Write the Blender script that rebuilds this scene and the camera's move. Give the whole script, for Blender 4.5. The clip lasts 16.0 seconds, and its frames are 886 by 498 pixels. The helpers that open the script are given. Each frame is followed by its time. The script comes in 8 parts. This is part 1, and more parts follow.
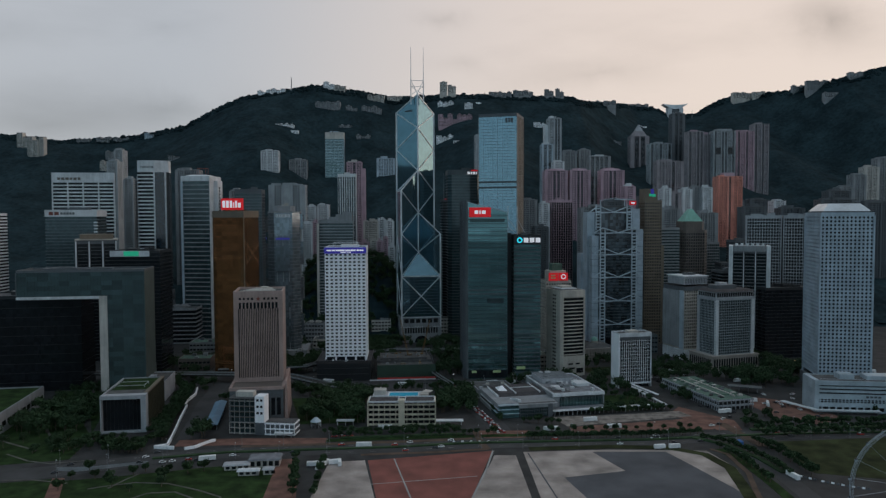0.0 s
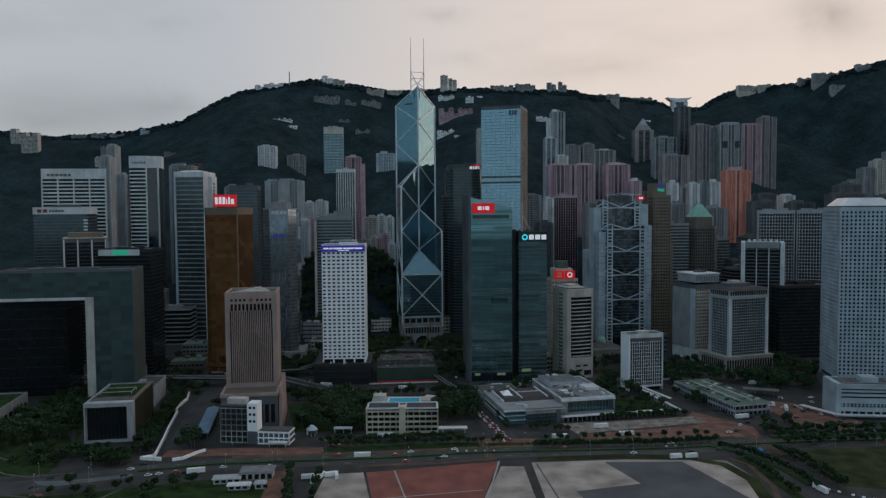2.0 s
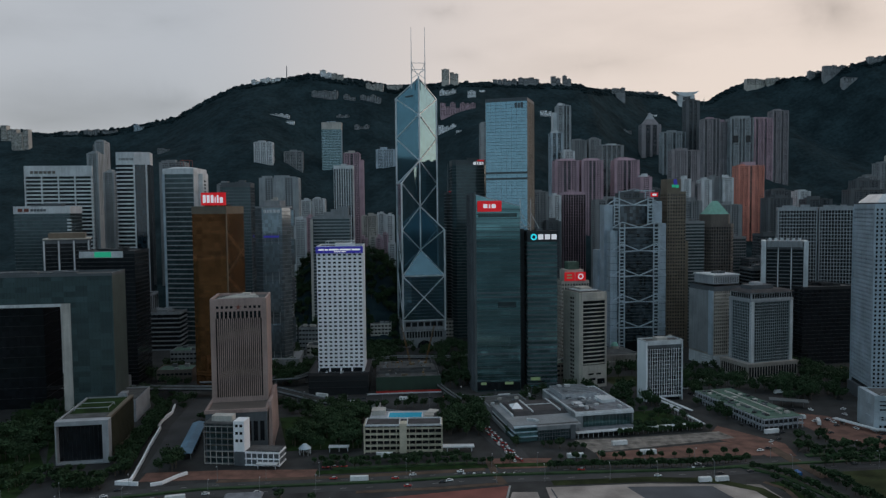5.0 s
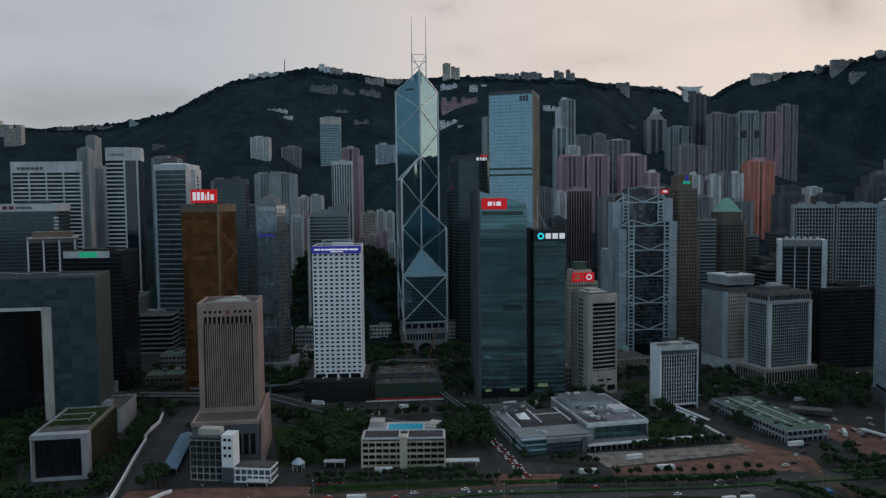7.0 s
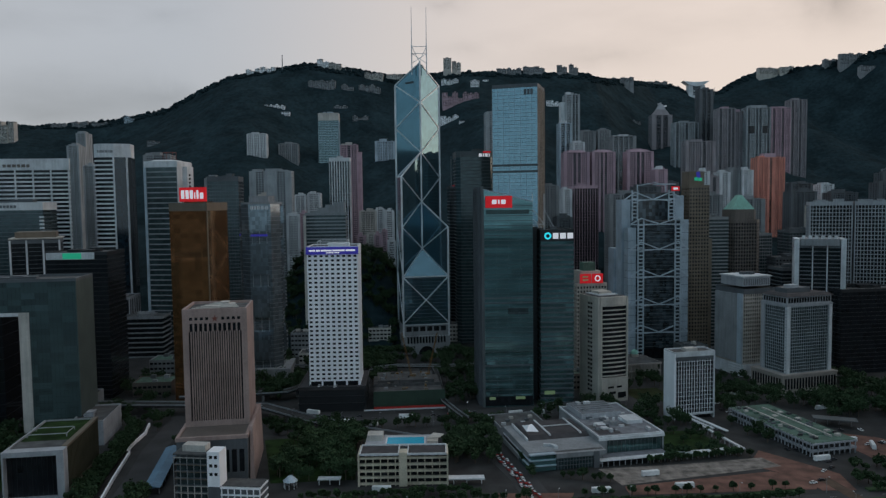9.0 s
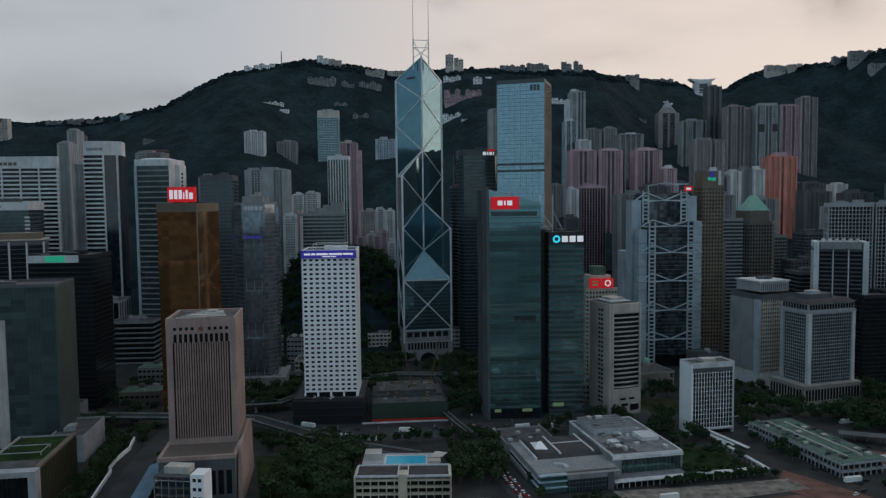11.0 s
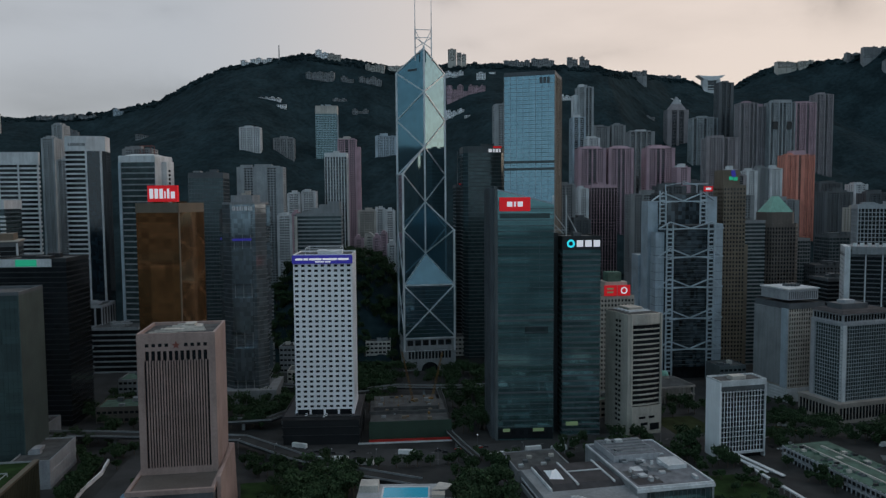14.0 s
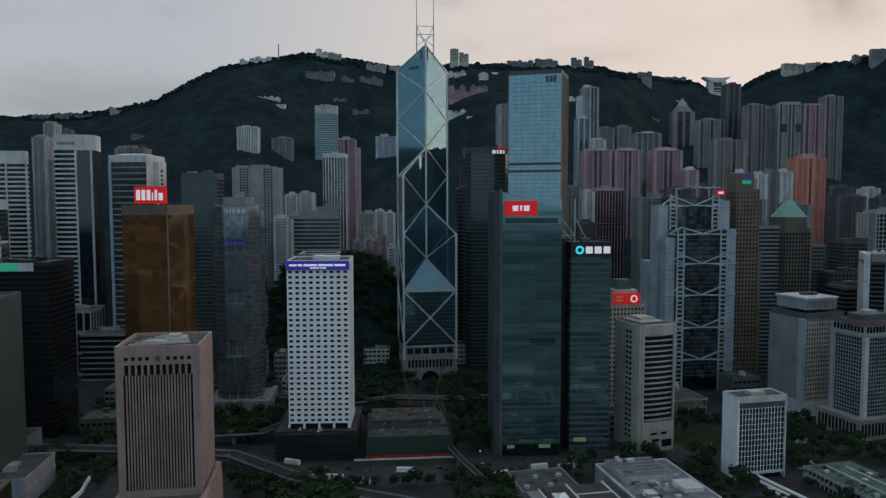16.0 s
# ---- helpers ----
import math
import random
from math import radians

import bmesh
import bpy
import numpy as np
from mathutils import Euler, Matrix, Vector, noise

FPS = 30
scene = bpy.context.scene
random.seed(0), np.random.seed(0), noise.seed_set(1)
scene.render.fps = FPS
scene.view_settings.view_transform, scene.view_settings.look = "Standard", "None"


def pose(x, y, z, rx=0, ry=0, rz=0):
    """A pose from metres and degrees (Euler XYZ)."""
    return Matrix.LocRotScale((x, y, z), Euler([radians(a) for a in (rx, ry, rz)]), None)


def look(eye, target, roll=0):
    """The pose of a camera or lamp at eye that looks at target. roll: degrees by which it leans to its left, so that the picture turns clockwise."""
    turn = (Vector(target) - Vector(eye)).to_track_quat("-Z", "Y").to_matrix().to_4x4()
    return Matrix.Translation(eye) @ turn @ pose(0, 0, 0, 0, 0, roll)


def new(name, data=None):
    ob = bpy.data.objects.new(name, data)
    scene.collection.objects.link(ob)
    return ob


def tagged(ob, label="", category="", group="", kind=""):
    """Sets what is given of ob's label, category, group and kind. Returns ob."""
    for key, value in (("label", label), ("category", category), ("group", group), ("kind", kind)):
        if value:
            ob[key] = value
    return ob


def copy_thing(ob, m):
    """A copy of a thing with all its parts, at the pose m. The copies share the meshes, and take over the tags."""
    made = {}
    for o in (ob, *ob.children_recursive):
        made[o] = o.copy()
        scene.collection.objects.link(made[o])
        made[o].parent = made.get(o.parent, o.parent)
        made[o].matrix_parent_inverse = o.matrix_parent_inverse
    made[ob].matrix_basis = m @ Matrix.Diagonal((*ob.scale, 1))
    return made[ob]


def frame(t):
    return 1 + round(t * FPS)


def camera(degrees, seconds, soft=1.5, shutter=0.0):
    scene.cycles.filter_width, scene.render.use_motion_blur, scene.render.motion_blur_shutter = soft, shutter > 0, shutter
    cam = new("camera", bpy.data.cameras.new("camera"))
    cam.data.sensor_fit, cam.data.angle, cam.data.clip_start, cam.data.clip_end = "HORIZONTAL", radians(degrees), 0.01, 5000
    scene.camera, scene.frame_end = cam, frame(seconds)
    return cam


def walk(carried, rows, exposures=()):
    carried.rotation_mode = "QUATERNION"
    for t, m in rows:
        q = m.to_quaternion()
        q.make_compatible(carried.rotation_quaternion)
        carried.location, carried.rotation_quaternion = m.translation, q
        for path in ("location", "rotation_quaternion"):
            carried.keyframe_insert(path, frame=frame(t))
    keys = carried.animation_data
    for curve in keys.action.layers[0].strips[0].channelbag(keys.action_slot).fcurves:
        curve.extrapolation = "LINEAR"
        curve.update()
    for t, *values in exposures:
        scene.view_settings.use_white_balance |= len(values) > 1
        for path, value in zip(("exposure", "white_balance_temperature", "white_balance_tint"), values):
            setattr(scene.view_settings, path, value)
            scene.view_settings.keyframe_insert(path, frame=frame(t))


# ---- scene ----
cam = camera(62.3, 16.0, soft=1.36)
PATH = [
    (0, (-0.163, -0.69, 168.623), (-0.169, 1.308, 168.531), -0.2),
    (0.5, (-0.574, 6.824, 168.663), (-0.581, 8.822, 168.568), -0.3),
    (1, (-0.992, 14.501, 168.652), (-0.999, 16.499, 168.555), -0.3),
    (1.5, (-1.238, 22.389, 168.717), (-1.245, 24.386, 168.617), -0.4),
    (2, (-1.434, 30.076, 168.891), (-1.442, 32.073, 168.788), -0.4),
    (2.5, (-1.774, 37.807, 169.168), (-1.782, 39.804, 169.063), -0.4),
    (3, (-2.343, 45.385, 169.32), (-2.351, 47.383, 169.213), -0.4),
    (3.5, (-2.748, 52.82, 169.423), (-2.756, 54.817, 169.314), -0.4),
    (4, (-2.98, 60.524, 169.577), (-2.99, 62.521, 169.468), -0.5),
    (6.5, (-5.199, 102.271, 171.147), (-5.21, 104.267, 171.028), -0.6),
    (7, (-5.545, 110.54, 171.298), (-5.557, 112.536, 171.177), -0.6),
    (7.5, (-5.65, 118.589, 171.559), (-5.663, 120.585, 171.437), -0.7),
    (8, (-5.932, 126.883, 171.866), (-5.945, 128.88, 171.741), -0.7),
    (8.5, (-6.161, 135.119, 172.084), (-6.174, 137.115, 171.957), -0.7),
    (9, (-6.578, 143.635, 172.338), (-6.592, 145.631, 172.209), -0.7),
    (11.5, (-8.295, 184.88, 174.539), (-8.313, 186.876, 174.406), -0.6),
    (12, (-8.813, 192.907, 174.639), (-8.831, 194.903, 174.507), -0.7),
    (12.5, (-9.465, 200.887, 174.91), (-9.484, 202.882, 174.776), -0.6),
    (13, (-10.033, 209.006, 175.432), (-10.051, 211.002, 175.296), -0.6),
    (13.5, (-10.49, 216.925, 175.829), (-10.509, 218.92, 175.693), -0.5),
    (14, (-10.922, 224.951, 176.091), (-10.941, 226.946, 175.953), -0.4),
    (14.5, (-11.143, 232.776, 176.344), (-11.163, 234.771, 176.206), -0.4),
    (15, (-11.445, 239.821, 176.676), (-11.466, 241.816, 176.54), -0.3),
    (15.5, (-11.606, 246.264, 177.033), (-11.628, 248.259, 176.899), -0.2),
    (16, (-11.955, 252.435, 177.318), (-11.976, 254.431, 177.184), -0.1),
]
walk(cam, [(t, look(a, b, r)) for t, a, b, r in PATH])

# ---- world, sun ----
world = bpy.data.worlds.new("evening_sky")
scene.world = world
world.use_nodes = True
wn, wl = world.node_tree.nodes, world.node_tree.links
wn.clear()


def wnode(kind, **values):
    n = wn.new(kind)
    for key, value in values.items():
        n.inputs[key].default_value = value
    return n


sky = wn.new("ShaderNodeTexSky")
sky.sky_type, sky.sun_disc = "NISHITA", False
sky.sun_elevation, sky.sun_rotation = radians(7), radians(70)
coord = wn.new("ShaderNodeTexCoord")
# warm glow of the set sun behind the thin cloud
glow_dot = wn.new("ShaderNodeVectorMath")
glow_dot.operation = "DOT_PRODUCT"
glow_dot.inputs[1].default_value = (0.50, 0.85, 0.12)
wl.new(coord.outputs["Generated"], glow_dot.inputs[0])
glow = wn.new("ShaderNodeMapRange")
glow.interpolation_type = "SMOOTHSTEP"
glow.inputs["From Min"].default_value, glow.inputs["From Max"].default_value = 0.62, 1.02
wl.new(glow_dot.outputs["Value"], glow.inputs["Value"])
cloud_colour = wn.new("ShaderNodeMix")
cloud_colour.data_type = "RGBA"
cloud_colour.inputs[7].default_value = (0.87, 0.735, 0.655, 1)
wl.new(glow.outputs[0], cloud_colour.inputs[0])
# away from the sunset the cloud is darker and bluer
away = wn.new("ShaderNodeMapRange")
away.interpolation_type = "SMOOTHSTEP"
away.inputs["From Min"].default_value, away.inputs["From Max"].default_value = -1.0, 0.32
side_dot = wn.new("ShaderNodeVectorMath")
side_dot.operation = "DOT_PRODUCT"
side_dot.inputs[1].default_value = (0.6, 0.8, -0.3)
wl.new(coord.outputs["Generated"], side_dot.inputs[0])
wl.new(side_dot.outputs["Value"], away.inputs["Value"])
grey_colour = wn.new("ShaderNodeMix")
grey_colour.data_type = "RGBA"
grey_colour.inputs[6].default_value = (0.305, 0.455, 0.565, 1)
grey_colour.inputs[7].default_value = (0.505, 0.53, 0.575, 1)
wl.new(away.outputs[0], grey_colour.inputs[0])
wl.new(grey_colour.outputs[2], cloud_colour.inputs[6])
# long flat streaks of cloud
stretch = wn.new("ShaderNodeMapping")
stretch.inputs["Scale"].default_value = (2.6, 2.6, 9.5)
wl.new(coord.outputs["Generated"], stretch.inputs[0])
streaks = wnode("ShaderNodeTexNoise", Scale=1.3, Detail=7.0, Roughness=0.55)
wl.new(stretch.outputs[0], streaks.inputs["Vector"])
streak_range = wnode("ShaderNodeMapRange", **{"From Min": 0.30, "From Max": 0.50, "To Min": 0.93, "To Max": 1.01})
wl.new(streaks.outputs["Fac"], streak_range.inputs["Value"])


def wmath(kind, a, b, clamp=False):
    n = wn.new("ShaderNodeMath")
    n.operation, n.use_clamp = kind, clamp
    for i, v in enumerate((a, b)):
        if isinstance(v, (int, float)):
            n.inputs[i].default_value = v
        else:
            wl.new(v, n.inputs[i])
    return n.outputs[0]


# single grey clouds low over the hills: sideways and upward slope, half width, half height, depth
axes = wn.new("ShaderNodeSeparateXYZ")
wl.new(coord.outputs["Generated"], axes.inputs[0])
ahead = wmath("MAXIMUM", axes.outputs["Y"], 0.05)
ragged = wnode("ShaderNodeTexNoise", Scale=9.0, Detail=5.0, Roughness=0.6)
wl.new(coord.outputs["Generated"], ragged.inputs["Vector"])
wobble = wmath("SUBTRACT", ragged.outputs["Fac"], 0.5)
side_slope = wmath("ADD", wmath("DIVIDE", axes.outputs["X"], ahead), wmath("MULTIPLY", wobble, 0.16))
up_slope = wmath("ADD", wmath("DIVIDE", axes.outputs["Z"], ahead), wmath("MULTIPLY", wobble, 0.05))
shade = streak_range.outputs[0]
for u0, v0, half_w, half_h, depth in ((0.515, 0.258, 0.085, 0.050, 0.24), (0.20, 0.190, 0.13, 0.022, 0.10), (0.03, 0.205, 0.07, 0.014, 0.06), (-0.005, 0.262, 0.05, 0.016, 0.10),
                                      (-0.385, 0.142, 0.10, 0.026, 0.12), (-0.37, 0.258, 0.05, 0.018, 0.06), (-0.60, 0.250, 0.06, 0.025, 0.07), (-0.52, 0.13, 0.26, 0.07, 0.17)):
    du = wmath("DIVIDE", wmath("SUBTRACT", side_slope, u0), half_w)
    dv = wmath("DIVIDE", wmath("SUBTRACT", up_slope, v0), half_h)
    gap = wmath("SQRT", wmath("ADD", wmath("MULTIPLY", du, du), wmath("MULTIPLY", dv, dv)), 0.0)
    soft = wmath("SUBTRACT", 1.0, wmath("DIVIDE", gap, 1.5), True)
    shade = wmath("MULTIPLY", shade, wmath("SUBTRACT", 1.0, wmath("MULTIPLY", wmath("MULTIPLY", soft, soft), depth * 1.5)))
clouds = wn.new("ShaderNodeVectorMath")
clouds.operation = "SCALE"
wl.new(cloud_colour.outputs[2], clouds.inputs[0])
wl.new(shade, clouds.inputs["Scale"])
clear = wn.new("ShaderNodeVectorMath")
clear.operation = "SCALE"
clear.inputs["Scale"].default_value = 0.10
wl.new(sky.outputs[0], clear.inputs[0])
layer = wn.new("ShaderNodeMix")
layer.data_type = "RGBA"
layer.inputs[0].default_value = 0.88
wl.new(clear.outputs[0], layer.inputs[6])
wl.new(clouds.outputs[0], layer.inputs[7])
backg = wnode("ShaderNodeBackground", Strength=1.0)
wl.new(layer.outputs[2], backg.inputs[0])
wout = wn.new("ShaderNodeOutputWorld")
wl.new(backg.outputs[0], wout.inputs[0])

sun = new("sun", bpy.data.lights.new("sun", "SUN"))
sun.data.energy, sun.data.angle, sun.data.color = 0.5, radians(50), (1.0, 0.84, 0.74)
sun.matrix_world = look((0, 0, 0), (-0.93, -0.22, -0.22))


# ---- materials ----
def material(name, colour, rough=0.7, metal=0.0, ior=1.45, grain=0.12, stain=0.18, big=14.0, small=0.8, bump=0.15, streak=0.0, island=0.0):
    """A surface with grain and stains at two scales, vertical rain streaks and a piece-to-piece difference."""
    m = bpy.data.materials.new(name)
    m.use_nodes = True
    nt = m.node_tree
    p = nt.nodes["Principled BSDF"]
    p.inputs["Roughness"].default_value, p.inputs["Metallic"].default_value, p.inputs["IOR"].default_value = rough, metal, ior
    geo = nt.nodes.new("ShaderNodeNewGeometry")

    def noisy(scale, detail, lo, hi, squash=None):
        n = nt.nodes.new("ShaderNodeTexNoise")
        n.inputs["Scale"].default_value, n.inputs["Detail"].default_value = 1.0 / scale, detail
        src = geo.outputs["Position"]
        if squash:
            mp = nt.nodes.new("ShaderNodeMapping")
            mp.inputs["Scale"].default_value = squash
            nt.links.new(src, mp.inputs[0])
            src = mp.outputs[0]
        nt.links.new(src, n.inputs["Vector"])
        r = nt.nodes.new("ShaderNodeMapRange")
        r.inputs["From Min"].default_value, r.inputs["From Max"].default_value = 0.3, 0.7
        r.inputs["To Min"].default_value, r.inputs["To Max"].default_value = lo, hi
        nt.links.new(n.outputs["Fac"], r.inputs["Value"])
        return n, r.outputs[0]

    def times(a, b):
        k = nt.nodes.new("ShaderNodeMath")
        k.operation = "MULTIPLY"
        nt.links.new(a, k.inputs[0])
        nt.links.new(b, k.inputs[1])
        return k.outputs[0]

    n1, f1 = noisy(big, 5, 1 - stain, 1 + stain)
    n2, f2 = noisy(small, 3, 1 - grain, 1 + grain)
    fac = times(f1, f2)
    if streak:
        _, f3 = noisy(1.0, 4, 1 - streak, 1 + streak * 0.4, (0.5, 0.5, 0.03))
        fac = times(fac, f3)
    if island:
        info = nt.nodes.new("ShaderNodeObjectInfo")
        r = nt.nodes.new("ShaderNodeMapRange")
        r.inputs["To Min"].default_value, r.inputs["To Max"].default_value = 1 - island, 1 + island
        nt.links.new(info.outputs["Random"], r.inputs["Value"])
        fac = times(fac, r.outputs[0])
    sc = nt.nodes.new("ShaderNodeVectorMath")
    sc.operation = "SCALE"
    sc.inputs[0].default_value = colour
    nt.links.new(fac, sc.inputs["Scale"])
    nt.links.new(sc.outputs[0], p.inputs["Base Color"])
    if bump:
        b = nt.nodes.new("ShaderNodeBump")
        b.inputs["Strength"].default_value, b.inputs["Distance"].default_value = bump, 0.3
        nt.links.new(n2.outputs["Fac"], b.inputs["Height"])
        nt.links.new(b.outputs[0], p.inputs["Normal"])
    return m


def glazing(name, colour, ior=1.9, rough=0.06, pane=(3.0, 3.0, 4.0), vary=0.35, warp=0.006, mirror=0.0):
    """Coated window glass: pane by pane a little darker or lighter, and not quite flat."""
    m = bpy.data.materials.new(name)
    m.use_nodes = True
    nt = m.node_tree
    p = nt.nodes["Principled BSDF"]
    p.inputs["Roughness"].default_value, p.inputs["IOR"].default_value, p.inputs["Metallic"].default_value = rough, ior, mirror
    geo = nt.nodes.new("ShaderNodeNewGeometry")
    dv = nt.nodes.new("ShaderNodeVectorMath")
    dv.operation = "DIVIDE"
    dv.inputs[1].default_value = pane
    fl = nt.nodes.new("ShaderNodeVectorMath")
    fl.operation = "FLOOR"
    wn2 = nt.nodes.new("ShaderNodeTexWhiteNoise")
    wn2.noise_dimensions = "3D"
    nt.links.new(geo.outputs["Position"], dv.inputs[0])
    nt.links.new(dv.outputs[0], fl.inputs[0])
    nt.links.new(fl.outputs[0], wn2.inputs["Vector"])
    big = nt.nodes.new("ShaderNodeTexNoise")
    big.inputs["Scale"].default_value = 0.05
    nt.links.new(geo.outputs["Position"], big.inputs["Vector"])
    mul = nt.nodes.new("ShaderNodeMath")
    mul.operation = "MULTIPLY"
    nt.links.new(wn2.outputs["Value"], mul.inputs[0])
    nt.links.new(big.outputs["Fac"], mul.inputs[1])
    r = nt.nodes.new("ShaderNodeMapRange")
    r.inputs["From Max"].default_value = 0.6
    r.inputs["To Min"].default_value, r.inputs["To Max"].default_value = 1 - vary, 1 + vary
    nt.links.new(mul.outputs[0], r.inputs["Value"])
    sc = nt.nodes.new("ShaderNodeVectorMath")
    sc.operation = "SCALE"
    sc.inputs[0].default_value = colour
    nt.links.new(r.outputs[0], sc.inputs["Scale"])
    nt.links.new(sc.outputs[0], p.inputs["Base Color"])
    wv = nt.nodes.new("ShaderNodeTexNoise")
    wv.inputs["Scale"].default_value = 0.12
    nt.links.new(geo.outputs["Position"], wv.inputs["Vector"])
    b = nt.nodes.new("ShaderNodeBump")
    b.inputs["Strength"].default_value, b.inputs["Distance"].default_value = 1.0, warp * 3
    nt.links.new(wv.outputs["Fac"], b.inputs["Height"])
    nt.links.new(b.outputs[0], p.inputs["Normal"])
    return m


def lamp_material(name, colour, strength):
    m = bpy.data.materials.new(name)
    m.use_nodes = True
    p = m.node_tree.nodes["Principled BSDF"]
    p.inputs["Base Color"].default_value = (*colour, 1)
    p.inputs["Emission Color"].default_value = (*colour, 1)
    p.inputs["Emission Strength"].default_value = strength
    return m


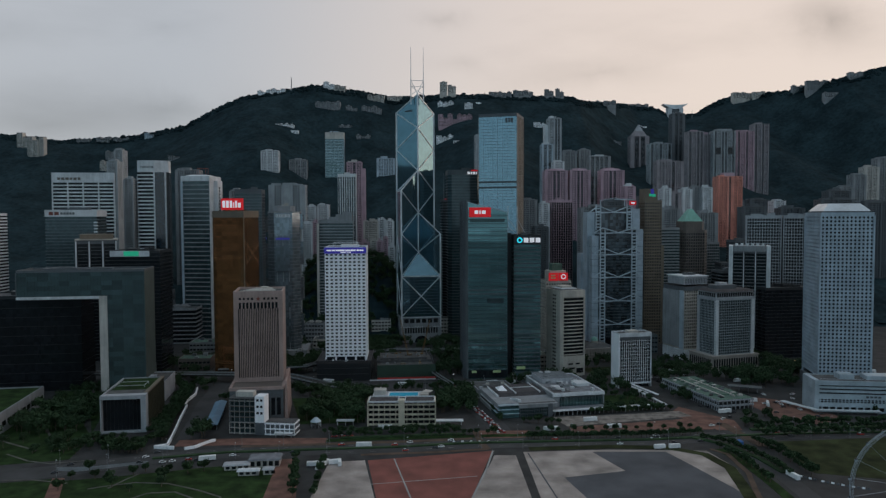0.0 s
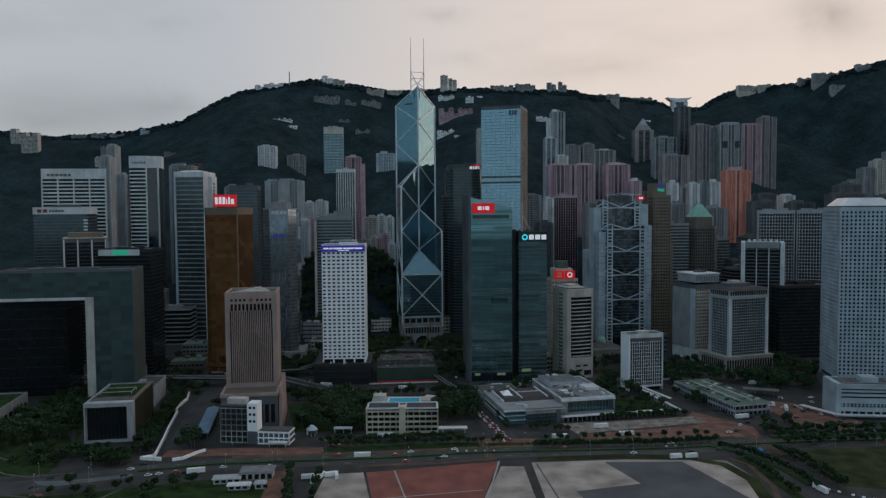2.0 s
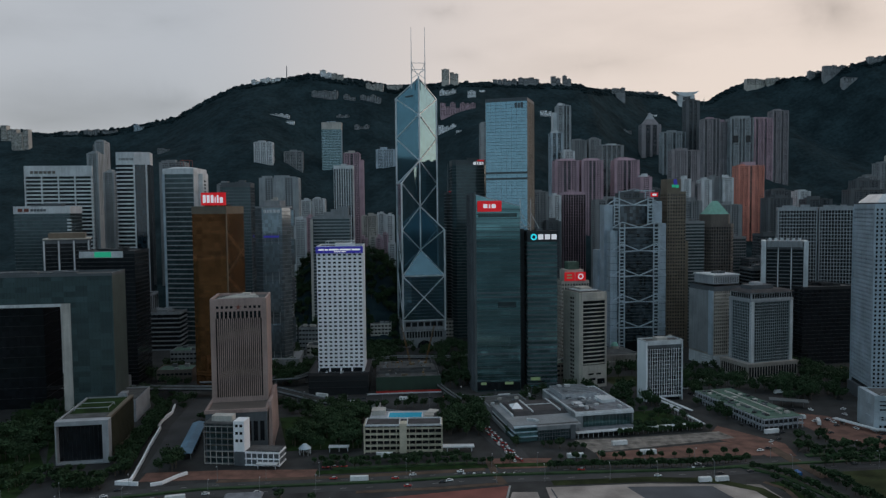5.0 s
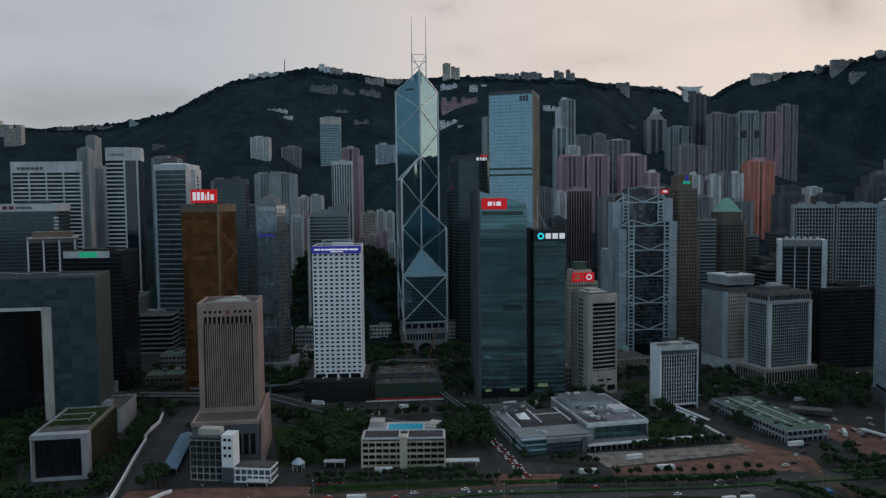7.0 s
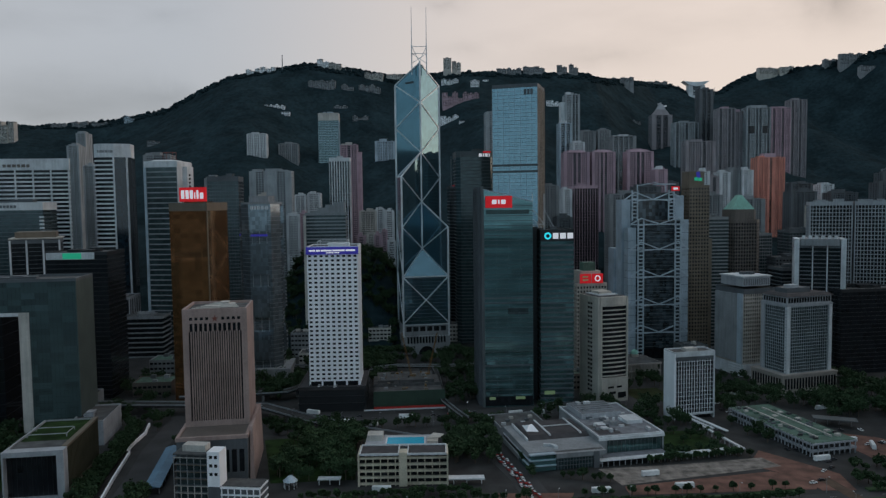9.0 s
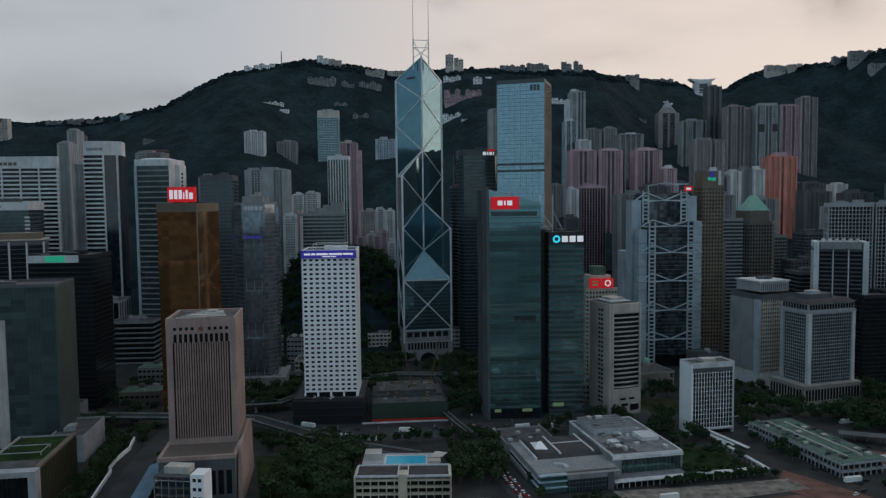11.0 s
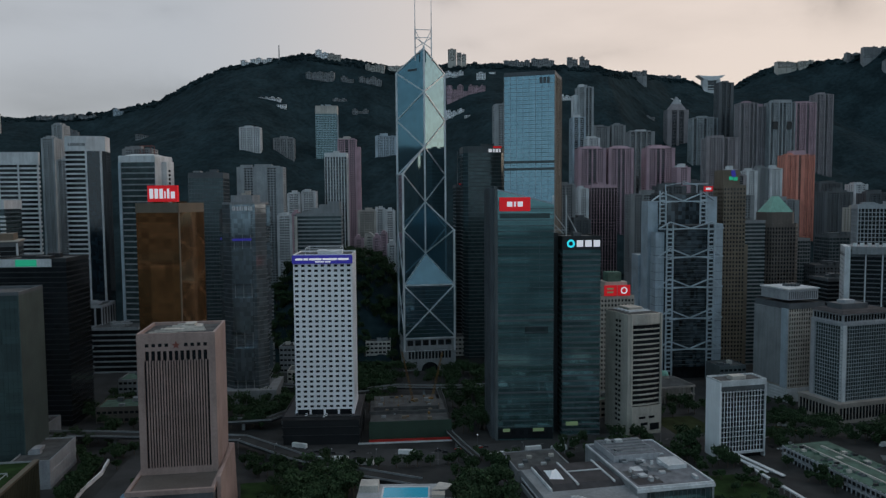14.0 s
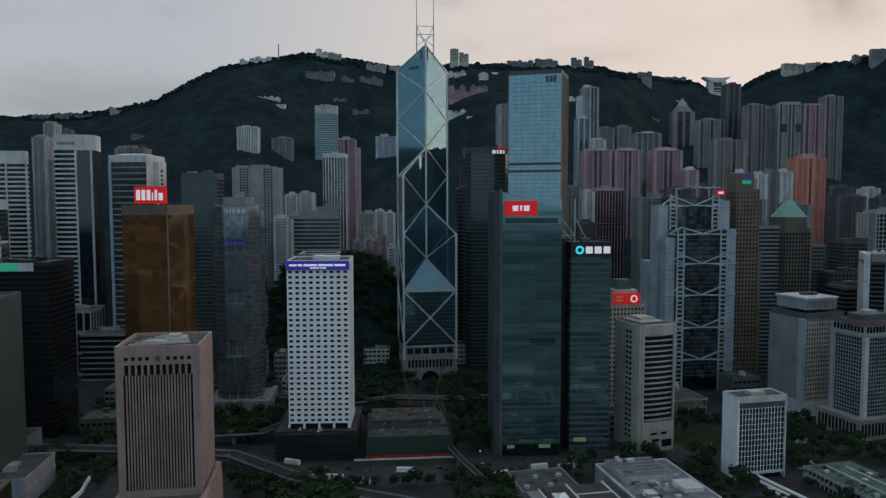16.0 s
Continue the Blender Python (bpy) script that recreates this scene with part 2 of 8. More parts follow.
M = dict(
    white=material("white_tile", (0.93, 0.93, 0.95), 0.5, streak=0.06, stain=0.06, grain=0.05),
    white2=material("painted_white_concrete", (0.62, 0.635, 0.65), 0.65, streak=0.15),
    offwhite=material("cream_concrete", (0.50, 0.47, 0.43), 0.7, streak=0.18),
    grey=material("grey_concrete", (0.25, 0.26, 0.27), 0.75, streak=0.18),
    dgrey=material("dark_grey_cladding", (0.10, 0.11, 0.12), 0.5, streak=0.12),
    pink=material("pink_granite", (0.345, 0.25, 0.225), 0.6, streak=0.12),
    rose=material("faded_rose_tile", (0.46, 0.31, 0.355), 0.7, streak=0.2),
    red=material("red_orange_tile", (0.72, 0.28, 0.21), 0.6, streak=0.15),
    brown=material("brown_granite", (0.165, 0.130, 0.095), 0.55, streak=0.12),
    dbrown=material("dark_brown_granite", (0.13, 0.108, 0.095), 0.5, streak=0.12),
    beige=material("beige_stone", (0.46, 0.42, 0.37), 0.65, streak=0.15),
    bluegrey=material("blue_grey_aluminium", (0.40, 0.47, 0.53), 0.45, 0.15, streak=0.12),
    steel=material("brushed_steel", (0.46, 0.53, 0.58), 0.4, 0.25, streak=0.08),
    alu=material("pale_aluminium", (0.62, 0.64, 0.66), 0.4, 0.4, streak=0.08),
    pink2=material("dusky_stone", (0.34, 0.30, 0.27), 0.65, streak=0.15),
    stone=material("soft_grey_stone", (0.36, 0.37, 0.39), 0.65, streak=0.15),
    dusk=material("dusky_grey_tile", (0.29, 0.265, 0.28), 0.7, streak=0.2),
    ash=material("ash_grey_tile", (0.33, 0.355, 0.37), 0.7, streak=0.2),
    cream=material("cream_painted_wall", (0.56, 0.50, 0.39), 0.8, streak=0.2, stain=0.3),
    darkslat=material("dark_olive_timber_slats", (0.050, 0.046, 0.026), 0.7, streak=0.15),
    gateside=material("grey_green_end_cladding", (0.068, 0.088, 0.082), 0.5, streak=0.12),
    slate=material("slate_grey_cladding", (0.095, 0.11, 0.115), 0.55, streak=0.12),
    greycity=material("unseen_city_wall", (0.16, 0.17, 0.18), 0.8, streak=0.15),
    black=material("black_granite", (0.019, 0.021, 0.024), 0.4),
    roof=material("weathered_roof_screed", (0.078, 0.078, 0.078), 0.9, stain=0.4, big=6),
    darkroof=material("dark_roof_felt", (0.055, 0.05, 0.052), 0.9, stain=0.3, big=6),
    paleroof=material("pale_roof_membrane", (0.165, 0.172, 0.188), 0.8, stain=0.3, big=5),
    greenroof=material("green_roof_paint", (0.07, 0.125, 0.095), 0.8, stain=0.4, big=6),
    copper=material("green_copper", (0.20, 0.42, 0.34), 0.6, streak=0.2),
    gold=glazing("gold_mirror_glass", (0.52, 0.25, 0.11), 2.0, 0.06, pane=(6.0, 6.0, 4.0), vary=0.32, mirror=0.84),
    glass=glazing("dark_window_glass", (0.018, 0.022, 0.026), 1.6),
    bglass=glazing("blue_window_glass", (0.014, 0.026, 0.036), 1.7),
    teal=glazing("teal_curtain_glass", (0.075, 0.150, 0.148), 1.7, 0.08, vary=0.2, mirror=0.65),
    blinds=glazing("teal_glass_with_blinds", (0.145, 0.285, 0.295), 1.7, 0.07, pane=(23.0, 70.0, 4.05), vary=0.42, mirror=0.75),
    silver=glazing("grey_silver_mirror_glass", (0.20, 0.24, 0.265), 1.7, 0.08, vary=0.35, mirror=0.6),
    bankglass=glazing("grey_office_glass", (0.055, 0.072, 0.084), 1.6, 0.1, pane=(3.6, 9.0, 3.95), vary=0.8, mirror=0.3),
    pale=glazing("pale_blue_curtain_glass", (0.225, 0.365, 0.43), 1.8, 0.07, vary=0.1, mirror=0.75),
    bocglass=glazing("blue_mirror_glass", (0.115, 0.22, 0.27), 1.7, 0.05, vary=0.14, mirror=0.78, warp=0.004),
    gateglass=glazing("grey_teal_gate_glass", (0.100, 0.148, 0.152), 1.6, 0.12, pane=(9.0, 30.0, 4.4), vary=0.3, mirror=0.45),
    gglass=glazing("green_grey_glass", (0.048, 0.076, 0.081), 1.6, 0.1, mirror=0.35),
    dkglass=glazing("black_window_glass", (0.014, 0.016, 0.019), 1.42, 0.12),
    # window glass of the far flats, lightened to carry the haze between
    farglass=glazing("hazy_flat_windows", (0.030, 0.040, 0.048), 1.45, 0.2, vary=0.6),
    asphalt=material("asphalt", (0.040, 0.040, 0.041), 0.85, stain=0.35, big=20),
    concrete=material("worn_concrete_ground", (0.31, 0.265, 0.24), 0.9, stain=0.38, big=18),
    darklot=material("dark_patched_asphalt", (0.072, 0.075, 0.084), 0.9, stain=0.3, big=25),
    court=material("red_sports_court", (0.20, 0.066, 0.052), 0.9, stain=0.25, big=15),
    brickpave=material("red_brick_paving", (0.150, 0.072, 0.053), 0.85, stain=0.45, big=9),
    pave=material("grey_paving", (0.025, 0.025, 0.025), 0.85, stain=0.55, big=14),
    grass=material("grass", (0.020, 0.040, 0.012), 0.95, ior=1.2, stain=0.55, big=9, small=0.8),
    drygrass=material("rough_grass", (0.030, 0.037, 0.015), 0.95, ior=1.2, stain=0.6, big=14, small=1.2),
    # distance haze is mixed into the blue-green base colours of forest and woods
    forest=material("hazy_hillside_scrub", (0.018, 0.031, 0.037), 0.95, ior=1.1, stain=0.3, big=60, small=6),
    leaf=material("leaves", (0.035, 0.063, 0.029), 0.8, ior=1.25, stain=0.35, big=8, small=1.5, bump=0, island=0.35),
    woods=material("hazy_woodland_leaves", (0.0190, 0.0330, 0.0380), 0.95, ior=1.1, stain=0.36, grain=0.25, big=55, small=8, bump=0),
    bark=material("bark", (0.10, 0.08, 0.06), 0.9, small=0.2),
    line=material("road_paint", (0.30, 0.30, 0.29), 0.8),
    pool=material("pool_water", (0.05, 0.42, 0.60), 0.08, ior=1.33, stain=0.1),
    water=material("harbour_water", (0.016, 0.026, 0.030), 0.4, ior=1.1, big=30, small=4, bump=0.6),
    plazapave=material("stained_plaza_paving", (0.19, 0.165, 0.145), 0.9, stain=0.6, big=6, small=0.9),
    gardenpath=material("worn_garden_paving", (0.085, 0.082, 0.072), 0.9, stain=0.5, big=7),
    wetlane=material("wet_blue_grey_asphalt", (0.075, 0.095, 0.105), 0.45, stain=0.5, big=9),
    bluesheet=material("pale_blue_sheet_metal", (0.15, 0.26, 0.36), 0.5, streak=0.15),
    earth=material("bare_brown_earth", (0.085, 0.055, 0.038), 0.95, stain=0.4, big=10),
    hoard=material("green_netting", (0.03, 0.055, 0.04), 0.9),
    carwhite=material("white_car_paint", (0.75, 0.75, 0.75), 0.3, bump=0),
    carred=material("red_car_paint", (0.45, 0.03, 0.025), 0.3, bump=0),
    cardark=material("dark_car_paint", (0.03, 0.03, 0.035), 0.3, bump=0),
    carblue=material("blue_bus_paint", (0.03, 0.13, 0.36), 0.35, bump=0),
    tyre=material("tyre_rubber", (0.02, 0.02, 0.02), 0.9, bump=0),
    signred=lamp_material("red_sign_light", (0.55, 0.008, 0.014), 0.45),
    signwhite=lamp_material("white_sign_light", (0.8, 0.8, 0.85), 0.45),
    signcyan=lamp_material("cyan_sign_light", (0.03, 0.65, 0.80), 0.8),
    signblue=lamp_material("blue_sign_light", (0.035, 0.03, 0.30), 0.34),
    signgreen=lamp_material("green_sign_light", (0.02, 0.40, 0.22), 0.4),
    lampdim=lamp_material("dim_lobby_light", (0.30, 0.40, 0.20), 0.10),
    lampwarm=lamp_material("warm_lamp", (1.0, 0.62, 0.25), 1.5),
    orange=material("orange_crane_paint", (0.15, 0.08, 0.022), 0.5),
)


# ---- mesh helpers ----
class Solid:
    """Collects boxes, prisms and bars into one mesh."""

    def __init__(self):
        self.v, self.f = [], []

    def add(self, pts, faces):
        n = len(self.v)
        self.v.extend(pts)
        self.f.extend(tuple(i + n for i in fc) for fc in faces)
        return self

    def box(self, x0, x1, y0, y1, z0, z1):
        return self.prism([(x0, y0), (x1, y0), (x1, y1), (x0, y1)], z0, z1)

    def prism(self, poly, z0, z1, tops=None):
        """An upright prism over a counterclockwise polygon; tops: a height of its own for each corner."""
        n = len(poly)
        pts = [(x, y, z0) for x, y in poly] + [(x, y, tops[i] if tops else z1) for i, (x, y) in enumerate(poly)]
        faces = [(i, (i + 1) % n, n + (i + 1) % n, n + i) for i in range(n)]
        return self.add(pts, faces + [tuple(range(n - 1, -1, -1)), tuple(range(n, 2 * n))])

    def taper(self, lo, hi, z0, z1):
        n = len(lo)
        pts = [(x, y, z0) for x, y in lo] + [(x, y, z1) for x, y in hi]
        faces = [(i, (i + 1) % n, n + (i + 1) % n, n + i) for i in range(n)]
        return self.add(pts, faces + [tuple(range(n - 1, -1, -1)), tuple(range(n, 2 * n))])

    def bar(self, a, b, r, sides=4, r2=None):
        """A straight bar from a to b."""
        a, b = Vector(a), Vector(b)
        d = (b - a).normalized()
        u = d.cross(Vector((0, 0, 1)) if abs(d.z) < 0.95 else Vector((1, 0, 0))).normalized()
        w = d.cross(u)
        r2 = r if r2 is None else r2
        pts = []
        for c, rr in ((a, r), (b, r2)):
            for i in range(sides):
                k = 2 * math.pi * (i + 0.5) / sides
                pts.append(tuple(c + (u * math.cos(k) + w * math.sin(k)) * rr))
        faces = [(i, (i + 1) % sides, sides + (i + 1) % sides, sides + i) for i in range(sides)]
        return self.add(pts, faces + [tuple(range(sides - 1, -1, -1)), tuple(range(sides, 2 * sides))])

    def mesh(self, name, mat):
        me = bpy.data.meshes.new(name)
        me.from_pydata(self.v, [], self.f)
        me.materials.append(mat)
        return me


def part(name, solid, mat, parent, label=""):
    me = solid if isinstance(solid, bpy.types.Mesh) else solid.mesh(name, mat)
    ob = new(name, me)
    ob.parent = parent
    if label:
        ob["label"] = label
    return ob


def thing(name, label, category, x, y, z, rz=0, group="", kind=""):
    ob = new(name)
    ob.empty_display_size = 1
    ob.matrix_world = pose(x, y, z, 0, 0, rz)
    return tagged(ob, label, category, group, kind)


def rect(w, d):
    return [(0, 0), (w, 0), (w, d), (0, d)]


def chamfered(w, d, c):
    return [(c, 0), (w - c, 0), (w, c), (w, d - c), (w - c, d), (c, d), (0, d - c), (0, c)]


def inset_plan(poly, k):
    """The polygon moved inwards by k."""
    out, n = [], len(poly)
    for i in range(n):
        p0, p1, p2 = Vector(poly[i - 1]), Vector(poly[i]), Vector(poly[(i + 1) % n])
        d1, d2 = (p1 - p0).normalized(), (p2 - p1).normalized()
        n1, n2 = Vector((-d1.y, d1.x)), Vector((-d2.y, d2.x))
        s = n1 + n2
        out.append(tuple(p1 + s * (k / max(0.3, s.dot(n1)))))
    return out


def edge_box(s, p, q, a, b, deep, proud, z0, z1):
    """A box on the wall from p to q, between a and b metres along it."""
    p, q = Vector(p), Vector(q)
    d = (q - p).normalized()
    n = Vector((d.y, -d.x))
    c = [p + d * a + n * proud, p + d * b + n * proud, p + d * b - n * deep, p + d * a - n * deep]
    return s.prism([tuple(v) for v in c], z0, z1)


def ring(s, outer, inner, z0, z1):
    """A closed band between two plans of as many corners."""
    n = len(outer)
    pts = [(*p, z) for z in (z0, z1) for poly in (outer, inner) for p in poly]
    faces = []
    for i in range(n):
        j = (i + 1) % n
        faces += [(i, j, 2 * n + j, 2 * n + i), (n + j, n + i, 3 * n + i, 3 * n + j), (2 * n + i, 2 * n + j, 3 * n + j, 3 * n + i), (j, i, n + i, n + j)]
    return s.add(pts, faces)


def storey_mesh(name, plan, floor, sill, bay, pier, deep, mat, proud=0.0, min_edge=0.8, stack=1):
    """One storey's wall: a sill band all round and piers between the windows."""
    s = Solid()
    n = len(plan)
    for j in range(stack if sill > 0 else 0):
        ring(s, inset_plan(plan, -proud), inset_plan(plan, deep), j * floor, j * floor + sill)
    for i in range(n):
        p, q = plan[i], plan[(i + 1) % n]
        ln = math.dist(p, q)
        if bay and ln > min_edge:
            k = max(1, round(ln / bay))
            step = ln / k
            for j in range(k + 1):
                a = max(0.001, j * step - pier / 2)
                b = min(ln - 0.001, j * step + pier / 2)
                edge_box(s, p, q, a, b, deep, proud - 0.003, 0.02 if sill > 0 else 0, floor * stack - 0.001)
    return s.mesh(name, mat)


def clutter(top, poly, z, rng, mat, pieces=4, high=4.0):
    """Plant rooms, tanks and ducts on a roof."""
    xs, ys = [p[0] for p in poly], [p[1] for p in poly]
    x0, x1, y0, y1 = min(xs), max(xs), min(ys), max(ys)
    w, d = x1 - x0, y1 - y0
    for i in range(pieces):
        a, b = w * rng.uniform(0.10, 0.34), d * rng.uniform(0.10, 0.34)
        cx, cy = x0 + w * rng.uniform(0.25, 0.75), y0 + d * rng.uniform(0.25, 0.75)
        h = high * rng.uniform(0.4, 1.0)
        s = Solid().box(cx - a / 2, cx + a / 2, cy - b / 2, cy + b / 2, z - 0.05, z + h)
        s.box(cx - a / 2 - 0.3, cx + a / 2 + 0.3, cy - b / 2 - 0.3, cy + b / 2 + 0.3, z + h + 0.002, z + h + 0.35)
        part("plant_room", s, mat, top)


FOOT = []


def plan_width(plan):
    return max(p[0] for p in plan) - min(p[0] for p in plan)


def tower(name, label, x, y, rz, plan, z0, z1, wall, glass, floor=4.0, sill=1.3, bay=3.0, pier=0.6, deep=0.5, base=0.0, base_mat=None,
          crown=2.0, crown_mat=None, roof=None, pieces=4, high=4.0, seed=1, group="", category="building", proud=0.0, stack=1):
    """A tower: glass core, storeys of wall, crown and roof. x, y: the plan's origin."""
    top = thing(name, label, category, x, y, z0, rz, group)
    rng = random.Random(seed)
    h = z1 - z0
    FOOT.append((x + 0.5 * plan_width(plan), y + 18, 0.5 * plan_width(plan) + 8))
    part("glazing", Solid().prism(inset_plan(plan, deep * 0.8), 0, h - crown), glass, top)
    if base > 0:
        part("base_wall", Solid().prism(inset_plan(plan, -0.3), 0, base), base_mat or wall, top)
    count = max(1, int((h - crown - base) / floor))
    fl = (h - crown - base) / count
    count = max(1, round(count / stack))
    fl = (h - crown - base) / count
    me = storey_mesh("storey", plan, fl / stack, sill, bay, pier, deep, wall, proud, stack=stack)
    for i in range(count):
        ob = part("storey", me, wall, top)
        ob.location.z = base + i * fl
    part("crown", Solid().prism(plan, h - crown, h), crown_mat or wall, top)
    par = ring(Solid(), plan, inset_plan(plan, 0.5), h + 0.002, h + 1.1)
    part("parapet", par, crown_mat or wall, top)
    part("roof", Solid().prism(inset_plan(plan, 0.55), h - 0.1, h + 0.15), roof or M["roof"], top)
    if pieces:
        clutter(top, inset_plan(plan, 2.0), h + 0.15, rng, wall, pieces, high)
    return top


# ---- ground and hills ----
RIDGE = ((-2600, 300), (-1800, 380), (-1390, 423), (-1196, 401), (-966, 416), (-806, 448), (-717, 499), (-628, 536), (-478, 560), (-399, 572), (-258, 551),
         (-153, 532), (-12, 540), (128, 540), (251, 536), (374, 532), (444, 517), (638, 502), (717, 468), (787, 480), (831, 508), (883, 530), (988, 540),
         (1076, 550), (1163, 570), (1369, 623), (1550, 600), (1900, 380), (2600, 250))
RISE = ((-1.0, 0.0), (0.0, 0.0), (0.05, 0.025), (0.12, 0.09), (0.2, 0.15), (0.36, 0.27), (0.6, 0.52), (0.75, 0.66), (0.9, 0.86), (1.0, 1.0), (1.06, 0.97), (1.5, 0.5))


def knoll(x, y):
    """The wooded rise in front of the slope, behind the white tower."""
    up, down = np.clip((y - 965) / 110, 0, 1), np.clip((y - 1100) / 200, 0, 1)
    return 106 * np.exp(-((x + 142) / 88.0) ** 4) * up * up * (3 - 2 * up) * (1 - down * down * (3 - 2 * down))


def terrain(x, y):
    """The height of the land."""
    far = np.interp(x, (-3000, 350, 560, 900, 1100, 3000), (1950, 1950, 2250, 2250, 2050, 2050))
    k = far / 2300
    r = 168 + (np.interp(x / k, [a for a, b in RIDGE], [b for a, b in RIDGE]) - 168) * k
    s = np.interp((y - 1000) / (far - 1000), [a for a, b in RISE], [b for a, b in RISE])
    spur = 26 * np.sin(x / 95.0 + 0.8 * np.sin(y / 210.0)) + 14 * np.sin(x / 41.0 + y / 160.0 + 1.3)
    # unseen headlands added far to both sides, to darken low mirror reflections
    side = np.clip((np.abs(x) - 1500) / 900, 0, 1)
    side = np.where(x < 0, 400, 120) * side * side * (3 - 2 * side) * np.clip((2600 - y) / 600, 0, 1)
    return np.maximum(knoll(x, y), np.maximum(side, 0) + r * s + spur * np.clip((s - 0.1) * 2.2, 0, 1) * np.clip((1.0 - s) * 3, 0, 1))


def land():
    xs = np.linspace(-3600, 3600, 301)
    ys = np.concatenate([np.array([-1800.0, -1200, -800, -400, 0, 236, 240, 300, 400, 600, 800]), np.arange(940, 2960, 20.0), np.array([3300, 4200])])
    gx, gy = np.meshgrid(xs, ys)
    gz = terrain(gx, gy)
    gz += np.where(gz > 30, np.random.RandomState(3).uniform(-2, 2, gz.shape), 0)
    gz[ys > 3000] = -5
    gz[ys < 238] -= 12
    w = len(xs)
    v = list(zip(gx.ravel().tolist(), gy.ravel().tolist(), gz.ravel().tolist()))
    f = [(j * w + i, j * w + i + 1, (j + 1) * w + i + 1, (j + 1) * w + i) for j in range(len(ys) - 1) for i in range(w - 1)]
    me = bpy.data.meshes.new("ground")
    me.from_pydata(v, [], f)
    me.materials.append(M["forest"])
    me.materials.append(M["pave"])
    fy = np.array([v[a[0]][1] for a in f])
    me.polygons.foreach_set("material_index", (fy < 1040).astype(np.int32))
    me.polygons.foreach_set("use_smooth", np.ones(len(f), dtype=bool))
    return tagged(new("ground", me), "flat paved city ground rising into dark wooded hills", "ground", kind="structure")


land()


# ---- ground cover ----
def cover(name, label, category, pts, mat, z=0.05, kind="structure"):
    """A flat piece of ground with a small kerb edge."""
    s = Solid().prism(pts if area(pts) > 0 else pts[::-1], -0.3, z)
    return tagged(new(name, s.mesh(name, mat)), label, category, kind=kind)


def area(pts):
    return sum(pts[i - 1][0] * p[1] - p[0] * pts[i - 1][1] for i, p in enumerate(pts)) / 2


def strip(line, width):
    """The outline of a band of that width along a line."""
    lo, hi = [], []
    for i, p in enumerate(line):
        a, b = Vector(line[max(0, i - 1)]), Vector(line[min(len(line) - 1, i + 1)])
        d = (b - a).normalized()
        n = Vector((-d.y, d.x)) * (width / 2)
        lo.append(tuple(Vector(p) - n))
        hi.append(tuple(Vector(p) + n))
    return lo + hi[::-1]


MAIN_ROAD = [(-420, 452), (-330, 460), (-265, 475), (-204, 501), (-156, 514), (-93, 520), (-37, 525), (17, 534), (88, 538), (153, 541), (206, 549), (265, 555), (340, 559), (520, 560)]
UPPER_ROAD = [(-420, 760), (-300, 752), (-160, 740), (-98, 716), (-31, 714), (26, 726), (97, 744), (200, 770), (330, 770), (520, 760)]
SIDE_ROAD = [(12, 708), (22, 645), (38, 590), (46, 550)]
RIGHT_ROAD = [(205, 538), (214, 500), (217, 465), (217, 430), (210, 380)]
cover("road", "grey asphalt dual carriageway along the waterfront", "road", strip(MAIN_ROAD, 24), M["asphalt"], 0.06)
cover("road", "grey asphalt trunk road between the towers", "road", strip(UPPER_ROAD, 32), M["asphalt"], 0.065)
cover("road", "grey asphalt side street with queueing traffic", "road", strip(SIDE_ROAD, 17), M["asphalt"], 0.07)
cover("road", "grey asphalt waterfront drive curving past the lot", "road", strip(RIGHT_ROAD, 13), M["asphalt"], 0.07)
cover("road", "asphalt lane beside a white curved wall", "road", strip([(-196, 545), (-205, 600), (-216, 650), (-225, 730)], 16), M["asphalt"], 0.075)
cover("pavement", "red sports court of worn painted asphalt", "court", [(-54, 497), (33, 517), (15, 429), (8, 395), (-33, 395), (-42, 430)], M["court"], 0.08)
cover("pavement", "pale worn concrete parking ground", "lot", [(-80, 494), (-56, 497), (-43, 430), (-33, 390), (-82, 390)], M["concrete"], 0.08)
cover("pavement", "pale worn concrete event ground", "lot", [(55, 514), (118, 519), (186, 516), (193, 479), (185, 428), (180, 395), (57, 395)], M["concrete"], 0.08)
cover("pavement", "narrow worn concrete strip", "lot", [(34, 507), (49, 507), (51, 429), (50, 395), (10, 395), (16, 429)], M["concrete"], 0.075)
cover("pavement", "dark patched asphalt on the event ground", "lot", [(104, 514), (156, 514), (165, 486), (178, 442), (188, 395), (92, 395), (84, 428), (76, 463), (118, 475)], M["darklot"], 0.10)
cover("lawn", "mown dark green park lawn", "lawn", [(-246, 459), (-217, 466), (-194, 473), (-160, 484), (-118, 494), (-107, 440), (-104, 395), (-262, 395)], M["grass"], 0.07)
cover("lawn", "dark green park lawn west of the red walk", "lawn", [(-440, 436), (-330, 446), (-272, 458), (-253, 463), (-240, 430), (-236, 395), (-440, 395)], M["grass"], 0.066)
cover("pavement", "red brick paved garden walk", "walk", [(-240, 428), (-254, 464), (-246, 464), (-231, 428), (-226, 395), (-233, 395)], M["brickpave"], 0.1)
cover("lawn", "dark green lawn below the glass gate", "lawn", [(-440, 575), (-354, 600), (-307, 606), (-270, 550), (-262, 500), (-330, 482), (-440, 480)], M["grass"], 0.09)
cover("lawn", "dark green lawn between office paths", "lawn", [(-345, 700), (-300, 640), (-275, 560), (-300, 610), (-340, 610), (-375, 700)], M["grass"], 0.085)
cover("lawn", "rough yellowish grass plot by the drive", "lawn", [(242, 536), (332, 546), (420, 544), (420, 455), (292, 455), (240, 470)], M["drygrass"], 0.09)
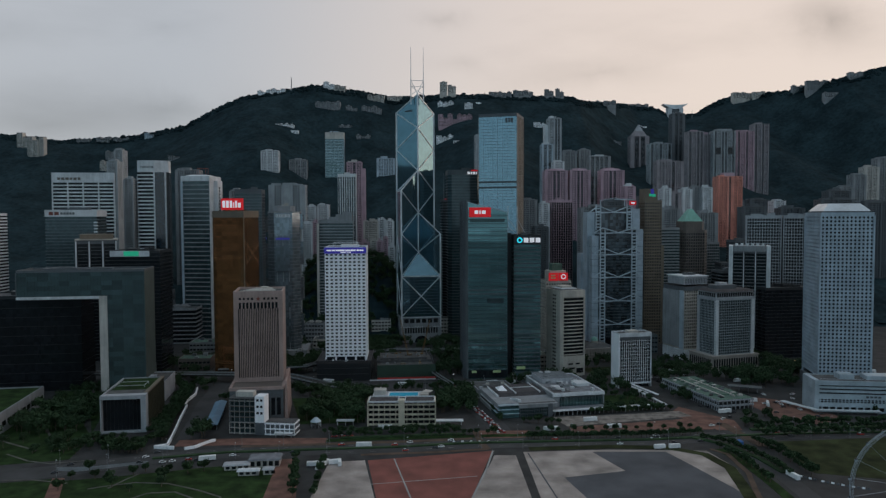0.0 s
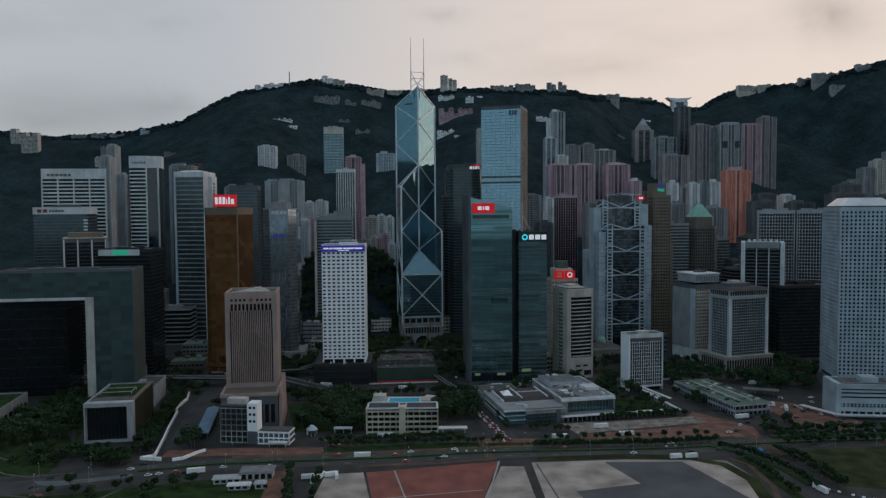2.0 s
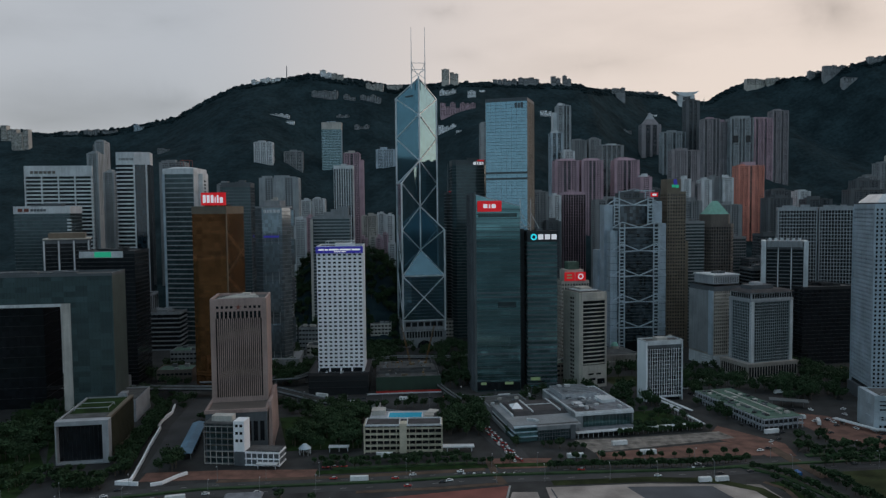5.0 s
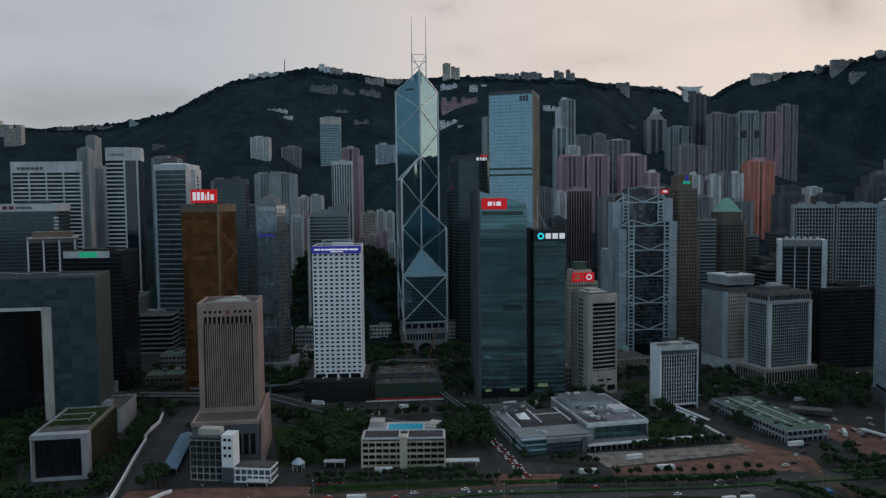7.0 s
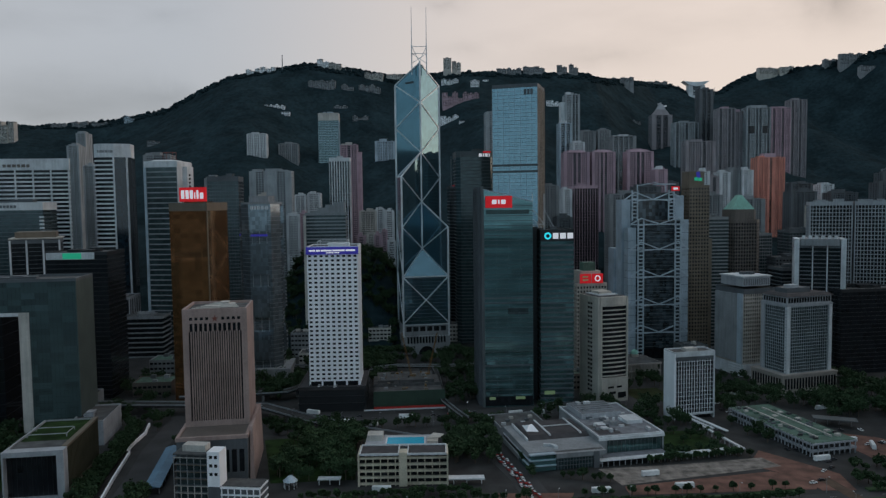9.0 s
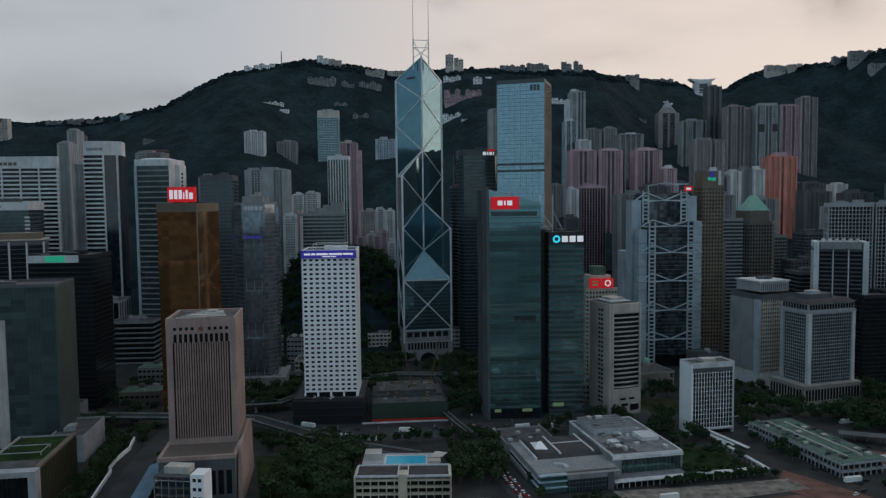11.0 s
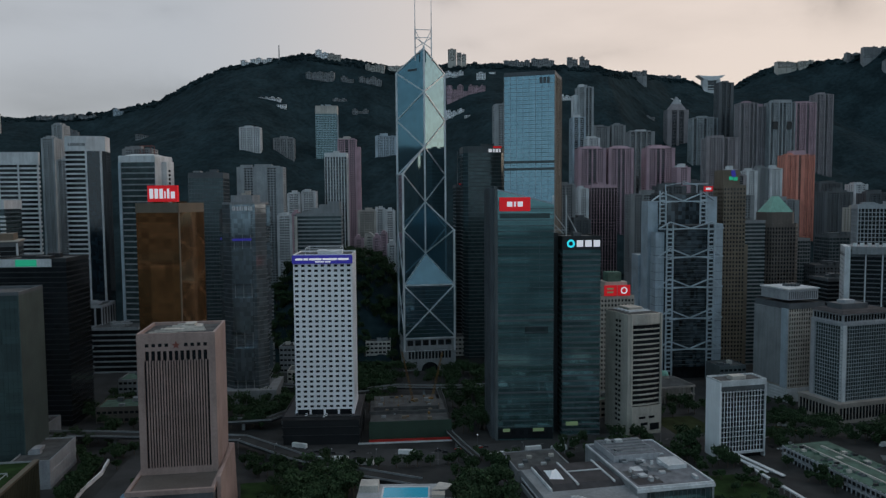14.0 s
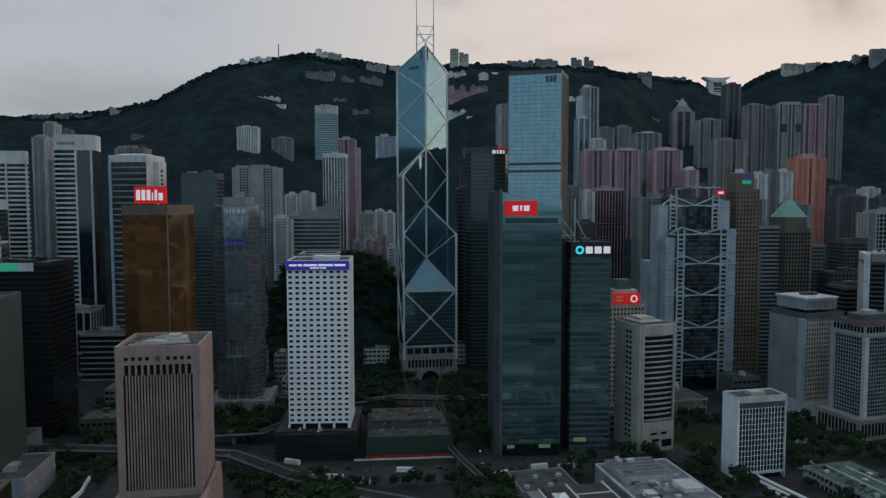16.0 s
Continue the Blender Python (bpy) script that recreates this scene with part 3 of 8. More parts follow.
cover("lawn", "green planted verge along the waterfront road", "lawn", strip([(-90, 542), (17, 552), (60, 554), (150, 558), (200, 566)], 7), M["grass"], 0.11)
cover("lawn", "green planted strip inside the drive", "lawn", strip([(196, 520), (203, 490), (204, 450), (203, 400)], 7), M["grass"], 0.11)
cover("lawn", "shaded barrack garden lawn", "lawn", [(-142, 668), (-76, 680), (-66, 590), (-118, 585)], M["grass"], 0.09)
cover("lawn", "green square before the stone court", "lawn", [(148, 800), (182, 806), (192, 765), (156, 760)], M["drygrass"], 0.09)
cover("pavement", "red brick paved walk", "walk", [(-116, 499), (-103, 502), (-90, 430), (-86, 390), (-106, 390)], M["brickpave"], 0.09)
cover("pavement", "red brick paved walk", "walk", [(204, 636), (236, 592), (232, 566), (212, 566), (210, 584), (186, 609)], M["brickpave"], 0.09)
cover("pavement", "red brick paved forecourt", "walk", [(98, 575), (195, 597), (222, 583), (209, 568), (98, 562)], M["brickpave"], 0.085)
cover("pavement", "red brick paved forecourt", "walk", [(262, 680), (300, 660), (330, 600), (300, 580), (275, 600)], M["brickpave"], 0.085)
cover("pavement", "red brick crossing before the road", "walk", [(20, 566), (66, 566), (60, 548), (30, 546)], M["brickpave"], 0.095)
cover("pavement", "red brick roadside walk", "walk", strip([(-200, 536), (-150, 540), (-90, 540)], 16), M["brickpave"], 0.085)
cover("pavement", "pale plaza paving before the low hall", "walk", [(88, 604), (150, 612), (200, 622), (206, 606), (140, 588), (97, 577)], M["plazapave"], 0.1)


def dashes(line, every=8.0, long=3.0, wide=0.35, off=0.0, z=0.1):
    """Lane marks along a road."""
    me = Solid().box(-long / 2, long / 2, -wide / 2, wide / 2, z - 0.02, z).mesh("lane_mark", M["line"])
    top = tagged(new("road_marking"), "white painted lane marks", "road marking", kind="structure")
    for a, b in zip(line, line[1:]):
        a, b = Vector(a), Vector(b)
        d = (b - a).normalized()
        n = Vector((-d.y, d.x))
        for i in range(int((b - a).length / every)):
            p = a + d * (i + 0.5) * every + n * off
            ob = part("lane_mark", me, None, top)
            ob.matrix_basis = pose(p.x, p.y, 0, 0, 0, math.degrees(math.atan2(d.y, d.x)))


for off in (-7.0, 7.0):
    dashes(MAIN_ROAD[2:-1], 16, 4, 0.3, off)
    dashes(UPPER_ROAD[2:-2], 20, 4, 0.3, off)
cover("lawn", "dark hedge median of the waterfront road", "hedge", strip(MAIN_ROAD[3:-1], 2.6), M["leaf"], 1.1)
cover("road_marking", "pale court line across the red surface", "court line", strip([(-36, 500), (-14, 395)], 1.0), M["line"], 0.1)
cover("road_marking", "pale court line across the red surface", "court line", strip([(-48, 452), (20, 466)], 0.8), M["line"], 0.105)
cover("road_marking", "white kerb beside the court", "court line", strip([(33.5, 517), (27, 480), (15.6, 429), (8.5, 395)], 1.2), M["line"], 0.25)
cover("road_marking", "dark drain line on the lot", "drain", strip([(58, 512), (66, 430), (68, 395)], 1.0), M["darklot"], 0.11)
sea = Solid().box(-3600, 3600, -3600, 240, -12.0, -2.0)
tagged(new("water", sea.mesh("water", M["water"])), "grey harbour water", "sea", kind="structure")
cover("quay", "concrete quay wall at the harbour edge", "quay", [(-3600, 236), (3600, 236), (3600, 250), (-3600, 250)], M["concrete"], 0.04)


# ---- parts that many buildings share ----
def panel(parent, name, x0, x1, y, z0, z1, mat, label="", deep=0.6):
    """A board on a front wall or roof edge; y: its front."""
    return part(name, Solid().box(x0, x1, y, y + deep, z0, z1), mat, parent, label)


def bars(parent, x0, x1, y, z0, z1, mat, widths, name="lettering", heights=()):
    """Plain bars in place of writing, each a little set off its board. heights: their share of the line's height."""
    k = (x1 - x0) / (sum(widths) + 0.3 * (len(widths) - 1))
    x = x0
    for i, wd in enumerate(widths):
        part(name, Solid().box(x, x + wd * k, y - 0.15, y - 0.01, z0, z0 + (z1 - z0) * (heights[i] if heights else 1.0)), mat, parent)
        x += (wd + 0.3) * k


def rooftop_frame(parent, x0, x1, y0, y1, z, h, mat, name="roof_frame"):
    s = Solid()
    for x in (x0, x1):
        for y in (y0, y1):
            s.bar((x, y, z), (x, y, z + h), 0.3)
    for a, b in (((x0, y0), (x1, y0)), ((x1, y0), (x1, y1)), ((x1, y1), (x0, y1)), ((x0, y1), (x0, y0))):
        s.bar((*a, z + h), (*b, z + h), 0.3)
    part(name, s, mat, parent)


def mast(parent, x, y, z, h, mat, r=0.35, name="mast"):
    part(name, Solid().bar((x, y, z), (x, y, z + h), r, 6, r * 0.5), mat, parent)


cover("lawn", "worn brown verge round the event ground", "verge", strip([(60, 521), (120, 526), (160, 523), (182, 508), (189, 480), (184, 446), (176, 400)], 8), M["drygrass"], 0.12)
cover("pavement", "brown earth path along the event ground", "path", strip([(190, 520), (198, 508), (197, 470), (189, 440), (180, 398)], 3.5), M["earth"], 0.125)
cover("pavement", "brown paved crossing path", "path", strip([(222, 585), (226, 556), (231, 526)], 8), M["earth"], 0.13)
cover("pavement", "brown paved crossing path", "path", strip([(23, 562), (26, 536), (30, 520)], 5), M["earth"], 0.13)
cover("lawn", "worn brown verge beside the road", "verge", strip([(-150, 528), (-90, 533), (-20, 540), (20, 546)], 5), M["earth"], 0.115)
cover("lawn", "worn brown verge beside the road", "verge", strip([(-60, 509), (-10, 514), (30, 521)], 4), M["earth"], 0.115)
cover("lawn", "dark green roadside shrub bed", "hedge", strip([(-80, 548), (0, 556), (15, 557)], 3), M["leaf"], 0.9)
cover("lawn", "dark green roadside shrub bed", "hedge", strip([(70, 553), (140, 557), (195, 563)], 3), M["leaf"], 0.9)
cover("lawn", "dark green roadside shrub bed", "hedge", strip([(238, 566), (330, 573), (440, 574)], 4), M["leaf"], 1.0)
cover("lawn", "dark green roadside shrub bed", "hedge", strip([(186, 546), (206, 528), (216, 498), (220, 470)], 4), M["leaf"], 1.0)
cover("pavement", "narrow worn grey garden path", "path", strip([(-222, 445), (-215, 449), (-197, 456), (-175, 454), (-153, 443), (-136, 432), (-128, 412)], 1.5), M["gardenpath"], 0.14)
cover("pavement", "narrow worn grey garden path", "path", strip([(-300, 458), (-286, 460), (-265, 461), (-240, 455)], 1.4), M["gardenpath"], 0.145)
cover("pavement", "narrow worn grey garden path", "path", strip([(-210, 446), (-206, 460), (-201, 472)], 1.5), M["gardenpath"], 0.15)
cover("pavement", "narrow worn grey garden path", "path", strip([(-192, 425), (-182, 438), (-166, 440), (-152, 430), (-150, 412)], 1.5), M["gardenpath"], 0.155)
cover("pavement", "narrow worn grey lawn path", "path", strip([(-392, 640), (-350, 604), (-318, 575), (-300, 548)], 1.8), M["gardenpath"], 0.15)
cover("pavement", "narrow worn grey lawn path", "path", strip([(-420, 585), (-370, 566), (-330, 540), (-296, 520)], 1.8), M["gardenpath"], 0.155)
cover("pavement", "wet pale blue-grey lane beside the park", "lane", [(-258, 478), (-262, 484), (-240, 486), (-206, 497), (-203, 492), (-244, 476)], M["wetlane"], 0.09)
cover("pavement", "narrow worn grey garden path", "path", strip([(-312, 512), (-289, 497.5), (-271, 492), (-245, 499)], 1.5), M["gardenpath"], 0.14)


def barriers(line, every, label):
    """A row of road barriers, dark and white by turns."""
    blocks = [Solid().taper([(-0.9, -0.25), (0.9, -0.25), (0.9, 0.25), (-0.9, 0.25)], [(-0.85, -0.12), (0.85, -0.12), (0.85, 0.12), (-0.85, 0.12)], 0.1, 1.1).mesh("road_barrier", M[k]) for k in ("dgrey", "white")]
    n = 0
    for a, b in zip(line, line[1:]):
        a, b = Vector(a), Vector(b)
        d = (b - a).normalized()
        for i in range(int((b - a).length / every)):
            p = a + d * (i + 0.5) * every
            ob = new("road_barrier", blocks[n % 2])
            ob.matrix_world = pose(p.x, p.y, 0, 0, 0, math.degrees(math.atan2(d.y, d.x)))
            tagged(ob, label if n % 2 else "dark plastic road barrier on the asphalt", "barrier", "road barriers")
            n += 1


barriers([(1, 537.5), (52, 536.5)], 3.2, "white plastic road barrier on the asphalt")
barriers([(150, 545), (178, 543)], 3.2, "white plastic road barrier on the asphalt")
barriers([(224.6, 466), (236, 455), (249.6, 445), (262, 440)], 2.8, "white plastic road barrier on the asphalt")


# ---- the west end: government offices and hotels ----
def garrison():
    w, d, h = 40.0, 38.0, 104.0
    top = thing("office_tower", "pink granite office tower with dark vertical window slits", "office tower", -176, 604, 0, 9)
    for x0, x1, y0, y1 in ((0, 3.6, 0, d), (w - 3.6, w, 0, d), (3.6, w - 3.6, d - 1.5, d)):
        part("wall", Solid().box(x0, x1, y0, y1, 30, h), M["pink"], top)
    part("wall", Solid().box(3.6, w - 3.6, 0, d - 1.5, h - 7.4, h), M["pink"], top)
    part("wall", Solid().box(3.6, w - 3.6, 0, d - 1.5, 30, 33.5), M["pink"], top)
    part("glazing", Solid().box(3.6, w - 3.6, 1.0, d - 1.6, 33.4, h - 7.3), M["dkglass"], top, "dark recessed window wall")
    fin = Solid().box(-0.36, 0.36, 0.1, 1.1, 33.5, h - 12.6).mesh("fin", M["pink"])
    n = 22
    for i in range(n):
        part("fin", fin, None, top).location.x = 3.6 + (w - 7.2) * (i + 1) / (n + 1)
    part("spandrel", Solid().box(3.6, w - 3.6, 0.85, 1.1, 62, 63.6), M["black"], top)
    slot = Solid().box(-0.5, 0.5, 0.05, 1.1, h - 12.6, h - 7.4).mesh("slot_pier", M["pink"])
    for i in range(12):
        part("slot_pier", slot, None, top).location = (3.72 + i * 2.96, 0, 0)
    vent = Solid().box(-0.9, 0.9, -0.05, 0.4, h - 5.2, h - 3.4).mesh("vent", M["dkglass"])
    for i in (0, 1, 2, 3, 6, 7, 8, 9):
        part("vent", vent, None, top).location = (5.2 + i * 3.3, -0.02, 0)
    star = Solid()
    pts = []
    for i in range(10):
        r = 2.2 if i % 2 == 0 else 0.9
        a = math.pi / 2 + i * math.pi / 5
        pts.append((20 + r * math.cos(a), -0.35, h - 4.4 + r * math.sin(a)))
    star.add(pts + [(x, 0.02, z) for x, y, z in pts], [tuple(range(9, -1, -1)), tuple(range(10, 20))] + [(i, (i + 1) % 10, 10 + (i + 1) % 10, 10 + i) for i in range(10)])
    part("star_emblem", star, M["court"], top, "red five-pointed star")
    part("parapet", ring(Solid(), rect(w, d), inset_plan(rect(w, d), 1.2), h + 0.002, h + 2.0), M["pink"], top)
    part("roof", Solid().prism(inset_plan(rect(w, d), 1.25), h - 0.1, h + 0.3), M["roof"], top)
    clutter(top, inset_plan(rect(w, d), 5), h + 0.3, random.Random(4), M["offwhite"], 5, 3)
    pod = [(-1, -25), (w + 1, -25), (w + 1, d + 6), (-1, d + 6)]
    part("podium", Solid().prism(pod, 0, 28.6), M["dgrey"], top, "dark stone podium wall")
    part("podium_rim", ring(Solid(), inset_plan(pod, -0.6), inset_plan(pod, 1.2), 28.6, 31.0), M["pink"], top)
    part("podium_deck", Solid().prism(inset_plan(pod, 1.25), 28.5, 30), M["dbrown"], top)
    for i in range(6):
        part("roof_pipe", Solid().bar((5 + i * 2, 6 + i * 5, h + 1.6), (w - 6 - i, 8 + i * 4, h + 1.9), 0.4, 6), M["offwhite"], top)
    for i in range(9):
        part("podium_slot", Solid().box(0 + i * 4.5, 3 + i * 4.5, -25.15, -24.8, 8, 22), M["dkglass"], top)
    # battered buttress wall at the flank
    part("buttress", Solid().add([(w + 1.7, -22, 0), (w + 4.5, -22, 0), (w + 4.5, d, 0), (w + 1.7, d, 0), (w + 1.7, -16, 33), (w + 3.4, -16, 33), (w + 3.4, d, 33), (w + 1.7, d, 33)],
                                 [(0, 1, 5, 4), (1, 2, 6, 5), (2, 3, 7, 6), (3, 0, 4, 7), (4, 5, 6, 7), (3, 2, 1, 0)]), M["pink"], top)


garrison()


def gate():
    """Office block in the shape of an open gate."""
    top = thing("gate_office_building", "grey glass government office building shaped like an open gate", "office building", -402, 652.5, 0, 9)
    w, d, h = 126.0, 38.0, 118.0
    leg = 86.0
    part("bridge", Solid().box(16, leg + 7, 0.6, d - 0.6, 96, h), M["gateglass"], top)
    part("leg", Solid().box(leg + 7, w - 0.6, 0.6, d - 0.6, 0, h), M["gateglass"], top)
    part("reveal", Solid().box(leg, leg + 7, 0, d, 0, 96), M["offwhite"], top, "smooth pale inner frame")
    part("soffit", Solid().box(15.7, leg, -0.2, d, 93.5, 96), M["white2"], top, "smooth pale inner frame")
    part("side_wall", Solid().box(w - 0.6, w, 0, d, 0, h), M["gateside"], top, "plain grey-green end wall")
    rail = Solid().box(16, leg + 6.9, 0, d, 0, 0.5).mesh("mullion_band", M["gateglass"])
    for i in range(5):
        part("mullion_band", rail, None, top).location.z = 96.4 + i * 4.4
    band = Solid().box(leg + 7, w - 0.6, 0.1, d, 0, 0.45).mesh("mullion_band", M["gateglass"])
    for i in range(27):
        part("mullion_band", band, None, top).location.z = 2 + i * 4.4
    post = Solid().box(-0.1, 0.1, 0.3, 0.7, 0, h).mesh("mullion", M["gateglass"])
    for i in range(11):
        part("mullion", post, None, top).location.x = leg + 9 + i * 2.8
    post = Solid().box(-0.1, 0.1, 0.3, 0.7, 96, h).mesh("mullion", M["gateglass"])
    for i in range(27):
        part("mullion", post, None, top).location.x = 17 + i * 2.82
    part("parapet", ring(Solid(), [(16, 0), (w, 0), (w, d), (16, d)], inset_plan([(16, 0), (w, 0), (w, d), (16, d)], 0.8), h + 0.002, h + 2.2), M["dgrey"], top)
    part("roof", Solid().prism(inset_plan([(16, 0), (w, 0), (w, d), (16, d)], 0.85), h - 0.1, h + 0.4), M["roof"], top)
    part("end_wall", Solid().box(15.4, 16, 0, d, 93.5, h), M["slate"], top)
    clutter(top, [(22, 8), (w - 8, 8), (w - 8, d - 6), (22, d - 6)], h + 0.4, random.Random(9), M["dgrey"], 9, 3)


gate()
tower("office_wing", "near-black glass office wing behind the gate", -448, 690, 9, rect(96, 40), 0, 92, M["black"], M["dkglass"], 9.0, 0.3, 0, 0.3, 0.1, seed=41)
top = thing("low_office_block", "low concrete block with a planted green roof", "office block", -424, 544, 0, 10)
part("wall", Solid().box(0, 80, 0, 95, 0, 15), M["grey"], top)
part("roof_lawn", Solid().box(1.2, 78.8, 1.2, 93.8, 14.9, 15.4), M["grass"], top, "planted green roof")
part("parapet", ring(Solid(), rect(80, 95), inset_plan(rect(80, 95), 1.0), 15.002, 16.4), M["grey"], top)
for i in range(9):
    part("window_strip", Solid().box(80 - 0.3, 80.06, 5 + i * 10, 12 + i * 10, 5, 9), M["dkglass"], top)


def council_box():
    top = thing("council_building", "white-framed box building with a dark glass front", "public building", -267, 557.5, 0, 9)
    w, d, h = 34.0, 66.0, 30.0
    fr = Solid()
    fr.box(0, 0.9, 0, d, 0.6, h).box(w - 4.0, w, 0, 7, 0.6, h).box(0.9, w - 4.0, 0, 7, h - 3, h).box(0.9, w - 4.0, 0, 7, 0.6, 1.6)
    part("frame", fr, M["stone"], top, "white stone frame")
    part("front_glazing", Solid().box(0.9, w - 4.0, 5, 5.6, 1.6, h - 3), M["dkglass"], top)
    part("side_wall", Solid().box(w - 3.0, w - 0.4, 7, d, 4, h - 0.8), M["darkslat"], top, "dark wood-slatted side wall")
    part("side_sill", Solid().box(w - 3.0, w, 7, d, 2, 4), M["brown"], top)
    part("side_rail", Solid().box(w - 3.0, w, 7, d, h - 0.8, h + 0.6), M["brown"], top)
    part("rear_wall", Solid().box(1.6, w - 3, d - 1, d, 2, h), M["grey"], top)
    part("roof", Solid().box(1.6, w - 3.0, 7, 22, h - 2.2, h - 0.6), M["roof"], top, "grey roof deck")
    part("roof_lawn", Solid().box(1.6, w - 3.0, 22, d - 1, h - 2.2, h - 0.8), M["grass"], top, "planted green roof")
    rooftop_frame(top, 3, w - 8, 30, 44, h - 0.9, 2.0, M["stone"])
    part("plinth", Solid().box(1, w - 1, 1, d - 1, 0, 0.6), M["dgrey"], top)
    part("undercroft", Solid().box(w - 6, w - 3.2, 7, d - 2, 0.6, 4), M["dkglass"], top)
    mull = Solid().box(-0.12, 0.12, 4.7, 5.0, 1.6, h - 3).mesh("mullion", M["black"])
    for i in range(10):
        part("mullion", mull, None, top).location.x = 3.6 + i * 2.8
    slat = Solid().box(w - 0.4, w - 0.1, -0.2, 0.2, 4, h - 0.8).mesh("slat", M["darkslat"])
    for i in range(28):
        part("slat", slat, None, top).location.y = 8.5 + i * 2.05


council_box()
tower("annex_block", "low pale stone annex behind the council box", -279, 657, 9, rect(23, 46), 0, 17, M["stone"], M["stone"], 6, 3, 0, 0.3, 0.3, pieces=2, seed=42)
t_ = tower("office_tower", "black glass office tower with a white and green roof sign", -360, 783, 3, rect(53, 40), 0, 131, M["black"], M["dkglass"], 4, 0.8, 0, 0.4, 0.3, seed=12, pieces=3)
panel(t_, "roof_sign", 0.5, 42, -0.8, 131 - 5.5, 131.6, M["white2"], "white roof sign with a green patch")
panel(t_, "sign_patch", 15, 31, -1.0, 131 - 5.0, 131.1, M["signgreen"], "lit green logo patch", 0.15)
t_ = tower("hotel_tower", "white hotel slab with banded windows and a plain white crown", -559, 1042, 4, [(0, 0), (87, 0), (84, 10), (66, 22), (20, 22), (2, 10)], 0, 230, M["white2"], M["dkglass"], 5.0, 2.0, 0, 0.4, 0.9, crown=13, seed=9, pieces=0)
bars(t_, 8, 40, 0, 220.6, 224.2, M["dbrown"], (1, 1.2, 1.2, 1, 1.2, 1))
for i in range(5):
    part("pier", Solid().box(0 + i * 21.3, 1.7 + i * 21.3, -0.5, 0.6, 0, 217), M["white2"], t_)
t_ = tower("hotel_tower", "tall white hotel with curved window bands and a dark glass corner", -428, 1018, 6, [(0, 4), (5, 1.2), (12, 0), (24, 0), (42, 5.4), (38, 32), (0, 32)], 0, 245, M["white2"], M["dkglass"], 5.1, 1.9, 0, 0.4, 0.8, crown=15, seed=8, pieces=0)
part("glazed_bay", Solid().prism([(24.5, -0.4), (37, 3.3), (37, 8), (24.5, 8)], 0, 230), M["bglass"], t_, "dark blue glazed corner bay")
part("pier", Solid().prism([(22.6, -0.7), (24.6, -0.6), (24.6, 2), (22.6, 2)], 0, 230), M["white2"], t_)
part("pier", Solid().prism([(36.8, 3.0), (38.6, 3.6), (38.6, 8), (36.8, 8)], 0, 230), M["white2"], t_)
part("glazed_flank", Solid().prism([(39.0, 4.1), (42.5, 5.2), (38.5, 32.4), (35, 32.4)], 0, 229.5), M["dkglass"], t_, "dark glazed flank")
bars(t_, 5, 23, 0, 235.5, 238.5, M["grey"], (1, 3, 1.5, 0.6, 2))
t_ = tower("office_tower", "teal glass office tower with pale side wall and domed top", -359, 997, -6, rect(40, 38), 0, 222, M["grey"], M["gglass"], 6.0, 1.5, 0, 0.5, 0.6, crown=6, crown_mat=M["white2"], seed=7, pieces=0)
part("pier", Solid().box(-0.4, 2.4, -0.5, 1, 0, 216), M["bluegrey"], t_)
part("side_wall", Solid().box(40.0, 40.6, 0, 38, 0, 222), M["white2"], t_, "plain cream side wall")
part("stair_tower", Solid().box(38, 46, 14, 30, 0, 217), M["white2"], t_)
for i in range(46):
    part("window", Solid().box(45.9, 46.1, 18, 22, 8 + i * 4.4, 10.4 + i * 4.4), M["dkglass"], t_)
part("roof_cap", Solid().taper(inset_plan(rect(40, 38), 1), inset_plan(rect(40, 38), 9), 222.2, 225), M["white2"], t_)
rooftop_frame(t_, 18, 30, 12, 20, 225, 9, M["court"], "red_roof_frame")
tower("hotel_podium", "low banded hotel podium with terraces", -376, 960, 4, rect(46, 40), 0, 46, M["grey"], M["dkglass"], 5.0, 1.5, 0, 0.4, 1.2, seed=43)
tower("hotel_podium", "low banded hotel podium with terraces", -405, 980, 4, rect(30, 36), 0, 66, M["stone"], M["dkglass"], 20, 3.0, 7, 1.6, 1.2, seed=44)
t_ = tower("office_tower", "dark glass office slab with a white lettered crown", -509, 930, 8, rect(63, 40), 0, 176, M["dgrey"], M["gglass"], 4, 0.6, 0, 0.4, 0.6, crown=7.5, crown_mat=M["white2"], seed=10)
bars(t_, 5, 17, 0, 170.5, 174.6, M["court"], (1, 1))
bars(t_, 19, 36, 0, 171, 174, M["dgrey"], (1, 1, 1, 1, 1))
for i in range(36):
    part("notch_block", Solid().box(59, 63.5, -0.6, 1, 20 + i * 4, 22 + i * 4), M["white2"], t_)
t_ = tower("office_tower", "dark office tower with pale columns and a bronze crown", -423, 836, 23, rect(43, 34), 0, 140, M["dgrey"], M["dkglass"], 4, 0.5, 0, 0.3, 0.4, crown=3, seed=11)
for x in (0, 13.8, 28, 42):
    part("column", Solid().box(x - 0.6, x + 0.9, -1.1, 0.6, 0, 140), M["white2"], t_)
part("crown_block", Solid().box(4, 39, 4, 30, 140.3, 148), M["brown"], t_, "bronze crown block")
part("crown_edge", Solid().box(-1, 44, -1.2, 35, 141.2, 142.4), M["beige"], t_)
tower("office_tower", "grey office tower with white floor bands", -617, 905, 2, rect(54, 36), 0, 172, M["white2"], M["dkglass"], 4, 1.9, 0, 0.4, 0.6, seed=45)
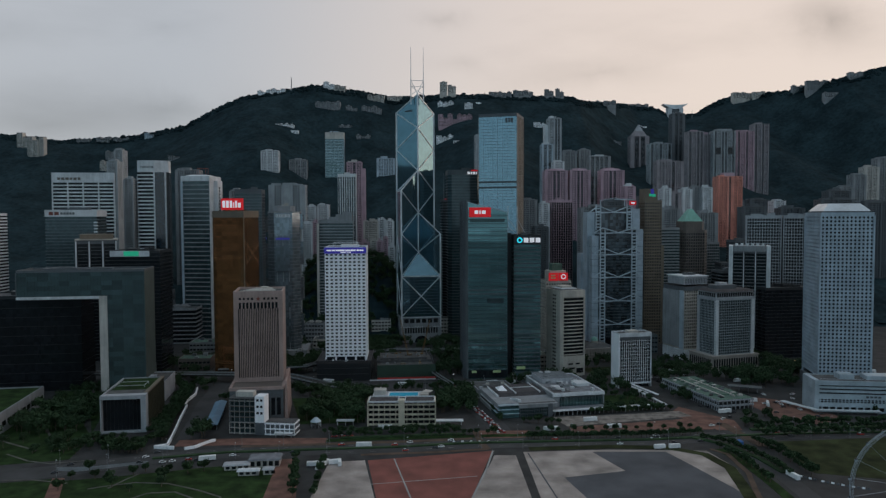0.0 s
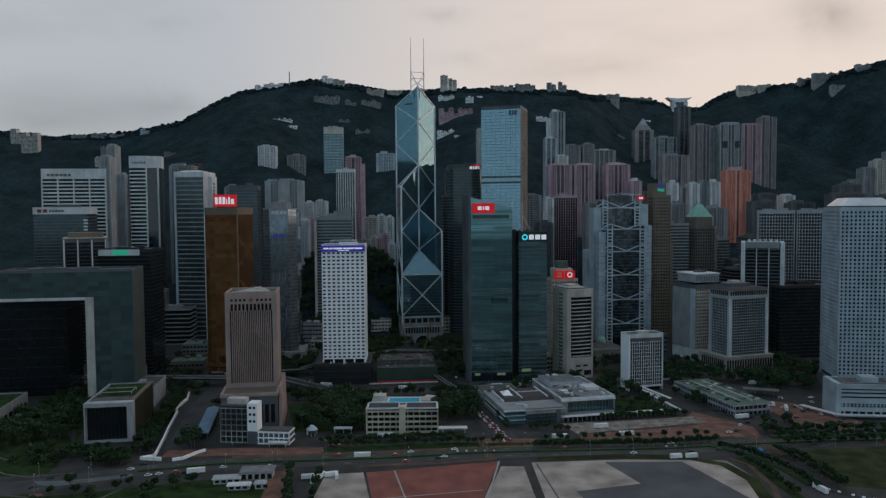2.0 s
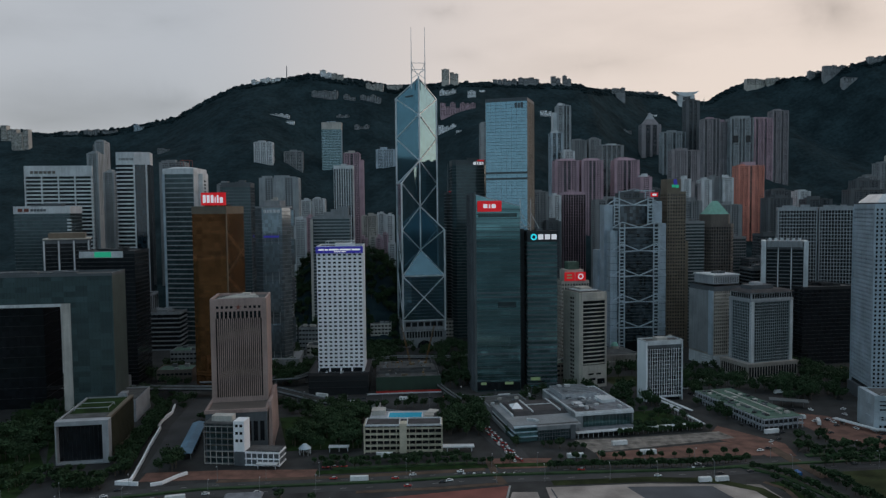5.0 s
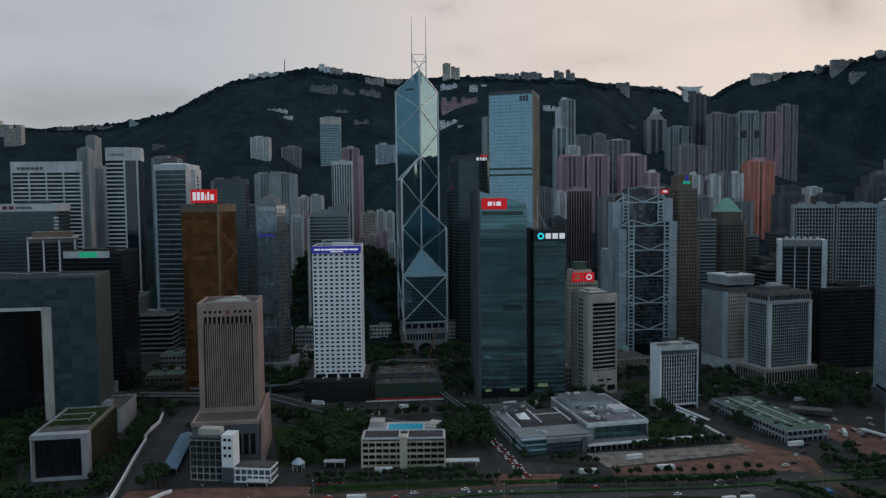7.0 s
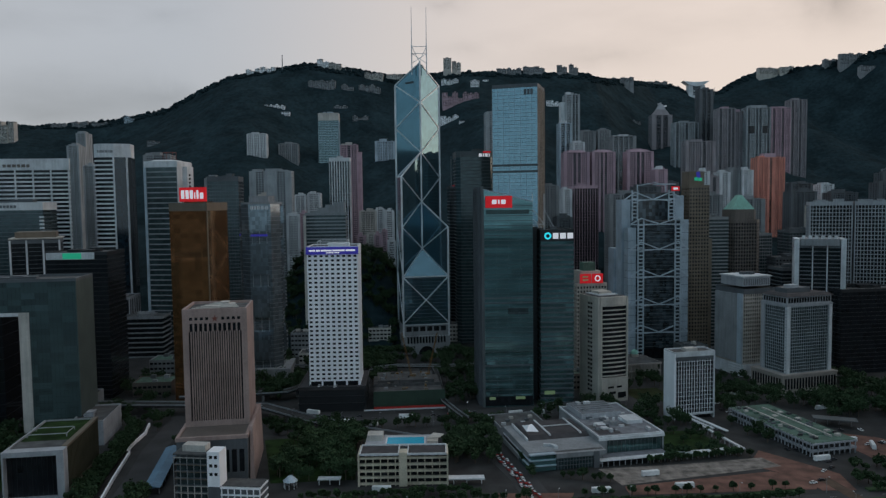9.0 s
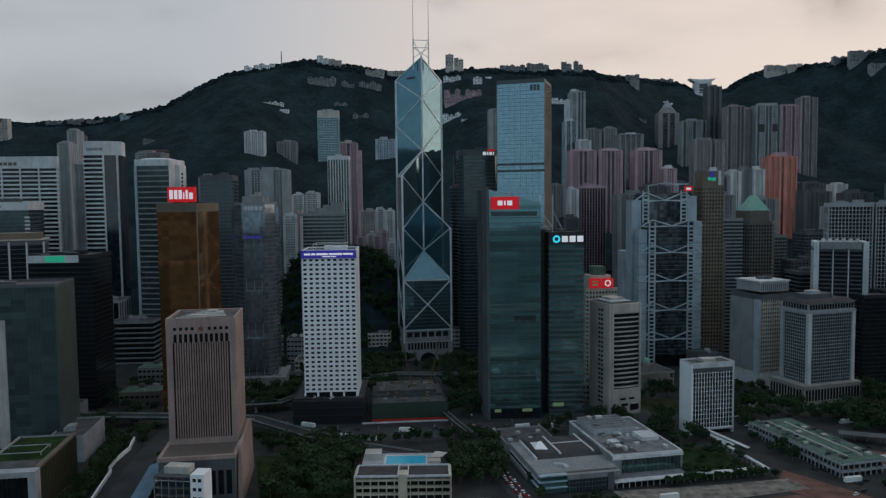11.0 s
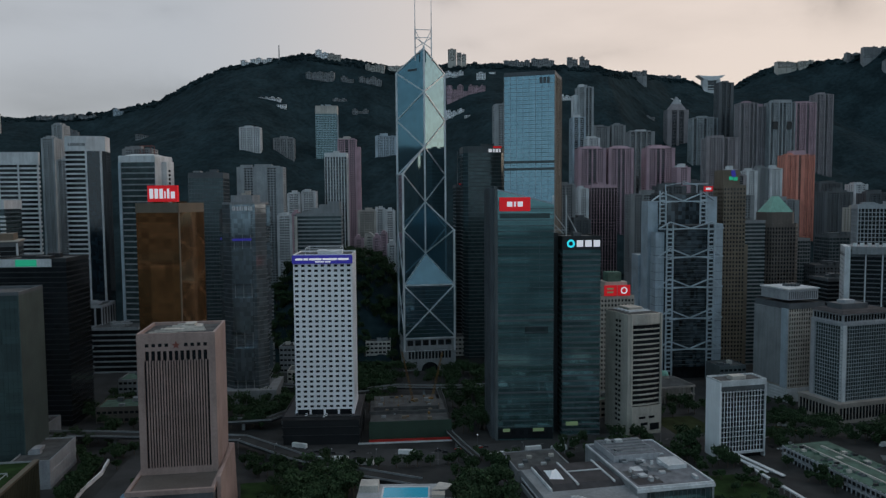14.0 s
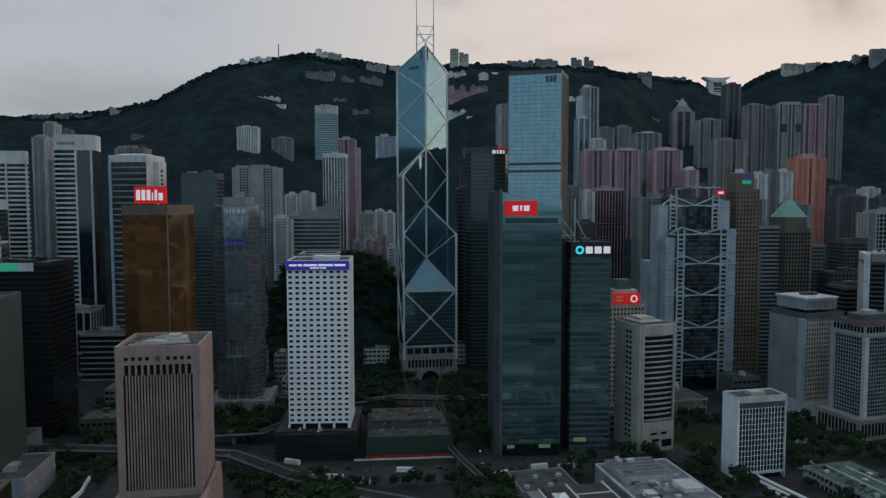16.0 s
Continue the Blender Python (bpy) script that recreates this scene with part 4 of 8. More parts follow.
t_ = tower("office_tower", "gold mirror glass office tower on a dark base", -244, 767, -10, rect(35, 37), 0, 173, M["gold"], M["gold"], 4, 0.25, 0, 0.3, 0.22, crown=6, crown_mat=M["brown"], seed=4, pieces=3, high=3)
part("corner_strip", Solid().box(34.6, 35.2, -0.2, 1, 0, 167), M["brown"], t_)
part("roof_sign", Solid().box(9, 33, 2, 4.5, 175, 187), M["signred"], t_, "lit red roof sign board")
for x in (11, 21, 31):
    part("sign_post", Solid().box(x - 0.3, x + 0.3, 3.0, 3.6, 172.9, 175), M["dgrey"], t_)
bars(t_, 10.8, 31.2, 1.9, 177.4, 184.6, M["signwhite"], (0.75, 0.7, 0.7, 0.25, 0.45, 0.8), heights=(1.0, 1.0, 1.0, 0.75, 1.0, 0.7))
tower("office_tower", "grey-green glass office tower behind the gold one", -287, 1000, 6, rect(36, 34), 0, 204, M["dgrey"], M["gglass"], 4, 1.0, 3, 0.25, 0.4, crown=5, seed=46)


def stepped_glass_tower():
    top = thing("office_tower", "grey mirror glass tower with projecting stepped bays", "office tower", -207, 850, 0, 6)
    pl = chamfered(37, 36, 8)
    part("glazing", Solid().prism(pl, 12, 172), M["silver"], top)
    part("core", Solid().prism(inset_plan(pl, 7), 172, 180), M["grey"], top)
    part("podium", Solid().box(-6, 45, -8, 42, 0, 12), M["grey"], top)
    band = ring(Solid(), inset_plan(pl, -0.25), inset_plan(pl, 0.3), 0, 0.6).mesh("floor_band", M["dgrey"])
    for i in range(39):
        part("floor_band", band, None, top).location.z = 14 + i * 4.05
    n = 0
    for z0, z1 in ((20, 48), (62, 92), (104, 134), (146, 166)):
        for x0, x1, y0, y1 in ((10, 26, -3.0, 4), (-3.0, 4, 11, 25), (33, 40, 11, 25)):
            off = 7 * (n % 3)
            n += 1
            part("bay", Solid().box(x0, x1, y0, y1, z0 + off * 0.5, z1 + off * 0.3), M["silver"], top, "projecting mirror glass bay")
    for x in (11, 18, 25):
        part("pilaster", Solid().box(x - 0.3, x + 0.3, -0.4, 0.4, 12, 172), M["grey"], top)
    bars(top, 10, 27, -0.2, 166.8, 170.4, M["white2"], (1, 0.6, 1, 1, 1.2))
    part("light_strip", Solid().box(10, 26, -3.3, -3.05, 141, 143), M["signblue"], top, "blue lit strip")
    part("light_strip", Solid().box(-3.3, -3.05, 13, 19, 141, 143), M["signblue"], top, "blue lit strip")
    part("parapet", ring(Solid(), pl, inset_plan(pl, 0.6), 172.002, 174), M["grey"], top)
    clutter(top, inset_plan(pl, 10), 180, random.Random(6), M["offwhite"], 3, 4)


stepped_glass_tower()


def white_tower():
    w, d = 42.0, 40.0
    t = tower("office_tower", "white tiled office tower with rows of small square windows", -123.5, 747, 3, rect(w, d), 20, 135.5, M["white"], M["dkglass"], 3.6, 1.95, 4.75, 2.15, 0.8, base=3.0, crown=2.5, seed=3, pieces=3, high=3)
    h = 115.5
    part("sign_board", Solid().box(-0.5, w + 0.5, -1.2, -0.3, h - 5.5, h + 0.6), M["signblue"], t, "blue lit sign board")
    bars(t, 2, w - 2, -1.25, h - 3.0, h - 1.6, M["signwhite"], (2, 1.2, 3.5, 4, 3))
    bars(t, 16, 27, -1.25, h - 4.6, h - 3.8, M["signwhite"], (3, 2))
    for x0 in (1.2, 11.4, 21.6, 31.8):
        part("entrance_recess", Solid().box(x0, x0 + 8.6, -0.45, 0.3, 0.0, 3.6), M["dkglass"], t, "dark ground-floor opening")
    rooftop_frame(t, 8, 33, 8, 30, h, 5, M["white2"])
    top = thing("car_park_podium", "dark three-storey podium with a parking deck", "podium", -132, 738, 0, 3)
    part("deck", Solid().box(0, 56, 0, 62, 18.2, 19.95), M["darkroof"], top)
    part("wall", Solid().box(0.8, 55.2, 0.8, 61.2, 0, 18.2), M["black"], top)
    for z in (6, 12):
        part("floor_edge", Solid().box(0, 56, 0, 62, z, z + 1.1), M["black"], top)
    part("parapet", ring(Solid(), rect(56, 62), inset_plan(rect(56, 62), 0.5), 19.952, 20.9), M["black"], top)


white_tower()


def park_headquarters():
    top = thing("low_office_block", "cream four-storey block with balconies and a roof pool", "office block", -63, 579, 0, 1)
    w, d, h = 55.0, 17.0, 19.0
    part("core", Solid().box(0.6, w - 0.6, 2.0, d, 0, h), M["dkglass"], top)
    for i in range(5):
        part("balcony_band", Solid().box(0, w, 0, 2.2, i * 4.0 + 0.6, i * 4.0 + 1.75), M["cream"], top)
    for i in range(13):
        part("fin_wall", Solid().box(i * 4.5, i * 4.5 + 0.45, -0.25, 2, 0, h), M["cream"], top)
    part("stair_block", Solid().box(25, 30, -1.2, 6, 0, 21), M["cream"], top)
    for x in (0, w - 1.0):
        part("end_wall", Solid().box(x, x + 1.0, -0.6, d, 0, h + 0.8), M["cream"], top)
    for x0, x1 in ((1, 25), (30, w - 1)):
        part("roof", Solid().box(x0 + 0.5, x1 - 0.5, 0.2, d - 0.5, h, h + 0.5), M["darkroof"], top)
        part("roof_rim", ring(Solid(), [(x0, -0.4), (x1, -0.4), (x1, d), (x0, d)], [(x0 + 0.6, 0.2), (x1 - 0.6, 0.2), (x1 - 0.6, d - 0.6), (x0 + 0.6, d - 0.6)], h + 0.004, h + 1.3), M["white2"], top)
    part("rear_wing", Solid().box(2, w - 6, d, d + 26, 0, 17.5), M["offwhite"], top)
    part("roof_terrace", Solid().box(2.5, w - 6.5, d + 0.5, d + 25.5, 17.4, 17.9), M["stone"], top)
    part("pool", Solid().box(16, 40, d + 6, d + 20, 17.85, 18.1), M["pool"], top, "turquoise swimming pool water")
    part("pool_edge", ring(Solid(), [(15, d + 5), (41, d + 5), (41, d + 21), (15, d + 21)], [(16, d + 6), (40, d + 6), (40, d + 20), (16, d + 20)], 17.8, 18.35), M["white2"], top)
    part("pool_house", Solid().box(3, 13, d + 14, d + 24, 17.8, 21.5), M["offwhite"], top)
    part("pool_house", Solid().box(42, 49, d + 4, d + 9, 17.8, 20.5), M["beige"], top)
    part("canopy", Solid().prism([(42, d + 12), (50, d + 13), (53, d + 20), (46, d + 23)], 19.6, 20.0), M["offwhite"], top)
    part("porch", Solid().box(w, w + 22, -1, 5, 3.4, 4.2), M["white2"], top)
    for x in (w + 3, w + 11, w + 20):
        part("porch_post", Solid().box(x, x + 0.5, 1, 1.5, 0, 3.4), M["white2"], top)


park_headquarters()


def naval_block():
    top = thing("low_office_block", "pale framed low block with open galleries and stair tower", "office block", -168, 560, 0, -6)
    w, d, h = 28.0, 13.0, 28.0
    part("core", Solid().box(1, w - 1, 2.5, d, 0, h - 1), M["gglass"], top)
    for i in range(7):
        part("gallery_slab", Solid().box(0.3, w - 7, 0.3, d, i * 4.2 + 0.4, i * 4.2 + 0.7), M["dgrey"], top)
        part("gallery_rail", Solid().box(0, w - 7, 0, 0.25, i * 4.2 + 0.4, i * 4.2 + 0.75), M["offwhite" if i < 3 or i == 6 else "brown"], top)
    for i in range(6):
        part("column", Solid().box(i * 4.1, i * 4.1 + 0.35, -0.15, 0.35, 0, 9), M["offwhite"], top)
        part("column", Solid().box(i * 4.1, i * 4.1 + 0.3, -0.1, 0.3, 9, h - 1), M["grey"], top)
    part("stair_tower", Solid().box(w - 7, w + 0.5, -1, 9, 9.5, h + 2), M["white"], top)
    part("stair_base", Solid().box(w - 7, w + 0.5, -0.8, 9, 0, 9.5), M["dgrey"], top)
    for z in (16, 21, 26):
        for x in (w - 5.6, w - 2.6):
            part("window", Solid().box(x, x + 1.8, -1.12, -0.9, z, z + 1.8), M["dkglass"], top)
    part("roof", Solid().box(0, w - 7, 0, d, h - 0.8, h + 0.2), M["roof"], top)
    part("roof_room", Solid().box(4, 18, 4, 11, h + 0.2, h + 4), M["offwhite"], top)
    part("wing", Solid().box(w + 0.5, w + 24, -0.4, 12, 0, 9), M["dgrey"], top)
    for z in (0.2, 4.4, 8.4):
        part("wing_band", Solid().box(w + 0.5, w + 24.4, -0.9, 12.4, z, z + 0.9), M["white"], top)
    for i in range(7):
        part("wing_column", Solid().box(w + 1 + i * 3.8, w + 1.5 + i * 3.8, -1.0, -0.3, 0, 9), M["white"], top)
    part("wing_roof", Solid().box(w + 1, w + 24, 0, 12, 9.7, 10), M["roof"], top)
    part("canopy", Solid().box(w + 10, w + 24, -7, -2, 3.0, 3.5), M["white2"], top)
    for x in (w + 11, w + 23):
        part("canopy_post", Solid().box(x, x + 0.4, -6, -5.6, 0, 3), M["white2"], top)


naval_block()
top = thing("covered_walk", "long pale blue sheet-metal walkway roof", "walkway", -190, 568, 0, 11)
part("roof", Solid().add([(0, 0, 4), (10, 0, 4), (10, 76, 4), (0, 76, 4), (5, 0, 5.4), (5, 76, 5.4)], [(0, 1, 4), (1, 2, 5, 4), (2, 3, 5), (3, 0, 4, 5), (3, 2, 1, 0)]), M["bluesheet"], top)
for i in range(8):
    part("post", Solid().box(0.6, 1.0, 1 + i * 10, 1.4 + i * 10, 0, 4), M["grey"], top)
    part("post", Solid().box(9.0, 9.4, 1 + i * 10, 1.4 + i * 10, 0, 4), M["grey"], top)
top = thing("boundary_wall", "white curved concrete boundary wall", "wall", 0, 0, 0)
line = [(-197, 522), (-212, 524), (-204, 528), (-206, 538), (-212, 565), (-219, 594), (-226, 626), (-229, 640), (-232.5, 644), (-235, 660), (-236, 684), (-239, 694), (-242, 706)]
for a, b in zip(line, line[1:]):
    part("wall_panel", Solid().prism(strip([a, b], 1.2) if area(strip([a, b], 1.2)) > 0 else strip([a, b], 1.2)[::-1], 0, 2.4), M["white"], top)
top = thing("boundary_wall", "white curved concrete boundary wall", "wall", 0, 0, 0)
line = [(-189, 521), (-183, 524), (-177, 536), (-173, 541)]
for a, b in zip(line, line[1:]):
    part("wall_panel", Solid().prism(strip([a, b], 1.2) if area(strip([a, b], 1.2)) > 0 else strip([a, b], 1.2)[::-1], 0, 2.0), M["white"], top)


# ---- the centre: bank towers ----
def braced_tower():
    top = thing("bank_tower", "blue mirror glass tower with pale diagonal bracing and twin masts", "skyscraper", -57.8, 963, 0, 10)
    w = 52.0
    FL, FR, BR, BL, C = (0, 0), (w, 0), (w, w), (0, w), (w / 2, w / 2)
    for name, poly, tops in (("front_shaft", (FL, FR, C), (88, 88, 118.5)), ("right_shaft", (FR, BR, C), (144, 144, 172.7)),
                             ("left_shaft", (BL, FL, C), (201, 201, 229.5)), ("rear_shaft", (BR, BL, C), (309, 309, 331))):
        part(name, Solid().prism(list(poly), 33, 0, tops), M["bocglass"], top)
    cn, kn = (118.5, 172.7, 229.5, 286.5), (88, 144, 201, 259, 309)

    def brace(a, b, r=0.95):
        part("brace", Solid().bar(a, b, r), M["alu"], top)

    def zigzag(corner, lo, hi):
        """Bracing between the corner column and the middle column."""
        for i, z in enumerate(cn):
            for k in (kn[i], kn[i + 1]):
                if lo <= k <= hi:
                    brace((*corner, k), (*C, z), 0.85)

    for corner, lo, hi, height in ((FL, 88, 201, 201), (FR, 88, 144, 144), (BR, 144, 309, 309), (BL, 201, 309, 309)):
        zigzag(corner, lo, hi)
        part("corner_column", Solid().bar((*corner, 0), (*corner, height), 1.35), M["alu"], top)
    part("centre_column", Solid().bar((*C, 88), (*C, 333), 1.2), M["alu"], top)
    brace((*BR, 309), (*C, 331))
    brace((*BL, 309), (*C, 331))
    for a, b, z in ((FL, FR, 88), (FR, BR, 144), (BL, FL, 201), (FL, FR, 33.5)):
        brace((*a, z), (*b, z))
    brace((*FL, 88), (*FR, 35))
    brace((*FR, 88), (*FL, 35))
    for a, b in (((0, 0), (0, w)), ((w, 0), (w, w))):
        for k0, k1 in ((35, 88), (88, 144)):
            brace((*a, k0), (*b, k1), 0.7)
            brace((*a, k1), (*b, k0), 0.7)
    # thin floor lines on the glass
    for z in range(38, 88, 4):
        part("floor_line", Solid().box(0.4, w - 0.4, -0.12, 0.05, z, z + 0.35), M["dgrey"], top)
    # base with recessed windows and an arched doorway
    part("base", Solid().box(-1, w + 1, -1, w + 1, 0, 20), M["grey"], top)
    part("base", Solid().box(0, w, 0, w, 20, 33), M["grey"], top)
    for i in range(6):
        part("base_window", Solid().box(3 + i * 7.9, 9 + i * 7.9, -0.15, 0.4, 26, 31.5), M["glass"], top)
    for i in range(13):
        part("base_slot", Solid().box(4 + i * 3.45, 6.2 + i * 3.45, -1.15, -0.6, 12.5, 20), M["dkglass"], top)
    arch = [(w / 2 - 9, 0)] + [(w / 2 - 9 * math.cos(a * math.pi / 10), 9 * math.sin(a * math.pi / 10)) for a in range(0, 11)] + [(w / 2 + 9, 0)]
    s = Solid()
    k = len(arch)
    s.add([(x, -1.2, z) for x, z in arch] + [(x, -0.5, z) for x, z in arch], [tuple(range(k)), tuple(range(2 * k - 1, k - 1, -1))] + [(i, (i + 1) % k, k + (i + 1) % k, k + i) for i in range(k)])
    part("arch_door", s, M["dkglass"], top, "dark arched doorway")
    for x in (w / 2 - 8.5, w / 2 + 8.5):
        part("mast", Solid().bar((x, w / 2 + 3, 318), (x, w / 2 + 3, 352), 0.7, 6).bar((x, w / 2 + 3, 352), (x, w / 2 + 3, 394), 0.5, 6, 0.25), M["alu"], top, "slender white steel mast")
    for a, b in (((w / 2 - 8.5, 350), (w / 2 + 8.5, 350)), ((w / 2 - 8.5, 342), (w / 2 + 8.5, 342)), ((w / 2 - 8.5, 350), (w / 2, 333)), ((w / 2 + 8.5, 350), (w / 2, 333)), ((w / 2 - 8.5, 342), (w / 2 + 8.5, 331)), ((w / 2 + 8.5, 342), (w / 2 - 8.5, 331))):
        part("mast_brace", Solid().bar((a[0], w / 2 + 3, a[1]), (b[0], w / 2 + 3, b[1]), 0.4), M["alu"], top)
    # faint lettering under the peak
    for i in range(9):
        t = 0.18 + i * 0.035
        p = Vector(C) + (Vector(BL) - Vector(C)) * (t + 0.1)
        part("lettering", Solid().box(p.x - 0.5, p.x + 0.5, p.y - 0.9, p.y - 0.4, 309, 311), M["dgrey"], top)
    part("sill", Solid().prism([FL, FR, (w, 0.5), (0, 0.5)], 20, 21), M["alu"], top)


braced_tower()
t_ = tower("office_tower", "dark grey glass bank tower with a lit logo", 4, 1010, 6, chamfered(46, 40, 5), 0, 230, M["slate"], M["gglass"], 4, 0.9, 0, 0.3, 0.3, crown=6, seed=15)
bars(t_, 27, 40, -0.2, 224.8, 228.4, M["signwhite"], (1, 0.5, 0.8, 0.4))
part("logo_arc", Solid().box(32, 41, -0.4, -0.1, 229.2, 231.2), M["signred"], t_, "red lit arc")
t_ = tower("office_tower", "dark narrow glass tower beside the bank", -4, 1040, 6, rect(14, 30), 0, 190, M["dgrey"], M["dkglass"], 4, 1.0, 0, 0.3, 0.3, seed=47, pieces=1)
mast(t_, 3, 8, 190, 38, M["grey"], 0.5)
part("beacon", Solid().box(4, 5, 0, 1, 191, 192.4), M["signred"], t_)
t_ = tower("office_tower", "tall pale blue glass square tower with a brown flank", 44.5, 972, -17, rect(51, 46), 0, 300, M["bluegrey"], M["pale"], 4, 0.35, 6.4, 0.35, 0.25, crown=3, crown_mat=M["dgrey"], seed=16, pieces=3, high=3)
for z in (206, 213):
    part("plant_band", ring(Solid(), inset_plan(rect(51, 46), -0.3), inset_plan(rect(51, 46), 0.2), z - 2.4, z), M["slate"], t_, "dark louvred plant floor")
part("side_wall", Solid().box(51.02, 51.4, 0.5, 45.5, 0, 297), M["pink2"], t_, "brownish stone-clad flank")
# unseen left flank, added to darken the reflection in the braced tower
part("side_wall", Solid().box(-0.4, -0.02, 0.5, 45.5, 0, 297), M["pink2"], t_, "brownish stone-clad flank")
for i in range(11):
    part("side_fin", Solid().box(51.3, 51.8, 3 + i * 4, 3.4 + i * 4, 0, 297), M["brown"], t_)
bars(t_, 36, 46, -0.2, 289, 295, M["dgrey"], (1, 1, 1))


def slanted_tower():
    top = thing("office_tower", "teal glass office tower with a slanted top and red sign", "office tower", 22.8, 748, 0, 4)
    w, d = 41.0, 45.0
    part("glazing", Solid().prism(rect(w, d), 0, 0, (182, 171.5, 171.5, 182)), M["blinds"], top, "teal curtain glass with drawn blinds")
    for i in range(41):
        z = 6 + i * 4.05
        part("floor_line", Solid().box(-0.05, w + 0.05, -0.2, 0.05, z, z + (1.3 if i in (7, 20, 21) else 0.4)), M["dgrey"], top)
    mul = Solid().prism([(-0.04, -0.12), (0.04, -0.12), (0.04, 0.05), (-0.04, 0.05)], 0, 168).mesh("mullion", M["dgrey"])
    for i in range(5):
        part("mullion", mul, None, top).location.x = 0.6 + i * 10
    part("rim", Solid().bar((0, 0, 182), (w, 0, 171.5), 0.6), M["bluegrey"], top)
    part("side_wall", Solid().box(-3.2, -0.02, 4, d, 0, 183.5), M["dgrey"], top, "dark finned side wall")
    for i in range(10):
        part("side_fin", Solid().box(-4.2, -3.18, 4.5 + i * 4.2, 5.2 + i * 4.2, 0, 183.5), M["dgrey"], top)
    part("corner_fin", Solid().box(-1.6, 0.3, -0.4, 4, 0, 184.5), M["slate"], top)
    part("sign_board", Solid().box(1.6, 23.8, -0.9, -0.25, 166.6, 176.4), M["signred"], top, "lit red sign board")
    bars(top, 7.0, 18.4, -0.95, 169.8, 173.4, M["signwhite"], (0.9, 0.3, 0.9))
    part("louvre", Solid().box(2, 38, -0.35, 0.0, 161.5, 165), M["dkglass"], top)
    for i in range(24):
        part("louvre_slat", Solid().box(2.4 + i * 1.5, 3.0 + i * 1.5, -0.6, -0.3, 161.5, 165), M["teal"], top)
    part("lobby", Solid().box(0.5, w - 0.5, -0.5, 1, 1, 9), M["dkglass"], top)
    for x0, x1 in ((4, 9), (26, 34)):
        part("lit_lobby_window", Solid().box(x0, x1, -0.62, -0.45, 6.2, 8.6), M["lampdim"], top, "dimly lit lobby window")
    part("louvre", Solid().box(20, 37, -0.15, 0.0, 78, 83), M["gglass"], top)


slanted_tower()
t_ = tower("office_tower", "dark teal banded bank tower with a lit logo", 70.8, 757, 4, rect(28.5, 36), 0, 147, M["dgrey"], M["blinds"], 4.05, 1.3, 0, 0.3, 0.35, crown=9, crown_mat=M["black"], seed=18, pieces=2)
part("logo_ring", ring(Solid(), [(3.0 * math.cos(a), 3.0 * math.sin(a)) for a in np.linspace(0, 2 * math.pi, 17)[:-1]],
                       [(1.6 * math.cos(a), 1.6 * math.sin(a)) for a in np.linspace(0, 2 * math.pi, 17)[:-1]], -0.2, 0.0), M["signcyan"], t_, "cyan lit ring").matrix_basis = pose(6.2, -0.3, 142.6, 90, 0, 0)
bars(t_, 10.4, 27.6, -0.25, 140.2, 145.0, M["signwhite"], (1.0, 1.0, 1.0))
part("lit_lobby_window", Solid().box(3, 12, -0.62, -0.45, 8, 11), M["lampdim"], t_, "dimly lit lobby window")
part("side_recess", Solid().box(-9, -0.4, 12, 34, 0, 150), M["black"], t_)
for x in (-4, 6):
    part("roof_mast", Solid().bar((x, 14, 147), (x, 14, 178), 0.45), M["white2"], t_)
for a, b in (((-4, 165), (6, 152)), ((6, 165), (14, 150)), ((-4, 152), (6, 152)), ((-4, 157), (4, 149))):
    part("roof_strut", Solid().bar((a[0], 14, a[1]), (b[0], 14, b[1]), 0.35), M["white2"], t_)


def club_building():
    top = thing("office_tower", "beige stone club tower with curved banded front", "office tower", 119.5, 757, 0, 20)
    w, d, h = 28.0, 31.0, 89.0
    part("side_block", Solid().box(-0.2, 2.6, 0.5, d, 0, h + 1), M["beige"], top)
    part("core", Solid().box(2.6, w - 0.3, 0.6, d - 0.3, 0, h), M["dkglass"], top)
    front = [(2.6, 0.4), (8, -1.0), (15, -1.6), (22, -1.0), (w, 0.4), (w, d), (2.6, d)]
    me = Solid().prism(front, 0, 0.85).mesh("floor_band", M["beige"])
    for i in range(17):
        part("floor_band", me, None, top).location.z = 22 + i * 3.75
    part("crown", Solid().prism(front, h - 7, h + 1), M["beige"], top)
    for x in (2.0, w - 0.6):
        part("corner_pier", Solid().box(x, x + 1.4, -0.6, 2, 0, h + 1), M["beige"], top)
    for i in range(21):
        for y in (10, 14):
            part("window", Solid().box(-0.32, 0.1, y, y + 2.6, 8 + i * 3.75, 9.9 + i * 3.75), M["dkglass"], top)
    part("base", Solid().box(2.4, w, -1.6, d - 0.2, 0, 21), M["beige"], top)
    for x0, x1, z0, z1 in ((8.5, 14, 12, 13.6), (17, 22, 12, 13.6), (10, 16, 7, 9), (18, 26, 3, 8)):
        part("base_opening", Solid().box(x0, x1, -1.8, -1.4, z0, z1), M["dkglass"], top)
    part("roof", Solid().box(1, w - 1, 2, d - 1, h + 1.0, h + 1.3), M["roof"], top)
    for i in range(5):
        part("roof_duct", Solid().bar((3, 5 + i * 5, h + 2.4), (w - 4, 8 + i * 4, h + 2.0), 0.45, 6), M["white2"], top)
    part("roof_room", Solid().box(8, 20, 12, 26, h + 1.3, h + 4.4), M["beige"], top)


